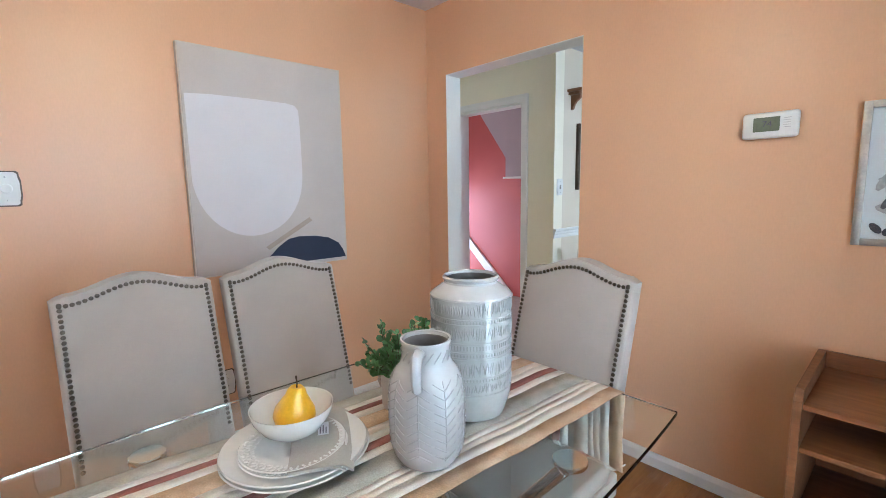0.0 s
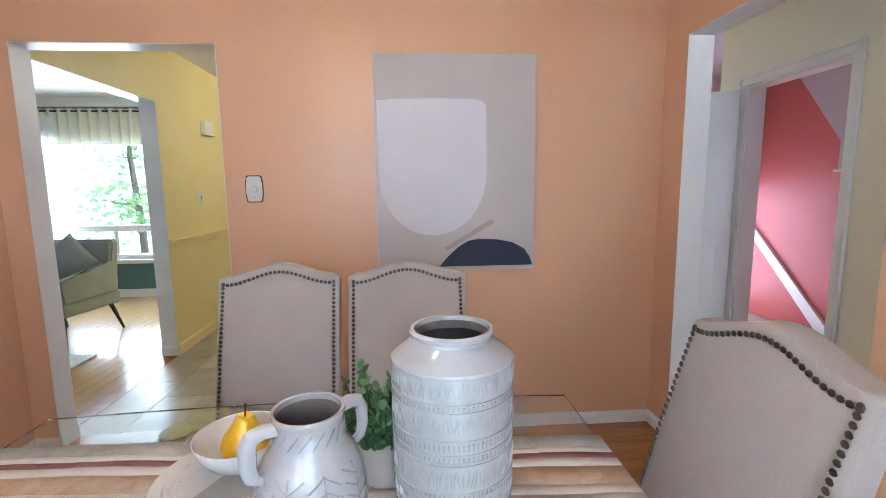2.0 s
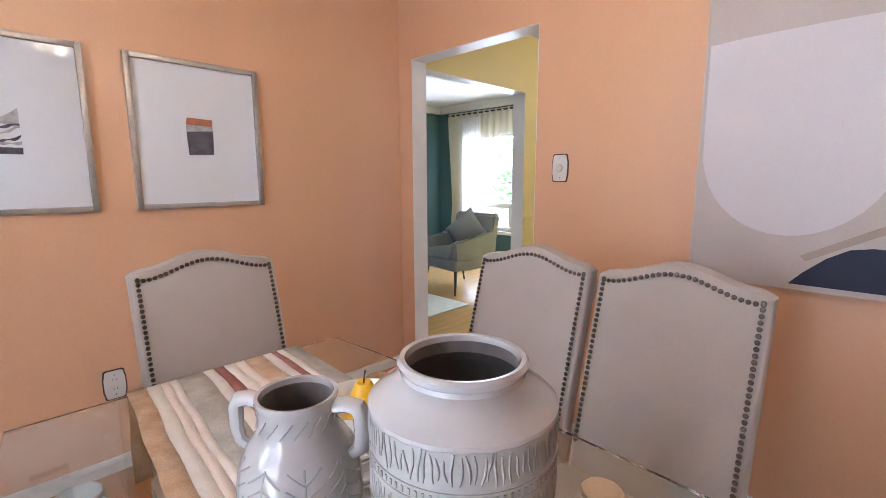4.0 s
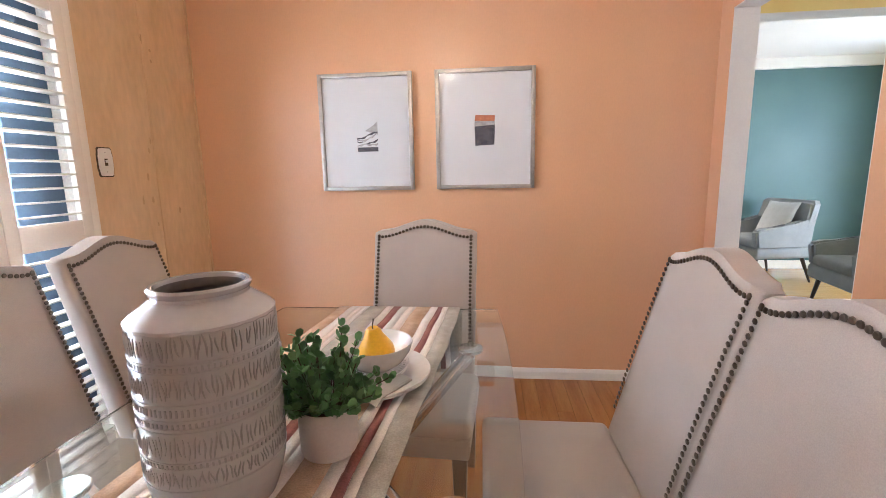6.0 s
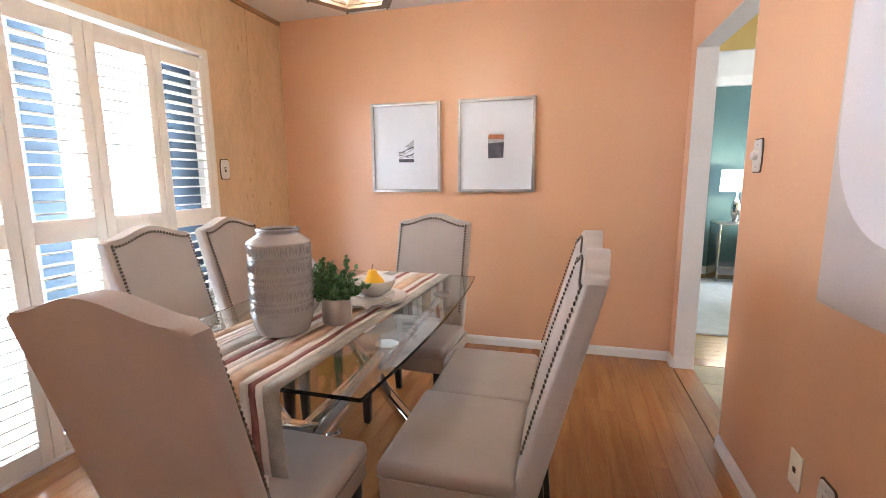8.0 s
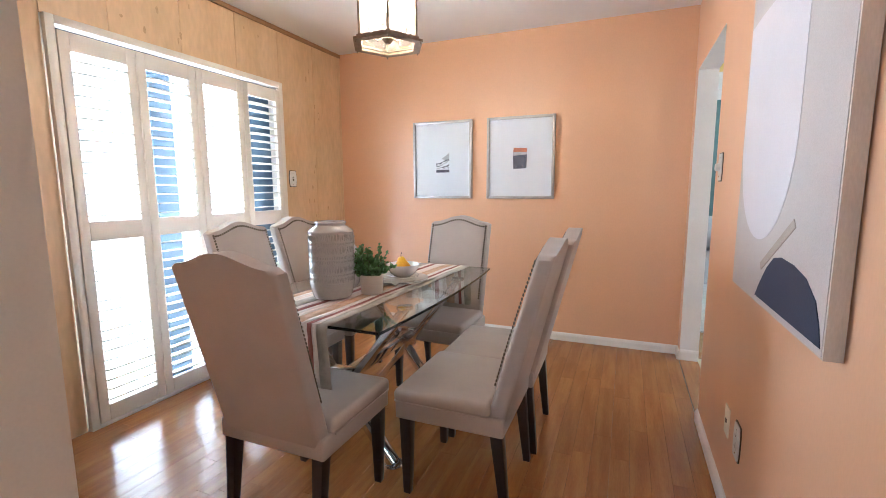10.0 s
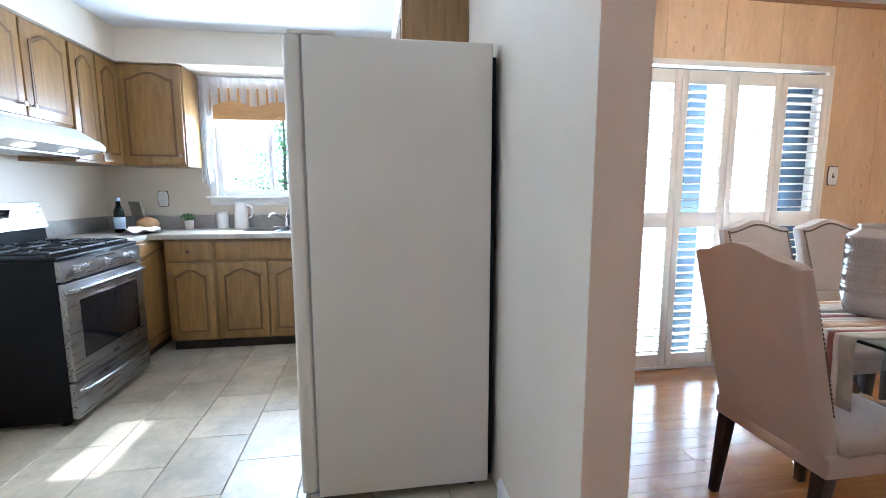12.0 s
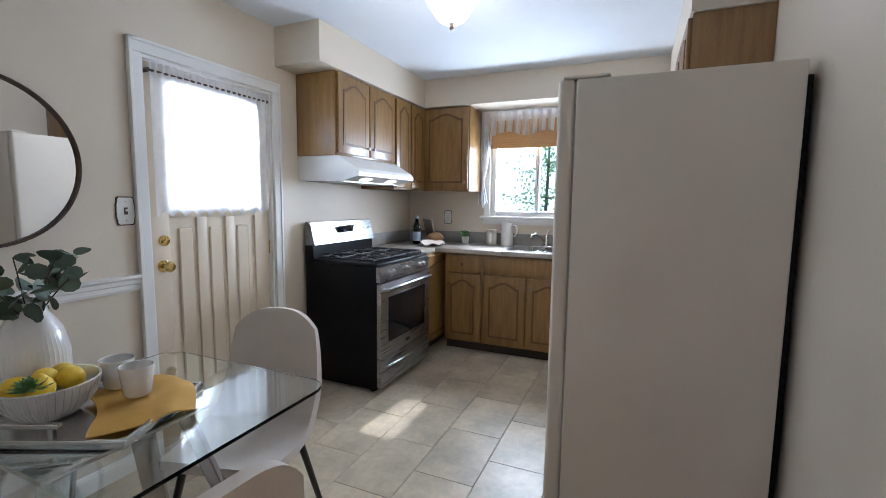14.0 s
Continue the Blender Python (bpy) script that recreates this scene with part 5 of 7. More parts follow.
def cabinet(name, m, w, d, z0, z1, doors, label, drawer=False, toe=False):
    """Cabinet box: local x across, front at y=0 facing +y, body behind."""
    c = thing(name, m, label, "cabinet", "kitchen cabinets")
    part("body", B(0, w, -d, 0.0, z0, z1, r=0.002), OAKC, c)
    n = len(doors)
    for i, kn in enumerate(doors):
        x0, x1 = 0.012 + i * (w - 0.012) / n, (i + 1) * (w - 0.012) / n
        zt_ = z1 - 0.015 - (0.165 if drawer else 0)
        kx = x1 - 0.03 if kn == "r" else x0 + 0.03
        kz = z0 + 0.075 if z0 > 1 else zt_ - 0.075
        cab_door(c, x0, x1, z0 + 0.015, zt_, True, (kx, kz))
    if drawer:
        f = part("drawer_front", B(0.012, w - 0.012, 0, 0.019, z1 - 0.160, z1 - 0.020, r=0.005), OAKC, c)
        if drawer == "knob":
            part("pull", Lt([(0, 0), (0.006, 0), (0.005, 0.012), (0.013, 0.018), (0.013, 0.023), (0, 0.026)], 16, m=pose(w / 2, 0.019, z1 - 0.09, -90)), BRONZE, f)
    if toe:
        part("toe_kick", B(0, w, -0.075, -0.06, 0.0, z0), ESPR, c)
    return c


# uppers on the range wall (front faces +y) and on the sink wall (front faces +x)
cabinet("wall_cabinet", pose(-0.485, -2.44, 0), 0.770, 0.318, 1.60, 2.138, ("r", "l"), "honey oak wall cabinet with two arched doors above the hood")
cabinet("wall_cabinet", pose(-1.028, -2.44, 0), 0.541, 0.318, 1.40, 2.138, ("r", "l"), "honey oak wall cabinet with two arched doors in the corner")
cabinet("wall_cabinet", pose(-1.030, -1.985, 0, 0, 0, -90), 0.452, 0.345, 1.40, 2.138, ("l",), "honey oak wall cabinet with one arched door beside the window")
cabinet("fridge_cabinet", pose(0.45, -0.43, 0, 0, 0, 180), 0.70, 0.303, 1.77, 2.128, ("r", "l"), "honey oak cabinet above the refrigerator")
# base run below the window
cabinet("base_cabinet", pose(-0.85, -1.785, 0, 0, 0, -90), 0.345, 0.56, 0.085, 0.862, ("r",), "honey oak base cabinet with a drawer and an arched door", "knob", True)
cabinet("sink_cabinet", pose(-0.85, -1.03, 0, 0, 0, -90), 0.753, 0.56, 0.085, 0.862, ("r", "l"), "honey oak sink cabinet with two arched doors", "plain", True)
cabinet("base_cabinet", pose(-0.85, -0.13, 0, 0, 0, -90), 0.898, 0.56, 0.085, 0.862, ("r", "l"), "honey oak base cabinet with two arched doors behind the refrigerator", "knob", True)
cabinet("corner_cabinet", pose(-1.415, -2.20, 0), 0.905, 0.555, 0.085, 0.862, ("r",), "honey oak corner base cabinet beside the range", False, True)
wt = thing("worktop", pose(0, 0, 0.863), "grey-beige laminate worktop round the corner to the sink", "worktop")
part("sink_run", B(KX + 0.002, -0.805, -2.215, -1.62, 0, 0.038, r=0.006), LAMIN, wt)
part("sink_run", B(KX + 0.002, -1.30, -1.62, -1.08, 0, 0.038, r=0.003), LAMIN, wt)
part("sink_run", B(-0.92, -0.805, -1.62, -1.08, 0, 0.038, r=0.003), LAMIN, wt)
part("sink_run", B(KX + 0.002, -0.805, -1.08, -0.127, 0, 0.038, r=0.006), LAMIN, wt)
part("range_run", B(KX + 0.002, -0.512, KY + 0.002, -2.2155, 0, 0.038, r=0.006), LAMIN, wt)
part("backsplash", B(KX + 0.002, KX + 0.018, KY + 0.02, -0.127, 0.038, 0.15, r=0.003), SPLASH, wt)
part("backsplash", B(KX + 0.018, -0.512, KY + 0.002, KY + 0.018, 0.038, 0.15, r=0.003), SPLASH, wt)
sk = thing("sink", pose(-1.11, -1.35, 0.9015), "stainless steel double sink set in the worktop", "sink")
for y0, y1 in ((-0.265, -0.012), (0.012, 0.265)):
    bm = bmesh.new()
    for b in ((-0.185, -0.180, y0, y1), (0.180, 0.185, y0, y1), (-0.180, 0.180, y0, y0 + 0.005), (-0.180, 0.180, y1 - 0.005, y1)):
        bx(bm, *b, -0.17, 0.0)
    bx(bm, -0.180, 0.180, y0 + 0.005, y1 - 0.005, -0.17, -0.165)
    part("basin", bm, STEEL, sk)
bm = bmesh.new()
for b in ((-0.21, -0.185, -0.29, 0.29), (0.185, 0.21, -0.29, 0.29), (-0.185, 0.185, -0.29, -0.265), (-0.185, 0.185, 0.265, 0.29), (-0.185, 0.185, -0.012, 0.012)):
    bx(bm, *b, -0.001, 0.005, r=0.002)
part("rim", bm, STEEL, sk)
fc = thing("faucet", pose(-1.345, -1.35, 0.9015), "chrome single-lever kitchen faucet", "faucet")
part("deck_plate", B(-0.025, 0.025, -0.12, 0.12, 0, 0.012, r=0.005), CHROME, fc)
part("post", Lt([(0, 0.01), (0.022, 0.01), (0.020, 0.07), (0.016, 0.085), (0, 0.09)], 20), CHROME, fc)
part("spout", Tb([(0.0, 0, 0.05), (0.06, -0.03, 0.10), (0.13, -0.07, 0.125), (0.17, -0.09, 0.115), (0.185, -0.098, 0.09)], [0.013, 0.012, 0.011, 0.011, 0.012], 12), CHROME, fc)
part("lever", Tb([(0, 0, 0.085), (-0.012, 0.012, 0.13), (-0.02, 0.02, 0.155)], [0.010, 0.008, 0.006], 10), CHROME, fc)

# ---------------------------------------------------------------- range and hood
RX0, RX1, RF, RB = -0.510, 0.250, -2.145, -2.735
rg = thing("range", pose((RX0 + RX1) / 2, RF, 0), "black and stainless freestanding gas range", "range")
hw = (RX1 - RX0) / 2
dp = RF - RB
part("side_body", B(-hw, hw, -dp, -0.012, 0.03, 0.868, r=0.004), BLACK, rg, "black enamel body")
for x in (-hw + 0.05, hw - 0.05):
    for y in (-dp + 0.06, -0.07):
        part("foot", Lt([(0, 0), (0.018, 0), (0.018, 0.03), (0, 0.03)], 12, (x, y, 0)), BLACK, rg)
part("cooktop", B(-hw - 0.004, hw + 0.004, -dp + 0.06, 0.0, 0.868, 0.890, r=0.008, seg=3), BLACK, rg)
bm = bmesh.new()
plate_poly(bm, [(-0.012, 0.765), (0.016, 0.765), (0.010, 0.862), (-0.012, 0.868)], -hw, hw, "x")
part("control_panel", bm, STEEL, rg, smooth=False)
for i in range(5):
    x = (-0.27, -0.20, 0.0, 0.20, 0.27)[i]
    kn = part("knob", Lt([(0, 0), (0.022, 0), (0.022, 0.006), (0.017, 0.010), (0.015, 0.030), (0.013, 0.033), (0, 0.033)], 22, m=pose(x, 0.012, 0.815, -86)), STEEL, rg)
od = part("oven_door", B(-hw + 0.003, hw - 0.003, -0.012, 0.022, 0.245, 0.755, r=0.006), STEEL, rg)
part("window", B(-hw + 0.10, hw - 0.10, 0.0225, 0.0255, 0.345, 0.655, r=0.004), OVENG, od, "dark oven glass")
part("window_trim", B(-hw + 0.088, hw - 0.088, 0.0205, 0.0235, 0.333, 0.667, r=0.002), STEEL, od)
part("handle", Tb([(-hw + 0.03, 0.022, 0.712), (-hw + 0.05, 0.055, 0.716), (-0.15, 0.068, 0.722), (0.15, 0.068, 0.722), (hw - 0.05, 0.055, 0.716), (hw - 0.03, 0.022, 0.712)], 0.011, 12), STEEL, od)
part("badge", B(-0.03, 0.03, 0.0225, 0.025, 0.278, 0.300, r=0.002), IRON, od)
dr = part("drawer", B(-hw + 0.003, hw - 0.003, -0.012, 0.022, 0.045, 0.235, r=0.006), STEEL, rg)
part("handle", Tb([(-hw + 0.03, 0.022, 0.188), (-hw + 0.06, 0.045, 0.186), (0, 0.055, 0.180), (hw - 0.06, 0.045, 0.186), (hw - 0.03, 0.022, 0.188)], 0.010, 10), STEEL, dr)
bm = bmesh.new()
plate_poly(bm, [(-dp, 0.85), (-dp + 0.075, 0.85), (-dp + 0.065, 0.985), (-dp, 0.985)], -hw, hw, "x")
part("backguard_base", bm, BLACK, rg, smooth=False)
bm = bmesh.new()
plate_poly(bm, [(-dp, 0.986), (-dp + 0.085, 0.990), (-dp + 0.045, 1.145), (-dp, 1.15)], -hw, hw, "x")
part("backguard", bm, STEEL, rg, smooth=False)
part("clock_panel", bx(bmesh.new(), -0.10, 0.10, -0.002, 0.002, -0.045, 0.045, r=0.002, m=pose(0, -dp + 0.0665, 1.068, -14.5, 0, 0)), OVENG, rg, "dark clock panel")
for i in range(6):
    part("clock_key", bx(bmesh.new(), -0.007, 0.007, 0.002, 0.003, -0.004, 0.004, m=pose(0.035 + 0.022 * (i % 3), -dp + 0.0665, 1.06 - 0.022 * (i // 3), -14.5, 0, 0)), STEEL, rg)
for gx in (-0.245, 0.0, 0.245):
    bm = bmesh.new()
    z = 0.908
    for x in (gx - 0.112, gx + 0.112):
        tube(bm, [(x, -dp + 0.11, z), (x, -0.05, z)], 0.0065, 6)
    for y in (-dp + 0.11, -0.05, -0.33):
        tube(bm, [(gx - 0.112, y, z), (gx + 0.112, y, z)], 0.0065, 6)
    for y in (-0.18, -0.46):
        for k in range(6):
            a = math.pi / 3 * k + 0.3
            tube(bm, [(gx + 0.03 * math.cos(a), y + 0.03 * math.sin(a), z + 0.008), (gx + 0.07 * math.cos(a), y + 0.07 * math.sin(a), z + 0.010), (gx + 0.108 * math.cos(a), y + 0.115 * math.sin(a), z)], 0.0055, 6)
    for x in (gx - 0.112, gx + 0.112):
        for y in (-dp + 0.11, -0.05):
            tube(bm, [(x, y, 0.889), (x, y, z)], 0.007, 6)
    part("grate", bm, IRON, rg, "cast iron grate")
    for y in (-0.18, -0.46):
        part("burner", Lt([(0, 0.889), (0.045, 0.889), (0.042, 0.899), (0.030, 0.901), (0.030, 0.907), (0, 0.909)], 24, (gx, y, 0)), IRON, rg)

hd = thing("range_hood", pose(-0.110, KY + 0.001, 1.43), "white under-cabinet range hood with lit lamps", "range hood")
bm = bmesh.new()
plate_poly(bm, [(0, 0.005), (0, 0.168), (0.33, 0.168), (0.47, 0.085), (0.49, 0.060), (0.49, 0.035), (0.36, 0.002)], -0.385, 0.385, "x")
part("shell", bm, TRIM, hd, smooth=False)
bm = bmesh.new()
bx(bm, -0.36, 0.36, 0.06, 0.36, -0.003, 0.0015)
part("filter", bm, STEEL, hd)
for x in (-0.14, 0.20):
    part("lamp_lens", bx(bmesh.new(), -0.045, 0.045, -0.025, 0.025, -0.003, 0.003, r=0.002, m=pose(x, 0.425, 0.0155, 14.0, 0, 0)), LEDS, hd, "lit hood lamp")
for i in range(4):
    part("vent_slot", B(-0.12 + 0.06 * i, -0.075 + 0.06 * i, 0.487, 0.4905, 0.044, 0.050), INKG, hd)

# ---------------------------------------------------------------- back door with lace
bd = thing("door_2", pose(DX0 + 0.016, KY - 0.05, 0.0), "ivory back door with a lace-covered window and brass knobs", "door")
tagged(bd, kind="structure")
dw, dh = DX1 - DX0 - 0.032, DZ1 - 0.018
gz0, gz1 = 1.27, 1.86
for b in ((0, 0.11, 0.008, dh), (dw - 0.11, dw, 0.008, dh)):
    part("stile", B(b[0], b[1], -0.02, 0.02, b[2], b[3], r=0.002), DOORP, bd)
for z0, z1 in ((0.008, 0.22), (1.205, gz0), (gz1, dh)):
    part("rail", B(0.11, dw - 0.11, -0.02, 0.02, z0, z1, r=0.002), DOORP, bd)
n = 3
pw3 = (dw - 0.22) / n
for i in range(n):
    x0 = 0.11 + i * pw3
    part("panel", B(x0, x0 + pw3, -0.012, 0.006, 0.22, 1.205), DOORP, bd)
    part("raised_panel", B(x0 + 0.05, x0 + pw3 - 0.05, 0.004, 0.016, 0.29, 1.150, r=0.008, seg=1), DOORP, bd, smooth=False)
    if i:
        part("mullion", B(x0 - 0.03, x0 + 0.03, -0.019, 0.0195, 0.22, 1.205, r=0.003), DOORP, bd)
g = part("pane", Q(0.11, dw - 0.11, -0.004, 0.002, gz0, gz1), PANE, bd, smooth=False)
g.visible_shadow = False
part("muntin", B(dw / 2 - 0.012, dw / 2 + 0.012, -0.012, 0.012, gz0, gz1), DOORP, bd)
part("muntin", B(0.11, dw - 0.11, -0.011, 0.011, (gz0 + gz1) / 2 - 0.012, (gz0 + gz1) / 2 + 0.012), DOORP, bd)
KN = pose(dw - 0.065, 0.02, 0.962, -90)
part("knob", Lt([(0, 0), (0.030, 0), (0.030, 0.006), (0.012, 0.012), (0.011, 0.030), (0.026, 0.042), (0.028, 0.054), (0.020, 0.066), (0, 0.068)], 28, m=KN), BRASS, bd, "brass knob")
part("deadbolt", Lt([(0, 0), (0.028, 0), (0.026, 0.010), (0, 0.012)], 28, m=pose(dw - 0.075, 0.02, 1.090, -90)), BRASS, bd, "brass thumb-turn")
part("thumb_turn", bx(bmesh.new(), -0.018, 0.018, 0.012, 0.024, -0.005, 0.005, r=0.003, m=pose(dw - 0.075, 0.02, 1.090, 0, 25, 0)), BRASS, bd)
for z in (0.25, 1.0, 1.75):
    part("hinge", B(-0.004, 0.004, 0.012, 0.026, z - 0.045, z + 0.045, r=0.002), BRASS, bd)
lc = thing("door_curtain", pose(DX0 + 0.016, KY - 0.028, 0), "white lace sheer gathered on a thin rod over the door window", "curtain")
part("rod", Tb([(0.02, 0.03, 1.905), (dw - 0.02, 0.03, 1.905)], 0.006, 8), BRONZE, lc)
for x in (0.02, dw - 0.02):
    part("bracket", Tb([(x, -0.002, 1.905), (x, 0.034, 1.905)], [0.012, 0.010], 8), BRONZE, lc)


def gathers(w, z0, z1, amp=0.010, folds=22, hem=0.012):
    def f(u, v):
        z = z0 + (z1 - z0) * v + (hem * math.sin(u * folds * 3.1) if v == 0 else 0)
        return (w * u, amp * math.sin(u * folds * 6.283 / 2 + 0.5 * math.sin(7 * u)) * (0.7 + 0.3 * math.sin(3 * v + 5 * u)), z)
    return Sh(f, folds * 6, 8)


o = part("lace", gathers(dw - 0.05, 1.225, 1.90, 0.009, 20), LACE, lc)
o.matrix_basis = Matrix.Translation((0.025, 0.030, 0))
o = part("header_ruffle", gathers(dw - 0.05, 1.885, 1.945, 0.008, 40, 0.006), LACE, lc)
o.matrix_basis = Matrix.Translation((0.025, 0.033, 0))

# ---------------------------------------------------------------- sink window
wd = thing("window_1", pose(KX, 0, 0), "white framed window over the sink", "window")
tagged(wd, kind="structure")
for nm, b in (("window_frame", (-0.10, -0.02, WY0, WY0 + 0.05, WZ0, WZ1)), ("window_frame", (-0.10, -0.02, WY1 - 0.05, WY1, WZ0, WZ1)),
              ("window_frame", (-0.10, -0.02, WY0 + 0.05, WY1 - 0.05, WZ0, WZ0 + 0.05)), ("window_frame", (-0.10, -0.02, WY0 + 0.05, WY1 - 0.05, WZ1 - 0.05, WZ1)),
              ("mullion", (-0.08, -0.03, (WY0 + WY1) / 2 - 0.02, (WY0 + WY1) / 2 + 0.02, WZ0 + 0.05, WZ1 - 0.05)),
              ("casing", (0, 0.016, WY0 - 0.055, WY0, WZ0, WZ1)), ("casing", (0, 0.016, WY1, WY1 + 0.055, WZ0, WZ1)),
              ("casing", (0, 0.016, WY0 - 0.055, WY1 + 0.055, WZ1, WZ1 + 0.055)), ("window_sill", (-0.02, 0.055, WY0 - 0.08, WY1 + 0.08, WZ0 - 0.022, WZ0)),
              ("apron", (0, 0.014, WY0 - 0.06, WY1 + 0.06, WZ0 - 0.075, WZ0 - 0.022))):
    part(nm, B(*b, r=0.003), TRIM, wd)
for y0, y1 in ((WY0 + 0.05, (WY0 + WY1) / 2 - 0.02), ((WY0 + WY1) / 2 + 0.02, WY1 - 0.05)):
    g = part("pane", Q(-0.062, -0.058, y0, y1, WZ0 + 0.05, WZ1 - 0.05), PANE, wd, smooth=False)
    g.visible_shadow = False
rs = thing("roman_shade", pose(KX, 0, 0), "raised woven wood shade in the sink window", "window shade")
for k in range(4):
    part("shade_fold", B(0.019 + 0.004 * k, 0.024 + 0.006 * k, WY0 - 0.01, WY1 + 0.01, 1.80 + 0.022 * k, 2.05, r=0.002), SHADEW, rs)
vc = thing("window_valance", pose(KX + 0.05, WY0 - 0.10, 0, 0, 0, 90), "white lace valance and side panel over the sink window", "curtain")
part("rod", Tb([(0, 0, 2.13), (WY1 - WY0 + 0.20, 0, 2.13)], 0.007, 8), TRIM, vc)
part("valance", Sh(lambda u, v: ((WY1 - WY0 + 0.2) * u, 0.012 * math.sin(u * 90) * (1.1 - 0.5 * v), 1.925 + 0.225 * v - (0.02 * math.sin(u * 19) if v < 0.3 else 0)), 150, 8), LACE, vc)
part("side_panel", Sh(lambda u, v: (0.16 * u * (0.25 + 0.75 * abs(v - 0.25) ** 0.6), 0.010 * math.sin(u * 26) + 0.004, 1.28 + 0.80 * v + 0.03 * (1 - v) * math.sin(9 * u)), 40, 14), LACE, vc)

# ---------------------------------------------------------------- on the worktop
CT = 0.9015


def put(name, x, y, z, label, cat, rz=0):
    return thing(name, pose(x, y, z, 0, 0, rz), label, cat)


for x, y in ((-1.12, -2.55), (-1.05, -2.51)):
    bt = put("bottle", x, y, CT, "green glass water bottle with a pale blue label", "bottle")
    part("glass_body", Lt([(0, 0), (0.034, 0), (0.036, 0.004), (0.036, 0.14), (0.030, 0.17), (0.015, 0.205), (0.013, 0.235), (0.015, 0.238), (0.013, 0.245), (0, 0.245)], 28), BOTT, bt)
    part("label_band", Lt([(0.0366, 0.03), (0.0368, 0.031), (0.0368, 0.115), (0.0366, 0.116)], 28), LABEL, bt, "pale blue paper label")
    part("cap", Lt([(0, 0.262), (0.014, 0.262), (0.0155, 0.25), (0.0155, 0.238)], 18), LABEL, bt)
tr = put("cutting_board", -1.29, -2.47, CT, "grey marble board leaning on the backsplash", "board", 40)
part("slab", bx(bmesh.new(), -0.16, 0.16, -0.008, 0.008, 0, 0.23, r=0.004, m=pose(0, 0, 0.002, 10, 0, 0)), LAMIN, tr)
ld = put("bread_loaf", -1.14, -2.36, CT + 0.0, "crusty round loaf behind a folded towel", "bread")
bm = bmesh.new()
ball(bm, (0, 0, 0.055), 0.085, 16, (1.2, 0.9, 0.65))
for v in bm.verts:
    v.co += Vector((0, 0, 0.006 * math.sin(60 * v.co.x) * math.sin(55 * v.co.y)))
part("loaf", bm, BRAID, ld)
tw = put("tea_towel", -0.95, -2.30, CT + 0.004, "crumpled white and blush tea towel on a plate", "towel", 20)
part("plate", Lt(dish(0.13, 0.010), 40), CERAM, tw)
part("cloth", Sh(lambda u, v: (-0.14 + 0.28 * u, -0.10 + 0.2 * v, 0.012 + 0.022 * abs(math.sin(5 * u + 3 * v)) + 0.012 * math.sin(11 * u * v + 2)), 28, 20, 0.003), R_BLUSH, tw)
sp = put("potted_herb", -1.26, -2.10, CT, "small green herb in a pale pot", "plant")
part("pot", Lt([(0, 0), (0.030, 0), (0.036, 0.07), (0.033, 0.072), (0.03, 0.06), (0, 0.06)], 24), MATTE, sp)
bmL = bmesh.new()
rng = random.Random(3)
for i in range(120):
    a, t = rng.uniform(0, 6.28), rng.uniform(0, 1)
    p = Vector((0.028 * t * math.cos(a), 0.028 * t * math.sin(a), 0.06))
    e = Vector((0.5 * t * math.cos(a), 0.5 * t * math.sin(a), 1)).normalized()
    round_leaf(bmL, p + e * rng.uniform(0.01, 0.06), (e + Vector((rng.uniform(-1, 1), rng.uniform(-1, 1), 0.2))), rng.uniform(0.014, 0.024), rng, 6)
tagged(part("leaves", bmL, LEAF, sp), kind="stuff")
cn = put("canister", -1.32, -1.86, CT, "white ribbed canister with a flat lid", "canister")
part("jar", Lt([(0, 0), (0.050, 0), (0.052, 0.004), (0.052, 0.125), (0.048, 0.128), (0, 0.128)], 32), CERAMW, cn)
part("lid", Lt([(0, 0.1285), (0.050, 0.1285), (0.050, 0.140), (0.046, 0.143), (0, 0.143)], 32), MATTE, cn)
jg = put("jug", -1.29, -1.70, CT, "tall white ceramic jug with a loop handle", "jug")
part("body", Lt([(0, 0), (0.058, 0), (0.060, 0.005), (0.056, 0.10), (0.050, 0.19), (0.052, 0.215), (0.049, 0.215), (0.047, 0.19), (0.05, 0.1), (0.05, 0.012), (0, 0.012)], 36), CERAMW, jg)
part("handle", Tb([(0.015, 0.048, 0.19), (0.02, 0.085, 0.185), (0.022, 0.098, 0.15), (0.02, 0.085, 0.10), (0.015, 0.055, 0.085)], 0.008, 10), CERAMW, jg)
wall_plate("socket", pose(KX, -2.33, 1.15, 0, 0, 90), "white socket on a dark-rimmed plate by the sink window")
wall_plate("toggle", pose(1.43, KY, 1.243, 0, 0, 180), "white light switch on a bronze-rimmed plate beside the back door")

# ---------------------------------------------------------------- kitchen ceiling lamp, mirror
cl = thing("ceiling_lamp", pose(0.55, -1.52, KH - H + 0.0), "frosted glass dome ceiling lamp, lit, with a bronze finial", "ceiling lamp")
part("canopy", Lt([(0, 2.44), (0.10, 2.44), (0.10, 2.425), (0.05, 2.41), (0, 2.41)], 36), BRONZE, cl)
part("dome", Lt([(0.165, 2.425), (0.150, 2.395), (0.122, 2.355), (0.098, 2.318), (0.078, 2.284), (0.045, 2.262), (0, 2.258)], 44), DOME, cl, "frosted lit glass")
part("dome_rim", Lt([(0.150, 2.430), (0.168, 2.432), (0.168, 2.422), (0.160, 2.420)], 44), BRONZE, cl)
part("finial", Lt([(0, 2.222), (0.008, 2.227), (0.012, 2.239), (0.008, 2.249), (0.016, 2.259), (0, 2.262)], 18), BRONZE, cl)
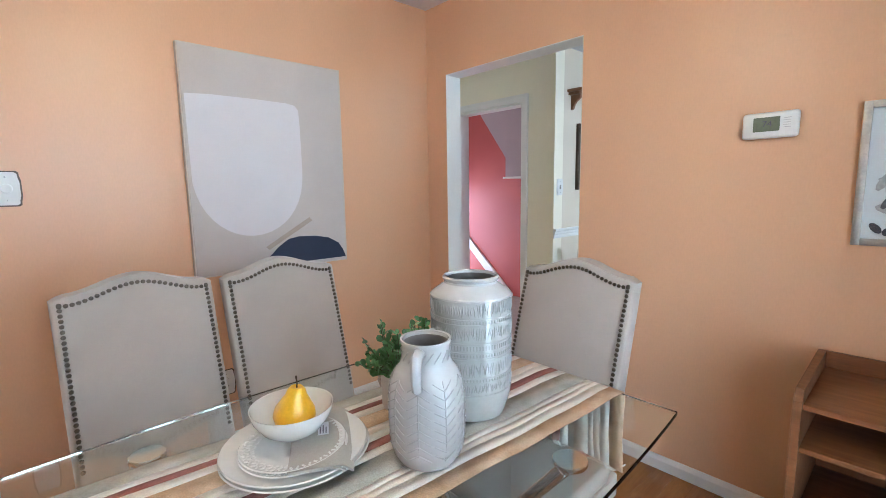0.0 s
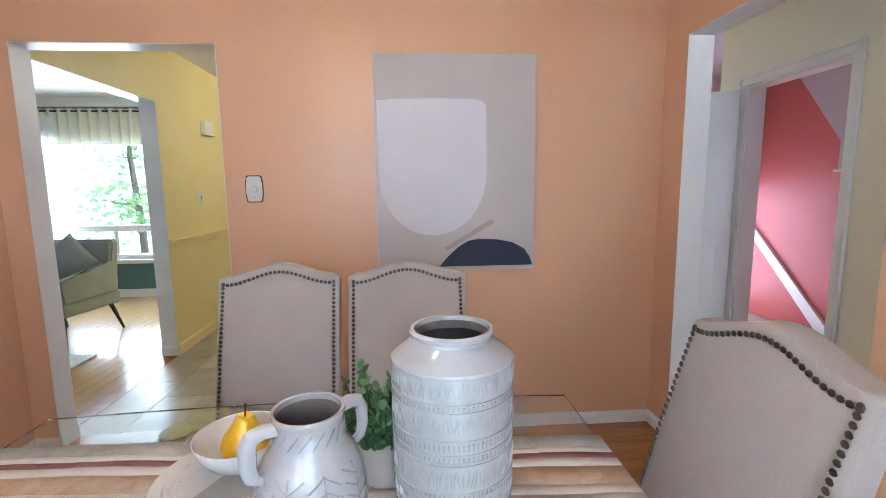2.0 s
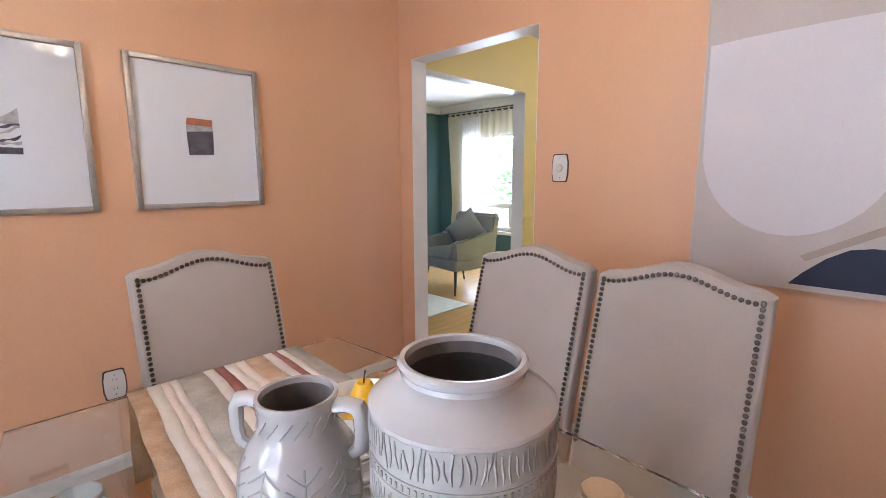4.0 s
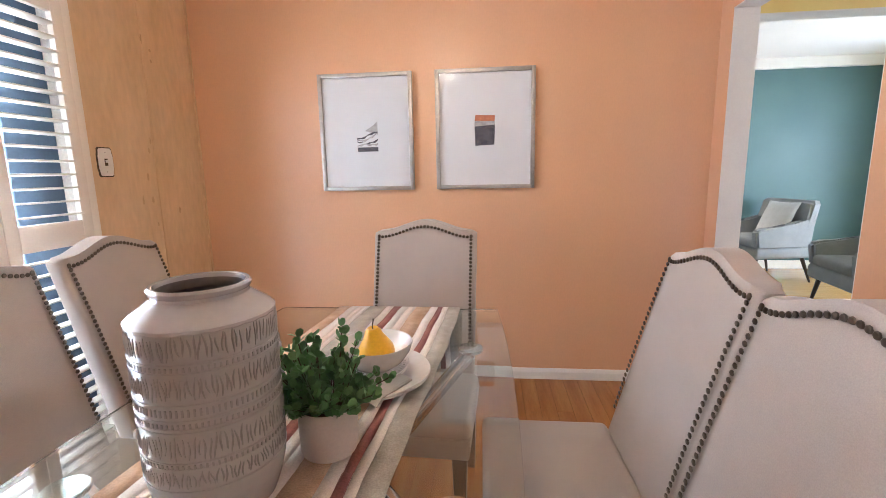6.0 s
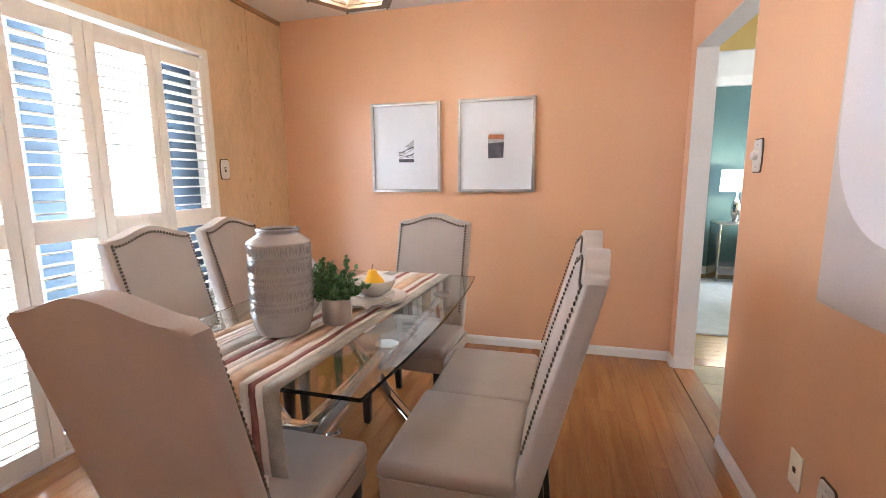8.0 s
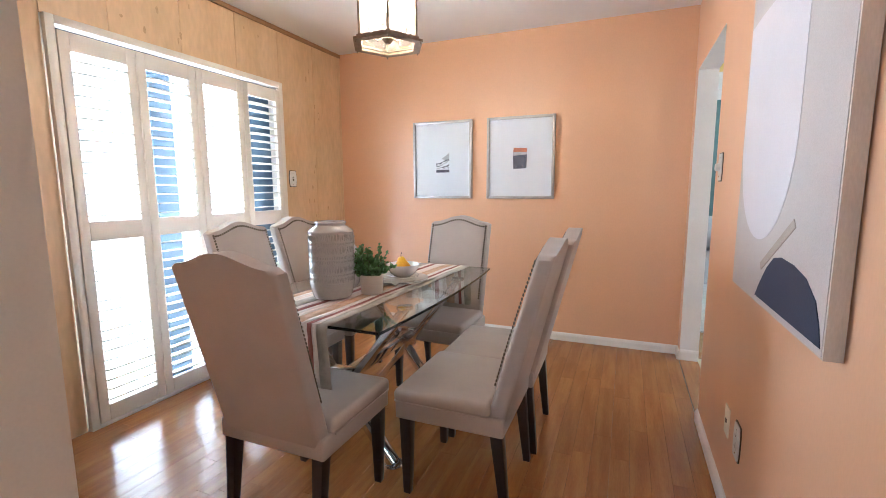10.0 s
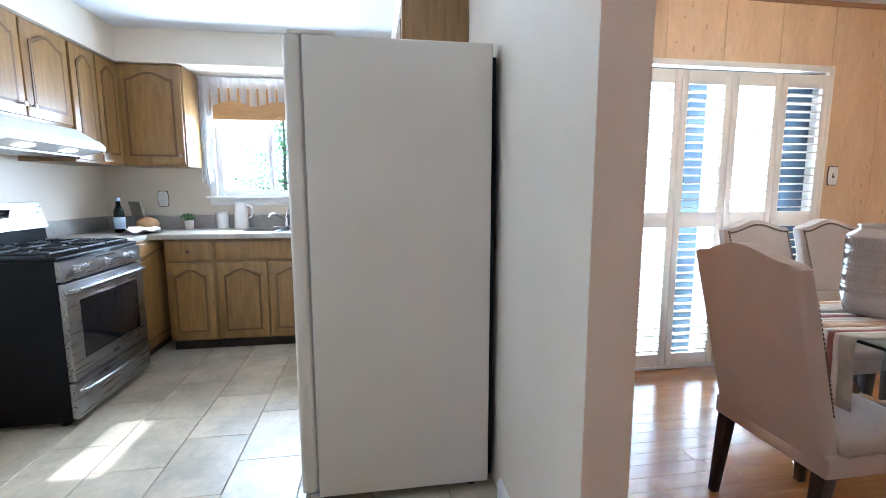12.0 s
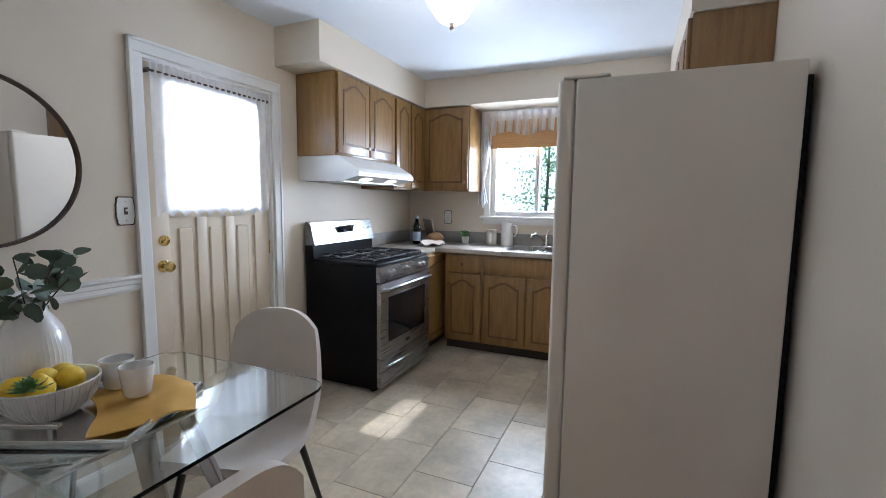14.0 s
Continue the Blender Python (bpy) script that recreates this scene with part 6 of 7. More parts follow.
mi = thing("round_mirror", pose(1.922, KY + 0.002, 1.432), "large round wall mirror in a slim dark frame", "mirror")
part("mirror_glass", Lt([(0, 0.012), (0.309, 0.012), (0.309, 0.008)], 72, m=pose(0, 0, 0, -90)), MIRR, mi, smooth=False)
part("rim", Lt([(0.307, 0.0), (0.307, 0.024), (0.315, 0.026), (0.319, 0.022), (0.319, 0.0)], 72, m=pose(0, 0, 0, -90)), BRONZE, mi)

# ---------------------------------------------------------------- breakfast table
kt = thing("breakfast_table", pose(2.10, -1.80, 0), "glass breakfast table on slanted chrome legs", "table")


def rounded(x0, x1, y0, y1, r, n=6):
    pts = []
    for cx, cy, a0 in ((x1 - r, y1 - r, 0), (x0 + r, y1 - r, 90), (x0 + r, y0 + r, 180), (x1 - r, y0 + r, 270)):
        for i in range(n + 1):
            a = radians(a0 + 90 * i / n)
            pts.append((cx + r * math.cos(a), cy + r * math.sin(a)))
    return pts


part("tabletop", Pp(rounded(-0.44, 0.46, -0.355, 0.355, 0.07), 0.74, 0.75, "z"), GLASS, kt, "clear glass top", smooth=False)
ol = rounded(-0.4406, 0.4606, -0.3556, 0.3556, 0.07)
bm = bmesh.new()
ra = [bm.verts.new((x, y, 0.7415)) for x, y in ol]
rb = [bm.verts.new((x, y, 0.7485)) for x, y in ol]
for i in range(len(ol)):
    j = (i + 1) % len(ol)
    bm.faces.new((ra[i], ra[j], rb[j], rb[i]))
part("glass_edge", bm, EDGE, kt, "dark polished glass edge", smooth=False)
for sx in (-1, 1):
    for sy in (-1, 1):
        a, b = Vector((sx * 0.14, sy * 0.10, 0.738)), Vector((sx * 0.33, sy * 0.26, 0.0))
        part("leg", bx(bmesh.new(), -0.030, 0.030, -0.014, 0.014, 0, (b - a).length, r=0.003, m=Matrix.Translation(a) @ (b - a).to_track_quat("Z", "Y").to_matrix().to_4x4()), NICKEL, kt)
part("top_plate", B(-0.19, 0.19, -0.14, 0.14, 0.728, 0.739, r=0.003), CHROME, kt)


def shell_chair(m, label):
    """Moulded upholstered side chair, front towards local +y."""
    c = thing("side_chair", m, label, "chair", "chairs round the breakfast table")

    def f(u, v):
        # v runs from the front of the seat up the back
        x = (u - 0.5) * 2
        if v < 0.46:
            t = v / 0.46
            y, z, w = 0.21 - 0.34 * t, 0.455 - 0.018 * math.sin(math.pi * t), 0.205 - 0.03 * (1 - t) ** 3
            k = t
        else:
            t = (v - 0.46) / 0.54
            y, z, w = -0.13 - 0.075 * math.sin(min(1, 2 * t) * math.pi / 2) - 0.055 * t, 0.455 + 0.42 * t ** 1.25, 0.205 - 0.020 * t - 0.022 * t ** 4
            z -= 0.075 * abs(x) ** 3 * t ** 2
            k = 1 - 0.35 * t
        y += 0.05 * x * x * k * k
        z += 0.022 * abs(x) ** 3 * min(1, v / 0.46) * (v < 0.75) * (1 - v)
        return Vector((x * w, y, z))

    def skin(u, v):
        e = 0.01
        a = f(min(1, u + e), v) - f(max(0, u - e), v)
        b = f(u, min(1, v + e)) - f(u, max(0, v - e))
        return a.cross(b).normalized()

    nu, nv = 16, 26
    bm = bmesh.new()
    top = [[bm.verts.new(f(i / nu, j / nv)) for j in range(nv + 1)] for i in range(nu + 1)]
    low = [[bm.verts.new(f(i / nu, j / nv) - skin(i / nu, j / nv) * 0.028) for j in range(nv + 1)] for i in range(nu + 1)]
    for g in (top, low):
        for i in range(nu):
            for j in range(nv):
                bm.faces.new((g[i][j], g[i + 1][j], g[i + 1][j + 1], g[i][j + 1]))
    edge = [(i, 0) for i in range(nu)] + [(nu, j) for j in range(nv)] + [(i, nv) for i in range(nu, 0, -1)] + [(0, j) for j in range(nv, 0, -1)]
    for (i, j), (k, m2) in zip(edge, edge[1:] + edge[:1]):
        bm.faces.new((top[i][j], top[k][m2], low[k][m2], low[i][j]))
    part("shell", bm, KCH, c)
    for sx in (-1, 1):
        for sy in (-1, 1):
            part("leg", Tb([(sx * 0.14, sy * 0.12 + 0.02, 0.43), (sx * 0.22, sy * 0.20 + 0.01, 0.0)], [0.014, 0.009], 10), ESPR, c)
        part("leg_rail", Tb([(sx * 0.14, -0.10, 0.424), (sx * 0.14, 0.14, 0.424)], 0.010, 8), ESPR, c)
    return c


kc = shell_chair(pose(1.63, -1.83, 0, 0, 0, -74), "cream upholstered shell chair at the glass breakfast table")
copy_thing(kc, pose(2.27, -1.40, 0, 0, 0, 176))
copy_thing(kc, pose(2.17, -2.36, 0, 0, 0, 5))
# tray with things on the breakfast table
ty = thing("serving_tray", pose(2.096, -1.892, 0.751, 0, 0, 24), "silver metal serving tray with square handles", "tray")
part("tray_base", B(-0.155, 0.155, -0.215, 0.215, 0, 0.005, r=0.002), NICKEL, ty)
for b in ((-0.165, -0.155, -0.225, 0.225), (0.155, 0.165, -0.225, 0.225), (-0.155, 0.155, -0.225, -0.215), (-0.155, 0.155, 0.215, 0.225)):
    part("tray_side", B(*b, 0, 0.020, r=0.002), NICKEL, ty)
for sx in (-1, 1):
    part("tray_handle", B(sx * 0.160 - 0.006, sx * 0.160 + 0.006, -0.085, 0.085, 0.046, 0.058, r=0.002), NICKEL, ty)
    for y in (-0.065, 0.065):
        part("handle_post", B(sx * 0.160 - 0.005, sx * 0.160 + 0.005, y - 0.006, y + 0.006, 0.020, 0.046), NICKEL, ty)
kb = thing("fruit_bowl", pose(2.135, -1.945, 0.7585) @ Matrix.Diagonal((1.08, 1.08, 1.0, 1)), "white ribbed bowl of lemons with a succulent", "bowl")
part("bowl_body", Lt([(0, 0), (0.05, 0), (0.056, 0.004), (0.085, 0.04), (0.100, 0.088), (0.0985, 0.091), (0.095, 0.089), (0.08, 0.042), (0.05, 0.012), (0, 0.010)], 48), CERAMW, kb)
bm = bmesh.new()
for i in range(40):
    a = 2 * math.pi * i / 40
    tube(bm, [(rr * math.cos(a), rr * math.sin(a), zz) for rr, zz in ((0.060, 0.010), (0.0855, 0.040), (0.0945, 0.065), (0.0998, 0.086))], 0.0016, 4)
part("ribs", bm, CERAMW, kb)
for i, (x, y, z) in enumerate(((0.03, 0.03, 0.082), (-0.045, 0.01, 0.080), (-0.01, -0.035, 0.080), (-0.055, -0.045, 0.076), (0.05, -0.03, 0.078))):
    lm = thing("lemon", pose(2.135 + x, -1.945 + y, 0.7585 + z, 20 * i, 35 * i, 50 * i), "yellow lemon in the white bowl", "lemon", "lemons in the bowl")
    bm = bmesh.new()
    ball(bm, (0, 0, 0), 0.030, 18, (1, 1, 1.12))
    for v in bm.verts:
        if abs(v.co.z) > 0.028:
            v.co.z *= 1.14
    part("fruit", bm, LEMON, lm)
su = thing("succulent", pose(2.185, -1.91, 0.850), "dark green succulent rosette on the lemons", "plant")
bmL = bmesh.new()
rng = random.Random(5)
for ring in range(4):
    for i in range(10):
        a, e = 6.283 * i / 10 + ring * 0.3, 0.15 + 0.38 * ring
        d = Vector((math.cos(a) * math.cos(e), math.sin(a) * math.cos(e), math.sin(e)))
        side = Vector((-math.sin(a), math.cos(a), 0))
        ln = 0.048 - 0.007 * ring
        v = [bmL.verts.new(p) for p in (d * 0.004, d * ln * 0.55 + side * 0.009, d * ln, d * ln * 0.55 - side * 0.009)]
        t = bmL.verts.new(d * ln * 0.5 + Vector((0, 0, -0.006)))
        for q in ((v[0], v[1], v[2]), (v[0], v[2], v[3]), (v[0], t, v[1]), (v[1], t, v[2]), (v[2], t, v[3]), (v[3], t, v[0])):
            bmL.faces.new(q)
part("rosette", bmL, LEAF, su)
for x, y, rz in ((2.000, -1.815, 215), (1.990, -1.915, 200)):
    mg = thing("mug", pose(x, y, 0.780, 0, 0, rz), "white ceramic mug on the mustard napkin", "mug", "mugs on the tray")
    part("cup", Lt([(0, 0), (0.028, 0), (0.033, 0.006), (0.041, 0.078), (0.040, 0.081), (0.038, 0.080), (0.031, 0.012), (0, 0.009)], 36), CERAMW, mg)
    part("handle", Tb([(0.038, 0, 0.066), (0.056, 0, 0.064), (0.061, 0, 0.045), (0.052, 0, 0.026), (0.035, 0, 0.022)], 0.005, 8), CERAMW, mg)
yn = thing("mustard_napkin", pose(2.018, -1.772, 0.770, 0, 0, 66), "mustard yellow linen napkin draped over the tray", "napkin")
part("cloth", Sh(lambda u, v: (-0.16 + 0.29 * u, -0.11 + 0.22 * v + 0.02 * math.sin(4 * u), 0.0035 + 0.004 * math.sin(9 * u + 4 * v) + 0.010 * math.sin(math.pi * min(1, max(0, v - 0.55) / 0.4)) - 0.004 * (v > 0.98)), 30, 24, 0.0035), NAPK, yn)
wv = thing("ribbed_vase", pose(2.10, -2.085, 0.751), "white fluted ceramic vase with eucalyptus stems", "vase")
RBV = [(0, 0), (0.060, 0), (0.070, 0.006), (0.080, 0.06), (0.080, 0.14), (0.066, 0.20), (0.040, 0.245), (0.036, 0.262), (0.040, 0.275), (0.036, 0.276), (0.032, 0.262), (0.036, 0.24), (0.06, 0.19), (0.07, 0.1), (0, 0.02)]
bm = Lt(RBV, 88)
for v in bm.verts:
    a = math.atan2(v.co.y, v.co.x)
    k = 1 + 0.012 * math.cos(44 * a)
    if v.co.z < 0.235:
        v.co.x *= k
        v.co.y *= k
part("body", bm, CERAMW, wv)
bmL, bmS = bmesh.new(), bmesh.new()
rng = random.Random(11)
for i in range(7):
    az, tilt, ln = 6.283 * i / 7 + rng.uniform(-.3, .3), rng.uniform(0.3, 0.95), rng.uniform(0.16, 0.24)
    d = Vector((math.sin(tilt) * math.cos(az), math.sin(tilt) * math.sin(az), math.cos(tilt)))
    pts = [Vector((0, 0, 0.20)) + d * ln * t + Vector((0, 0, -0.04 * t * t + 0.05 * t)) for t in (0, 0.25, 0.5, 0.75, 1)]
    tube(bmS, pts, 0.0017, 5)
    for k in range(1, 5):
        for s in range(2):
            e = (d * 0.4 + Vector((rng.uniform(-1, 1), rng.uniform(-1, 1), rng.uniform(-0.6, 0.6)))).normalized()
            round_leaf(bmL, pts[k], e, rng.uniform(0.045, 0.065), rng, 10)
tagged(part("stems", bmS, STEM, wv), kind="stuff")
tagged(part("leaves", bmL, LEAFG, wv, "grey-green eucalyptus leaves"), kind="stuff")

# stub wall of the kitchen: switch, picture, bracket shelf (this wall faces -x)
f4 = framed(pose(EX - 0.001, -1.36, 1.27, 0, 0, -90), 0.40, 0.54, "dark-framed pale picture on the kitchen stub wall", 0.03, False, BRONZE)
part("print_wash", B(0.10, 0.30, -0.0135, -0.012, 0.15, 0.38), INKG, f4, smooth=False)
wall_plate("toggle", pose(EX, -1.13, 1.295, 0, 0, -90), "white light switch on the kitchen stub wall", PLATE)
bs = thing("bracket_shelf", pose(EX, -1.21, 1.92), "small walnut bracket shelf high on the wall", "shelf")
part("board", B(-0.13, 0, -0.60, 0, 0.12, 0.142, r=0.004), WOODSH, bs)
part("cornice", B(-0.10, 0, -0.58, -0.02, 0.10, 0.12, r=0.004), WOODSH, bs)
for y in (-0.085, -0.555):
    part("bracket", Pp([(0, 0.10), (-0.085, 0.10), (-0.08, 0.075), (-0.05, 0.055), (-0.03, 0.03), (-0.018, -0.005), (0, -0.01)], y, y + 0.025), WOODSH, bs, smooth=False)

# ---------------------------------------------------------------- foyer
cm = thing("door_chime", pose(5.05, 3.2, 1.84), "small cream door chime box on the yellow wall", "door chime")
part("box", B(-0.08, 0.08, -0.045, 0, 0, 0.115, r=0.005), CREAM, cm)
part("base", B(-0.09, 0.09, -0.055, 0, -0.012, 0.0, r=0.003), CREAM, cm)
wall_plate("toggle", pose(4.85, 3.2, 1.26, 0, 0, 0), "cream light switch on the yellow wall", CREAM)
fl = thing("foyer_lamp", pose(5.2, 1.9, 0), "round lit ceiling lamp in the foyer", "ceiling lamp")
part("dome", Lt([(0.15, 2.441), (0.145, 2.39), (0.10, 2.35), (0, 2.335)], 36), DOME, fl)
part("dome_rim", Lt([(0.13, 2.44), (0.16, 2.44), (0.16, 2.425), (0.145, 2.42)], 36), BRASS, fl)


# ---------------------------------------------------------------- living room
def armchair(m, label):
    """Mid-century upholstered armchair, front towards local -y."""
    c = thing("armchair", m, label, "armchair", "living room armchairs")
    bm = bmesh.new()
    bx(bm, -0.33, 0.33, -0.34, 0.30, 0.27, 0.40, r=0.035, seg=3)
    part("seat_base", bm, GREYF, c)
    part("seat_cushion", B(-0.255, 0.255, -0.35, 0.20, 0.395, 0.485, r=0.035, seg=4), GREYF, c)
    bm = bmesh.new()
    out = [(-0.30, 0.36), (-0.335, 0.60), (-0.345, 0.84), (-0.315, 0.875), (0.315, 0.875), (0.345, 0.84), (0.335, 0.60), (0.30, 0.36)]
    plate_poly(bm, out, 0.16, 0.27)
    bmesh.ops.bevel(bm, geom=[e for e in bm.edges if abs(e.verts[0].co.y - e.verts[1].co.y) < 1e-6], offset=0.03, segments=3, affect="EDGES")
    for v in bm.verts:
        v.co.y += 0.24 * (v.co.z - 0.36) - 0.06 * (v.co.x / 0.34) ** 2
    part("backrest", bm, GREYF, c)
    for s in (-1, 1):
        bm = bmesh.new()
        plate_poly(bm, [(-0.33, 0.38), (-0.355, 0.575), (-0.30, 0.60), (0.02, 0.615), (0.20, 0.66), (0.30, 0.72), (0.27, 0.38)], s * 0.29 - 0.045, s * 0.29 + 0.045, "x")
        bmesh.ops.bevel(bm, geom=list(bm.edges), offset=0.02, segments=2, affect="EDGES")
        part("arm", bm, GREYF, c)
        for y, dy in ((-0.27, -0.04), (0.24, 0.09)):
            part("leg", Tb([(s * 0.25, y, 0.28), (s * 0.29, y + dy, 0.0)], [0.021, 0.011], 12), ESPR, c)
    return c


def cushion(m, label, material):
    q = thing("throw_pillow", m, label, "pillow")
    part("pillow_body", Sh(lambda u, v: ((u - 0.5) * 0.42, (v - 0.5) * 0.42, 0.0), 12, 12), material, q)
    me = q.children[0].data
    bm = bmesh.new()
    for side in (-1, 1):
        sheet(bm, lambda u, v: ((u - 0.5) * 0.42 * (1 - 0.06 * math.sin(math.pi * v)), (v - 0.5) * 0.42 * (1 - 0.06 * math.sin(math.pi * u)), side * 0.075 * max(0, math.sin(math.pi * u) * math.sin(math.pi * v)) ** 0.55), 14, 14)
    bmesh.ops.remove_doubles(bm, verts=bm.verts, dist=0.0005)
    bmesh.ops.recalc_face_normals(bm, faces=bm.faces)
    bm.to_mesh(me)
    bm.free()
    me.shade_smooth()
    return q


# the chair by the window opening and its mate, facing into the room
a1 = armchair(pose(4.80, 4.46, 0.0, 0, 0, -97), "grey upholstered mid-century armchair with dark tapered legs")
cushion(pose(4.90, 4.45, 0.665, 66, 45, -97), "grey square throw pillow on the armchair", GREYF)
a2 = copy_thing(a1, pose(4.76, 5.93, 0.0, 0, 0, -80))
cushion(pose(4.86, 5.91, 0.665, 66, 0, -80), "pale grey throw pillow on the armchair", SOFA)
rgm = thing("area_rug", pose(0, 0, 0.001), "pale blue-white pile rug on the oak floor", "rug")
part("rug_body", B(2.05, 4.30, 3.86, 6.05, 0, 0.016, r=0.006), RUG, rgm)
so = thing("sofa", pose(2.6, 5.95, 0), "silver-grey tufted sofa with pillows by the teal wall", "sofa")
part("seat_base", B(-1.0, 1.0, -0.42, 0.40, 0.10, 0.42, r=0.04, seg=3), SOFA, so)
part("backrest", B(-1.0, 1.0, 0.18, 0.40, 0.42, 0.86, r=0.06, seg=3), SOFA, so)
for s in (-1, 1):
    part("arm", B(s * 1.0 - 0.09, s * 1.0 + 0.09, -0.43, 0.40, 0.10, 0.62, r=0.05, seg=3), SOFA, so)
    for y in (-0.36, 0.32):
        part("leg", Lt([(0, 0), (0.02, 0), (0.03, 0.10), (0, 0.10)], 14, (s * 0.95, y, 0)), ESPR, so)
stb = thing("side_table", pose(4.14, 6.08, 0), "small mirrored side table with a shelf beside the sofa", "side table")
for x in (-0.2, 0.2):
    part("side", B(x - 0.008, x + 0.008, -0.2, 0.2, 0, 0.69, r=0.003), NICKEL, stb)
part("top", B(-0.21, 0.21, -0.21, 0.21, 0.691, 0.706, r=0.003), STEEL, stb)
part("shelf", B(-0.19, 0.19, -0.19, 0.19, 0.18, 0.195), STEEL, stb)
tl = thing("table_lamp", pose(4.14, 6.08, 0.7065), "glass-based table lamp with a lit white drum shade", "lamp")
part("base", Lt([(0, 0), (0.07, 0), (0.07, 0.015), (0.03, 0.03), (0.050, 0.10), (0.058, 0.18), (0.036, 0.26), (0.012, 0.30), (0.012, 0.40), (0, 0.40)], 30), CHROME, tl)
part("shade", Lt([(0.185, 0.365), (0.178, 0.62)], 48), SHADE, tl, "lit white fabric shade")
cdp = thing("power_cord", pose(0, LY - 0.018, 0), "pale power cord trailing along the teal wall", "cord")
part("cord", Tb([(4.36, -0.01, 0.60), (4.5, -0.02, 0.44), (4.68, -0.02, 0.34), (4.9, -0.01, 0.26)], 0.004, 6), PAPER, cdp)
f5 = framed(pose(2.0, LY - 0.001, 1.12), 1.20, 0.80, "large framed abstract painting above the sofa", 0.03, False, SILV)
for k, (a, b, c, d, m) in enumerate(((0.1, 0.6, 0.1, 0.35, INKG), (0.5, 1.1, 0.2, 0.5, INK), (0.2, 0.9, 0.5, 0.65, RUST))):
    part("print_block", B(a, b, -0.013 - 0.0004 * k, -0.012, c, d), m, f5, smooth=False)
lw = thing("window_2", pose(LX, 0, 0), "wide white living room window with a lower vent row", "window")
tagged(lw, kind="structure")
zm = 0.87
for nm, b in (("window_frame", (0.02, 0.09, LW0, LW0 + 0.06, LWZ0, LWZ1)), ("window_frame", (0.02, 0.09, LW1 - 0.06, LW1, LWZ0, LWZ1)), ("window_frame", (0.02, 0.09, LW0 + 0.06, LW1 - 0.06, LWZ0, LWZ0 + 0.06)),
              ("window_frame", (0.02, 0.09, LW0 + 0.06, LW1 - 0.06, LWZ1 - 0.06, LWZ1)), ("transom", (0.02, 0.09, LW0 + 0.06, LW1 - 0.06, zm - 0.04, zm + 0.04)),
              ("mullion", (0.03, 0.08, 4.15, 4.20, LWZ0 + 0.06, zm - 0.04)), ("mullion", (0.03, 0.08, 4.95, 5.00, LWZ0 + 0.06, zm - 0.04)), ("window_sill", (-0.05, 0.02, LW0 - 0.06, LW1 + 0.06, LWZ0 - 0.05, LWZ0))):
    part(nm, B(*b, r=0.004), TRIM, lw)
g = part("pane", Q(0.05, 0.055, LW0 + 0.06, LW1 - 0.06, LWZ0 + 0.06, LWZ1 - 0.06), PANE, lw, smooth=False)
g.visible_shadow = False
lv = thing("living_valance", pose(LX - 0.10, 3.40, 0, 0, 0, 90), "cream gathered valance with long side drapes", "curtain")
part("rod", Tb([(0, 0, 2.27), (2.75, 0, 2.27)], 0.012, 8), BRONZE, lv)
part("valance", Sh(lambda u, v: (2.75 * u, 0.035 * math.sin(u * 150) * (1.1 - 0.6 * v), 1.90 + 0.40 * v - 0.03 * math.sin(u * 30) * (v < 0.3)), 300, 10), DRAPE, lv)
part("drape", Sh(lambda u, v: (2.36 + 0.38 * u * (0.6 + 0.4 * abs(v - 0.4)), 0.03 + 0.035 * math.sin(u * 40), 0.05 + 2.15 * v), 80, 8), DRAPE, lv)
part("sheer", Sh(lambda u, v: (2.02 + 0.42 * u, 0.06 + 0.02 * math.sin(u * 50), 0.60 + 1.6 * v), 60, 4), LACE, lv)


# ---------------------------------------------------------------- outside
def tree(x, y, h, seed, spread=1.6):
    rng = random.Random(seed)
    t = thing("tree", pose(x, y, -0.30), "leafy garden tree seen through the window", "tree", "garden trees")
    part("trunk", Tb([(0, 0, 0), (0.05, 0.03, h * 0.3), (-0.03, 0.06, h * 0.6), (0.05, 0, h)], [0.06, 0.05, 0.035, 0.012], 10), BARK, t)
    bl, bw = bmesh.new(), bmesh.new()
    for i in range(16):
        z0 = h * rng.uniform(0.2, 0.9)
        a = rng.uniform(0, 6.28)
        ln = spread * rng.uniform(0.5, 1.0) * (1.1 - z0 / h * 0.5)
        d = Vector((math.cos(a), math.sin(a), rng.uniform(0.1, 0.6)))
        pts = [Vector((0, 0, z0)) + d * ln * k for k in (0, 0.4, 0.8, 1)]
        tube(bw, pts, [0.018, 0.012, 0.007, 0.004], 6)
        for k in range(60):
            p = Vector((0, 0, z0)) + d * ln * rng.uniform(0.25, 1.1) + Vector((rng.gauss(0, 0.22), rng.gauss(0, 0.22), rng.gauss(0, 0.2)))
            e = Vector((rng.uniform(-1, 1), rng.uniform(-1, 1), rng.uniform(-1, 1)))
            s = e.orthogonal().normalized() * 0.05
            e = e.normalized() * 0.10
            bl.faces.new([bl.verts.new(q) for q in (p, p + e * 0.5 + s, p + e, p + e * 0.5 - s)])
    part("limbs", bw, BARK, t)
    part("crown", bl, TLEAF, t)


# glowing sheets added outside the openings, standing in for bright daylight outdoors
walls("backdrop", OUTGLOW, (-16.1, -16, -16, -0.2, -0.3, 8.5))
walls("backdrop_patio", OUTGLOW, (-0.92, -0.90, -0.115, 5.2, -0.299, 2.6))
walls("backdrop_street", OUTGLOW, (8.5, 8.52, -1.0, 14.0, -0.299, 6.0))
tree(-11.0, -3.15, 5.0, 1, 1.3)
tree(-11.5, -0.8, 6.0, 2)
tree(7.7, 5.35, 3.6, 4, 0.8)

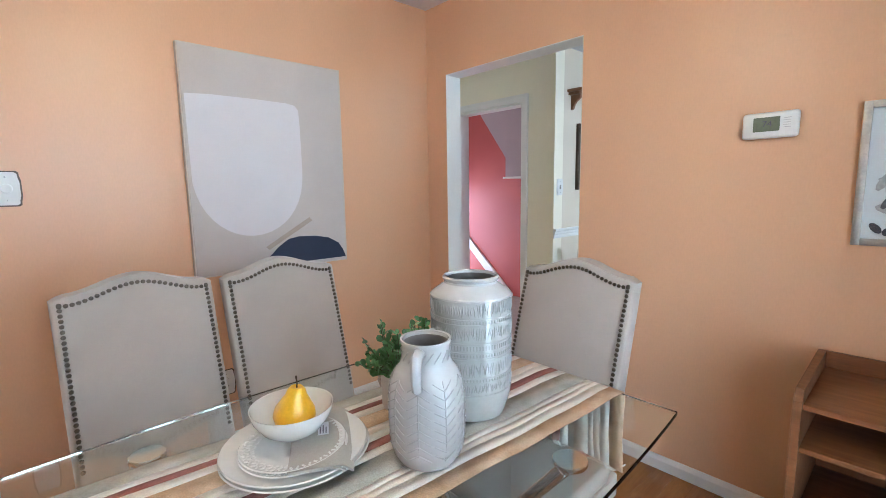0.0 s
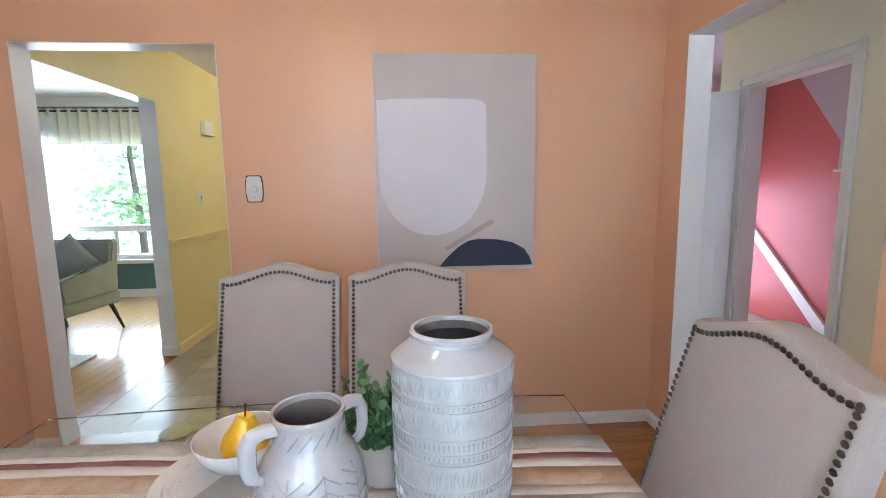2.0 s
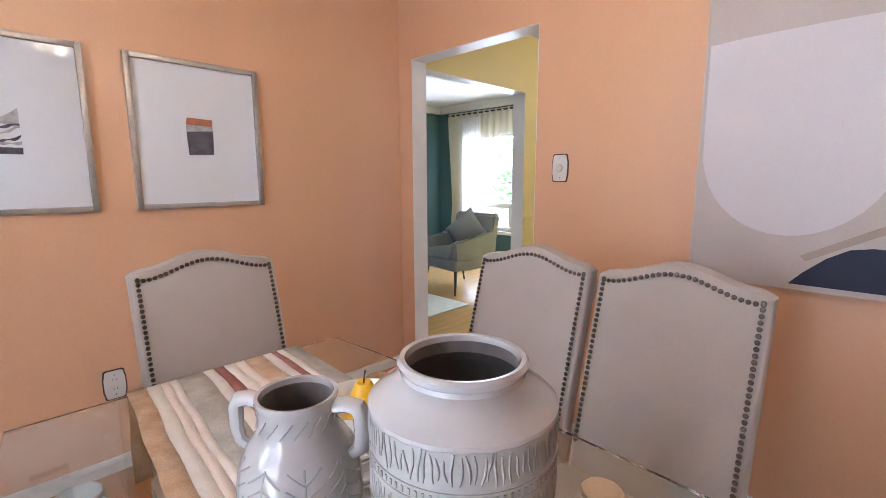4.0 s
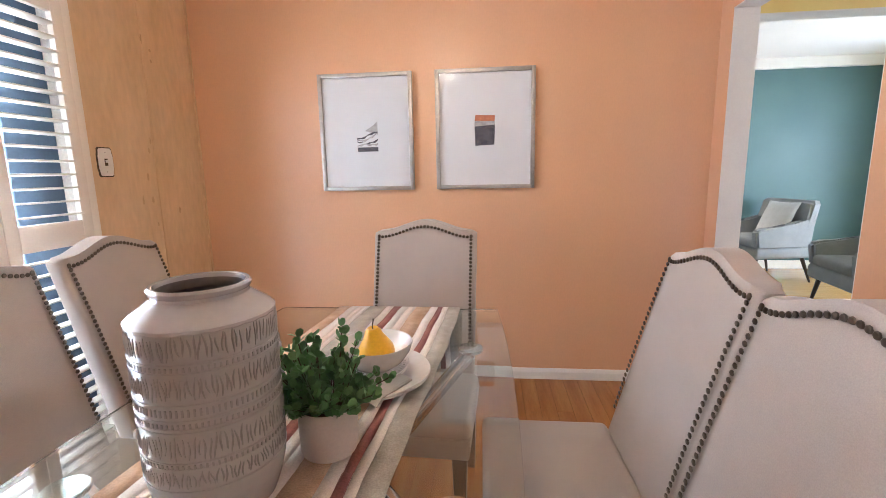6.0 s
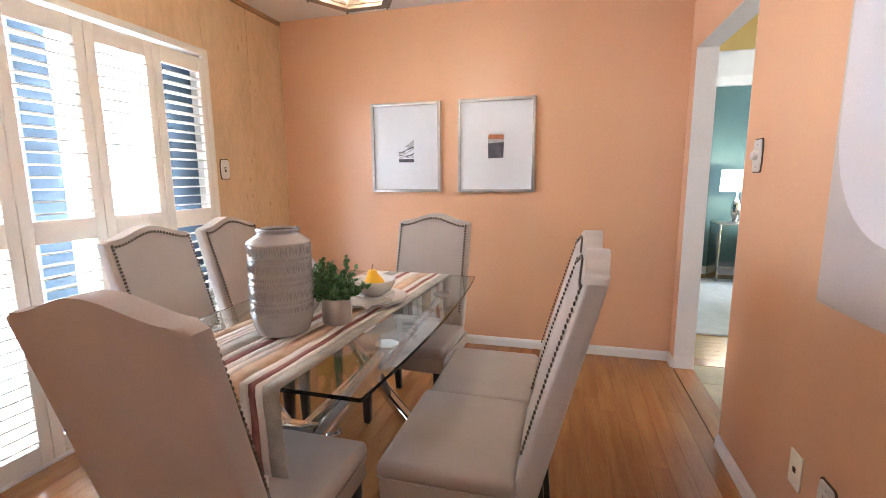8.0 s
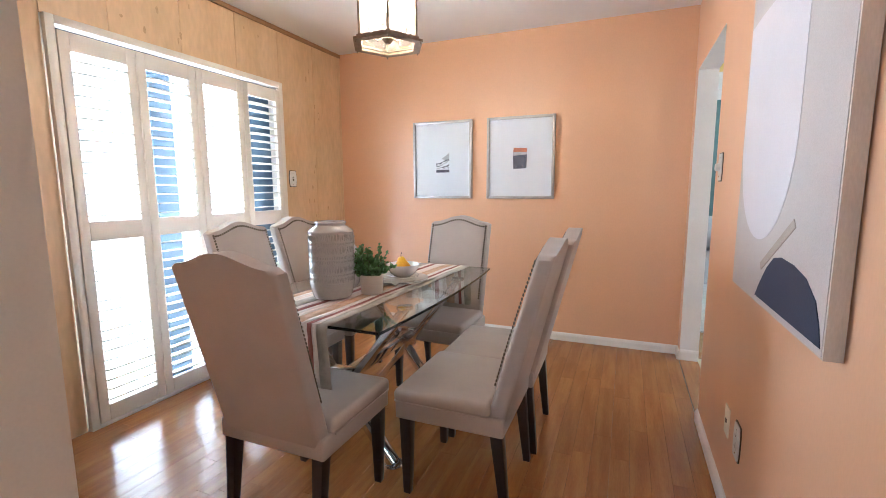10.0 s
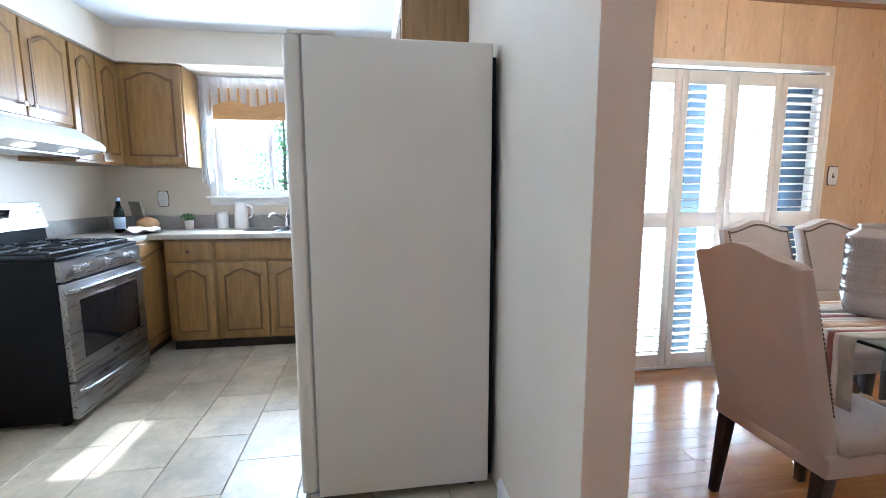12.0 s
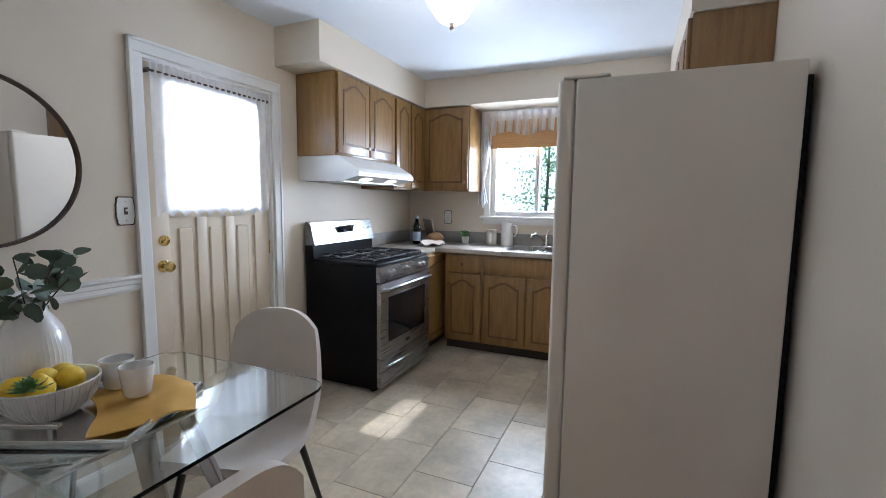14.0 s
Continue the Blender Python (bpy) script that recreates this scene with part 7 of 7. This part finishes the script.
# ---------------------------------------------------------------- floors, piece by piece
FLOOR = bpy.data.objects["floor"]


def slab(x0, x1, y0, y1, z0, z1, b):
    """A floor piece with a bevelled top edge."""
    v = [(x0, y0, z0), (x1, y0, z0), (x1, y1, z0), (x0, y1, z0), (x0, y0, z1 - b), (x1, y0, z1 - b), (x1, y1, z1 - b), (x0, y1, z1 - b),
         (x0 + b, y0 + b, z1), (x1 - b, y0 + b, z1), (x1 - b, y1 - b, z1), (x0 + b, y1 - b, z1)]
    f = [(0, 1, 5, 4), (1, 2, 6, 5), (2, 3, 7, 6), (3, 0, 4, 7), (4, 5, 9, 8), (5, 6, 10, 9), (6, 7, 11, 10), (7, 4, 8, 11), (8, 9, 10, 11)]
    return v, f


def piece(name, geo, material, at=None):
    me = bpy.data.meshes.new(name)
    me.from_pydata(geo[0], [], geo[1])
    me.materials.append(material)
    ob = new(name, me)
    ob.parent = FLOOR
    if at:
        ob.location = at
    return ob


rng = random.Random(21)
pwid = 0.0826
nrow = int(round((W - 0.004) / pwid))
for i in range(nrow):
    y = 0.0
    x0 = 0.002 + i * (W - 0.004) / nrow
    x1 = 0.002 + (i + 1) * (W - 0.004) / nrow
    while y < L - 0.01:
        ln = rng.uniform(0.55, 1.35)
        if y == 0:
            ln *= rng.uniform(0.4, 1)
        y1 = min(L, y + ln)
        if L - y1 < 0.25:
            y1 = L
        piece("floor_plank", slab(0.0003, x1 - x0 - 0.0003, 0.0003, y1 - y - 0.0003, -0.011, 0.0, 0.0006), OAKF, (x0, y, 0))
        y = y1
# thresholds and the living room boards
walls("trim_threshold_kitchen", OAKF, (OB0 + 0.005, OB1 - 0.005, -0.123, -0.002, -0.011, 0.004))
walls("trim_threshold_foyer", OAKF, (W + 0.002, 3.018, OA0 + 0.005, OA1 - 0.005, -0.011, 0.004))
verts, faces = [], []
for i in range(38):
    y0 = 3.325 + i * 0.0895
    x = -0.1
    while x < LX:
        x1 = min(LX, x + rng.uniform(0.6, 1.4))
        v, f = slab(x + 0.0004, x1 - 0.0004, y0 + 0.0004, y0 + 0.0891, -0.011, 0.0, 0.0007)
        k = len(verts)
        verts += v
        faces += [tuple(q + k for q in g) for g in f]
        x = x1
tagged(piece("living_floor_boards", (verts, faces), LIVF), kind="stuff")
walls("trim_threshold_living", OAKF, (3.03, 4.23, 3.20, 3.325, -0.011, 0.002))


def tile_field(x0, x1, y0, y1, w, d, as_parts):
    verts, faces = [], []
    j = 0
    y = y0
    while y < y1 - 0.02:
        x = x0 - (w / 2 if j % 2 else 0)
        while x < x1 - 0.02:
            a, b, c, e = max(x, x0), min(x + w, x1), y, min(y + d, y1)
            if b - a > 0.03:
                g = slab(0.0014, b - a - 0.0014, 0.0014, e - c - 0.0014, -0.011, 0.0, 0.0015)
                if as_parts:
                    piece("floor_tile", g, TILE, (a, c, 0))
                else:
                    k = len(verts)
                    verts += [(p + a, q + c, r) for p, q, r in g[0]]
                    faces += [tuple(q + k for q in f) for f in g[1]]
            x += w
        y += d
        j += 1
    if verts:
        tagged(piece("foyer_tiles", (verts, faces), TILEJ), kind="stuff")


TILEJ = mat("foyer_floor_tile", (0.44, 0.38, 0.25), (0.34, 0.29, 0.19), 0.35, scale=4.5, fine=30, grain=0.12, bump=0.25, per=0.13, island=True)
tile_field(KX, EX, KY, -0.125, 0.457, 0.305, True)
tile_field(EX, 3.02, -1.05, -0.125, 0.457, 0.305, True)
tile_field(3.02, 7.0, -1.05, 3.2, 0.457, 0.305, False)
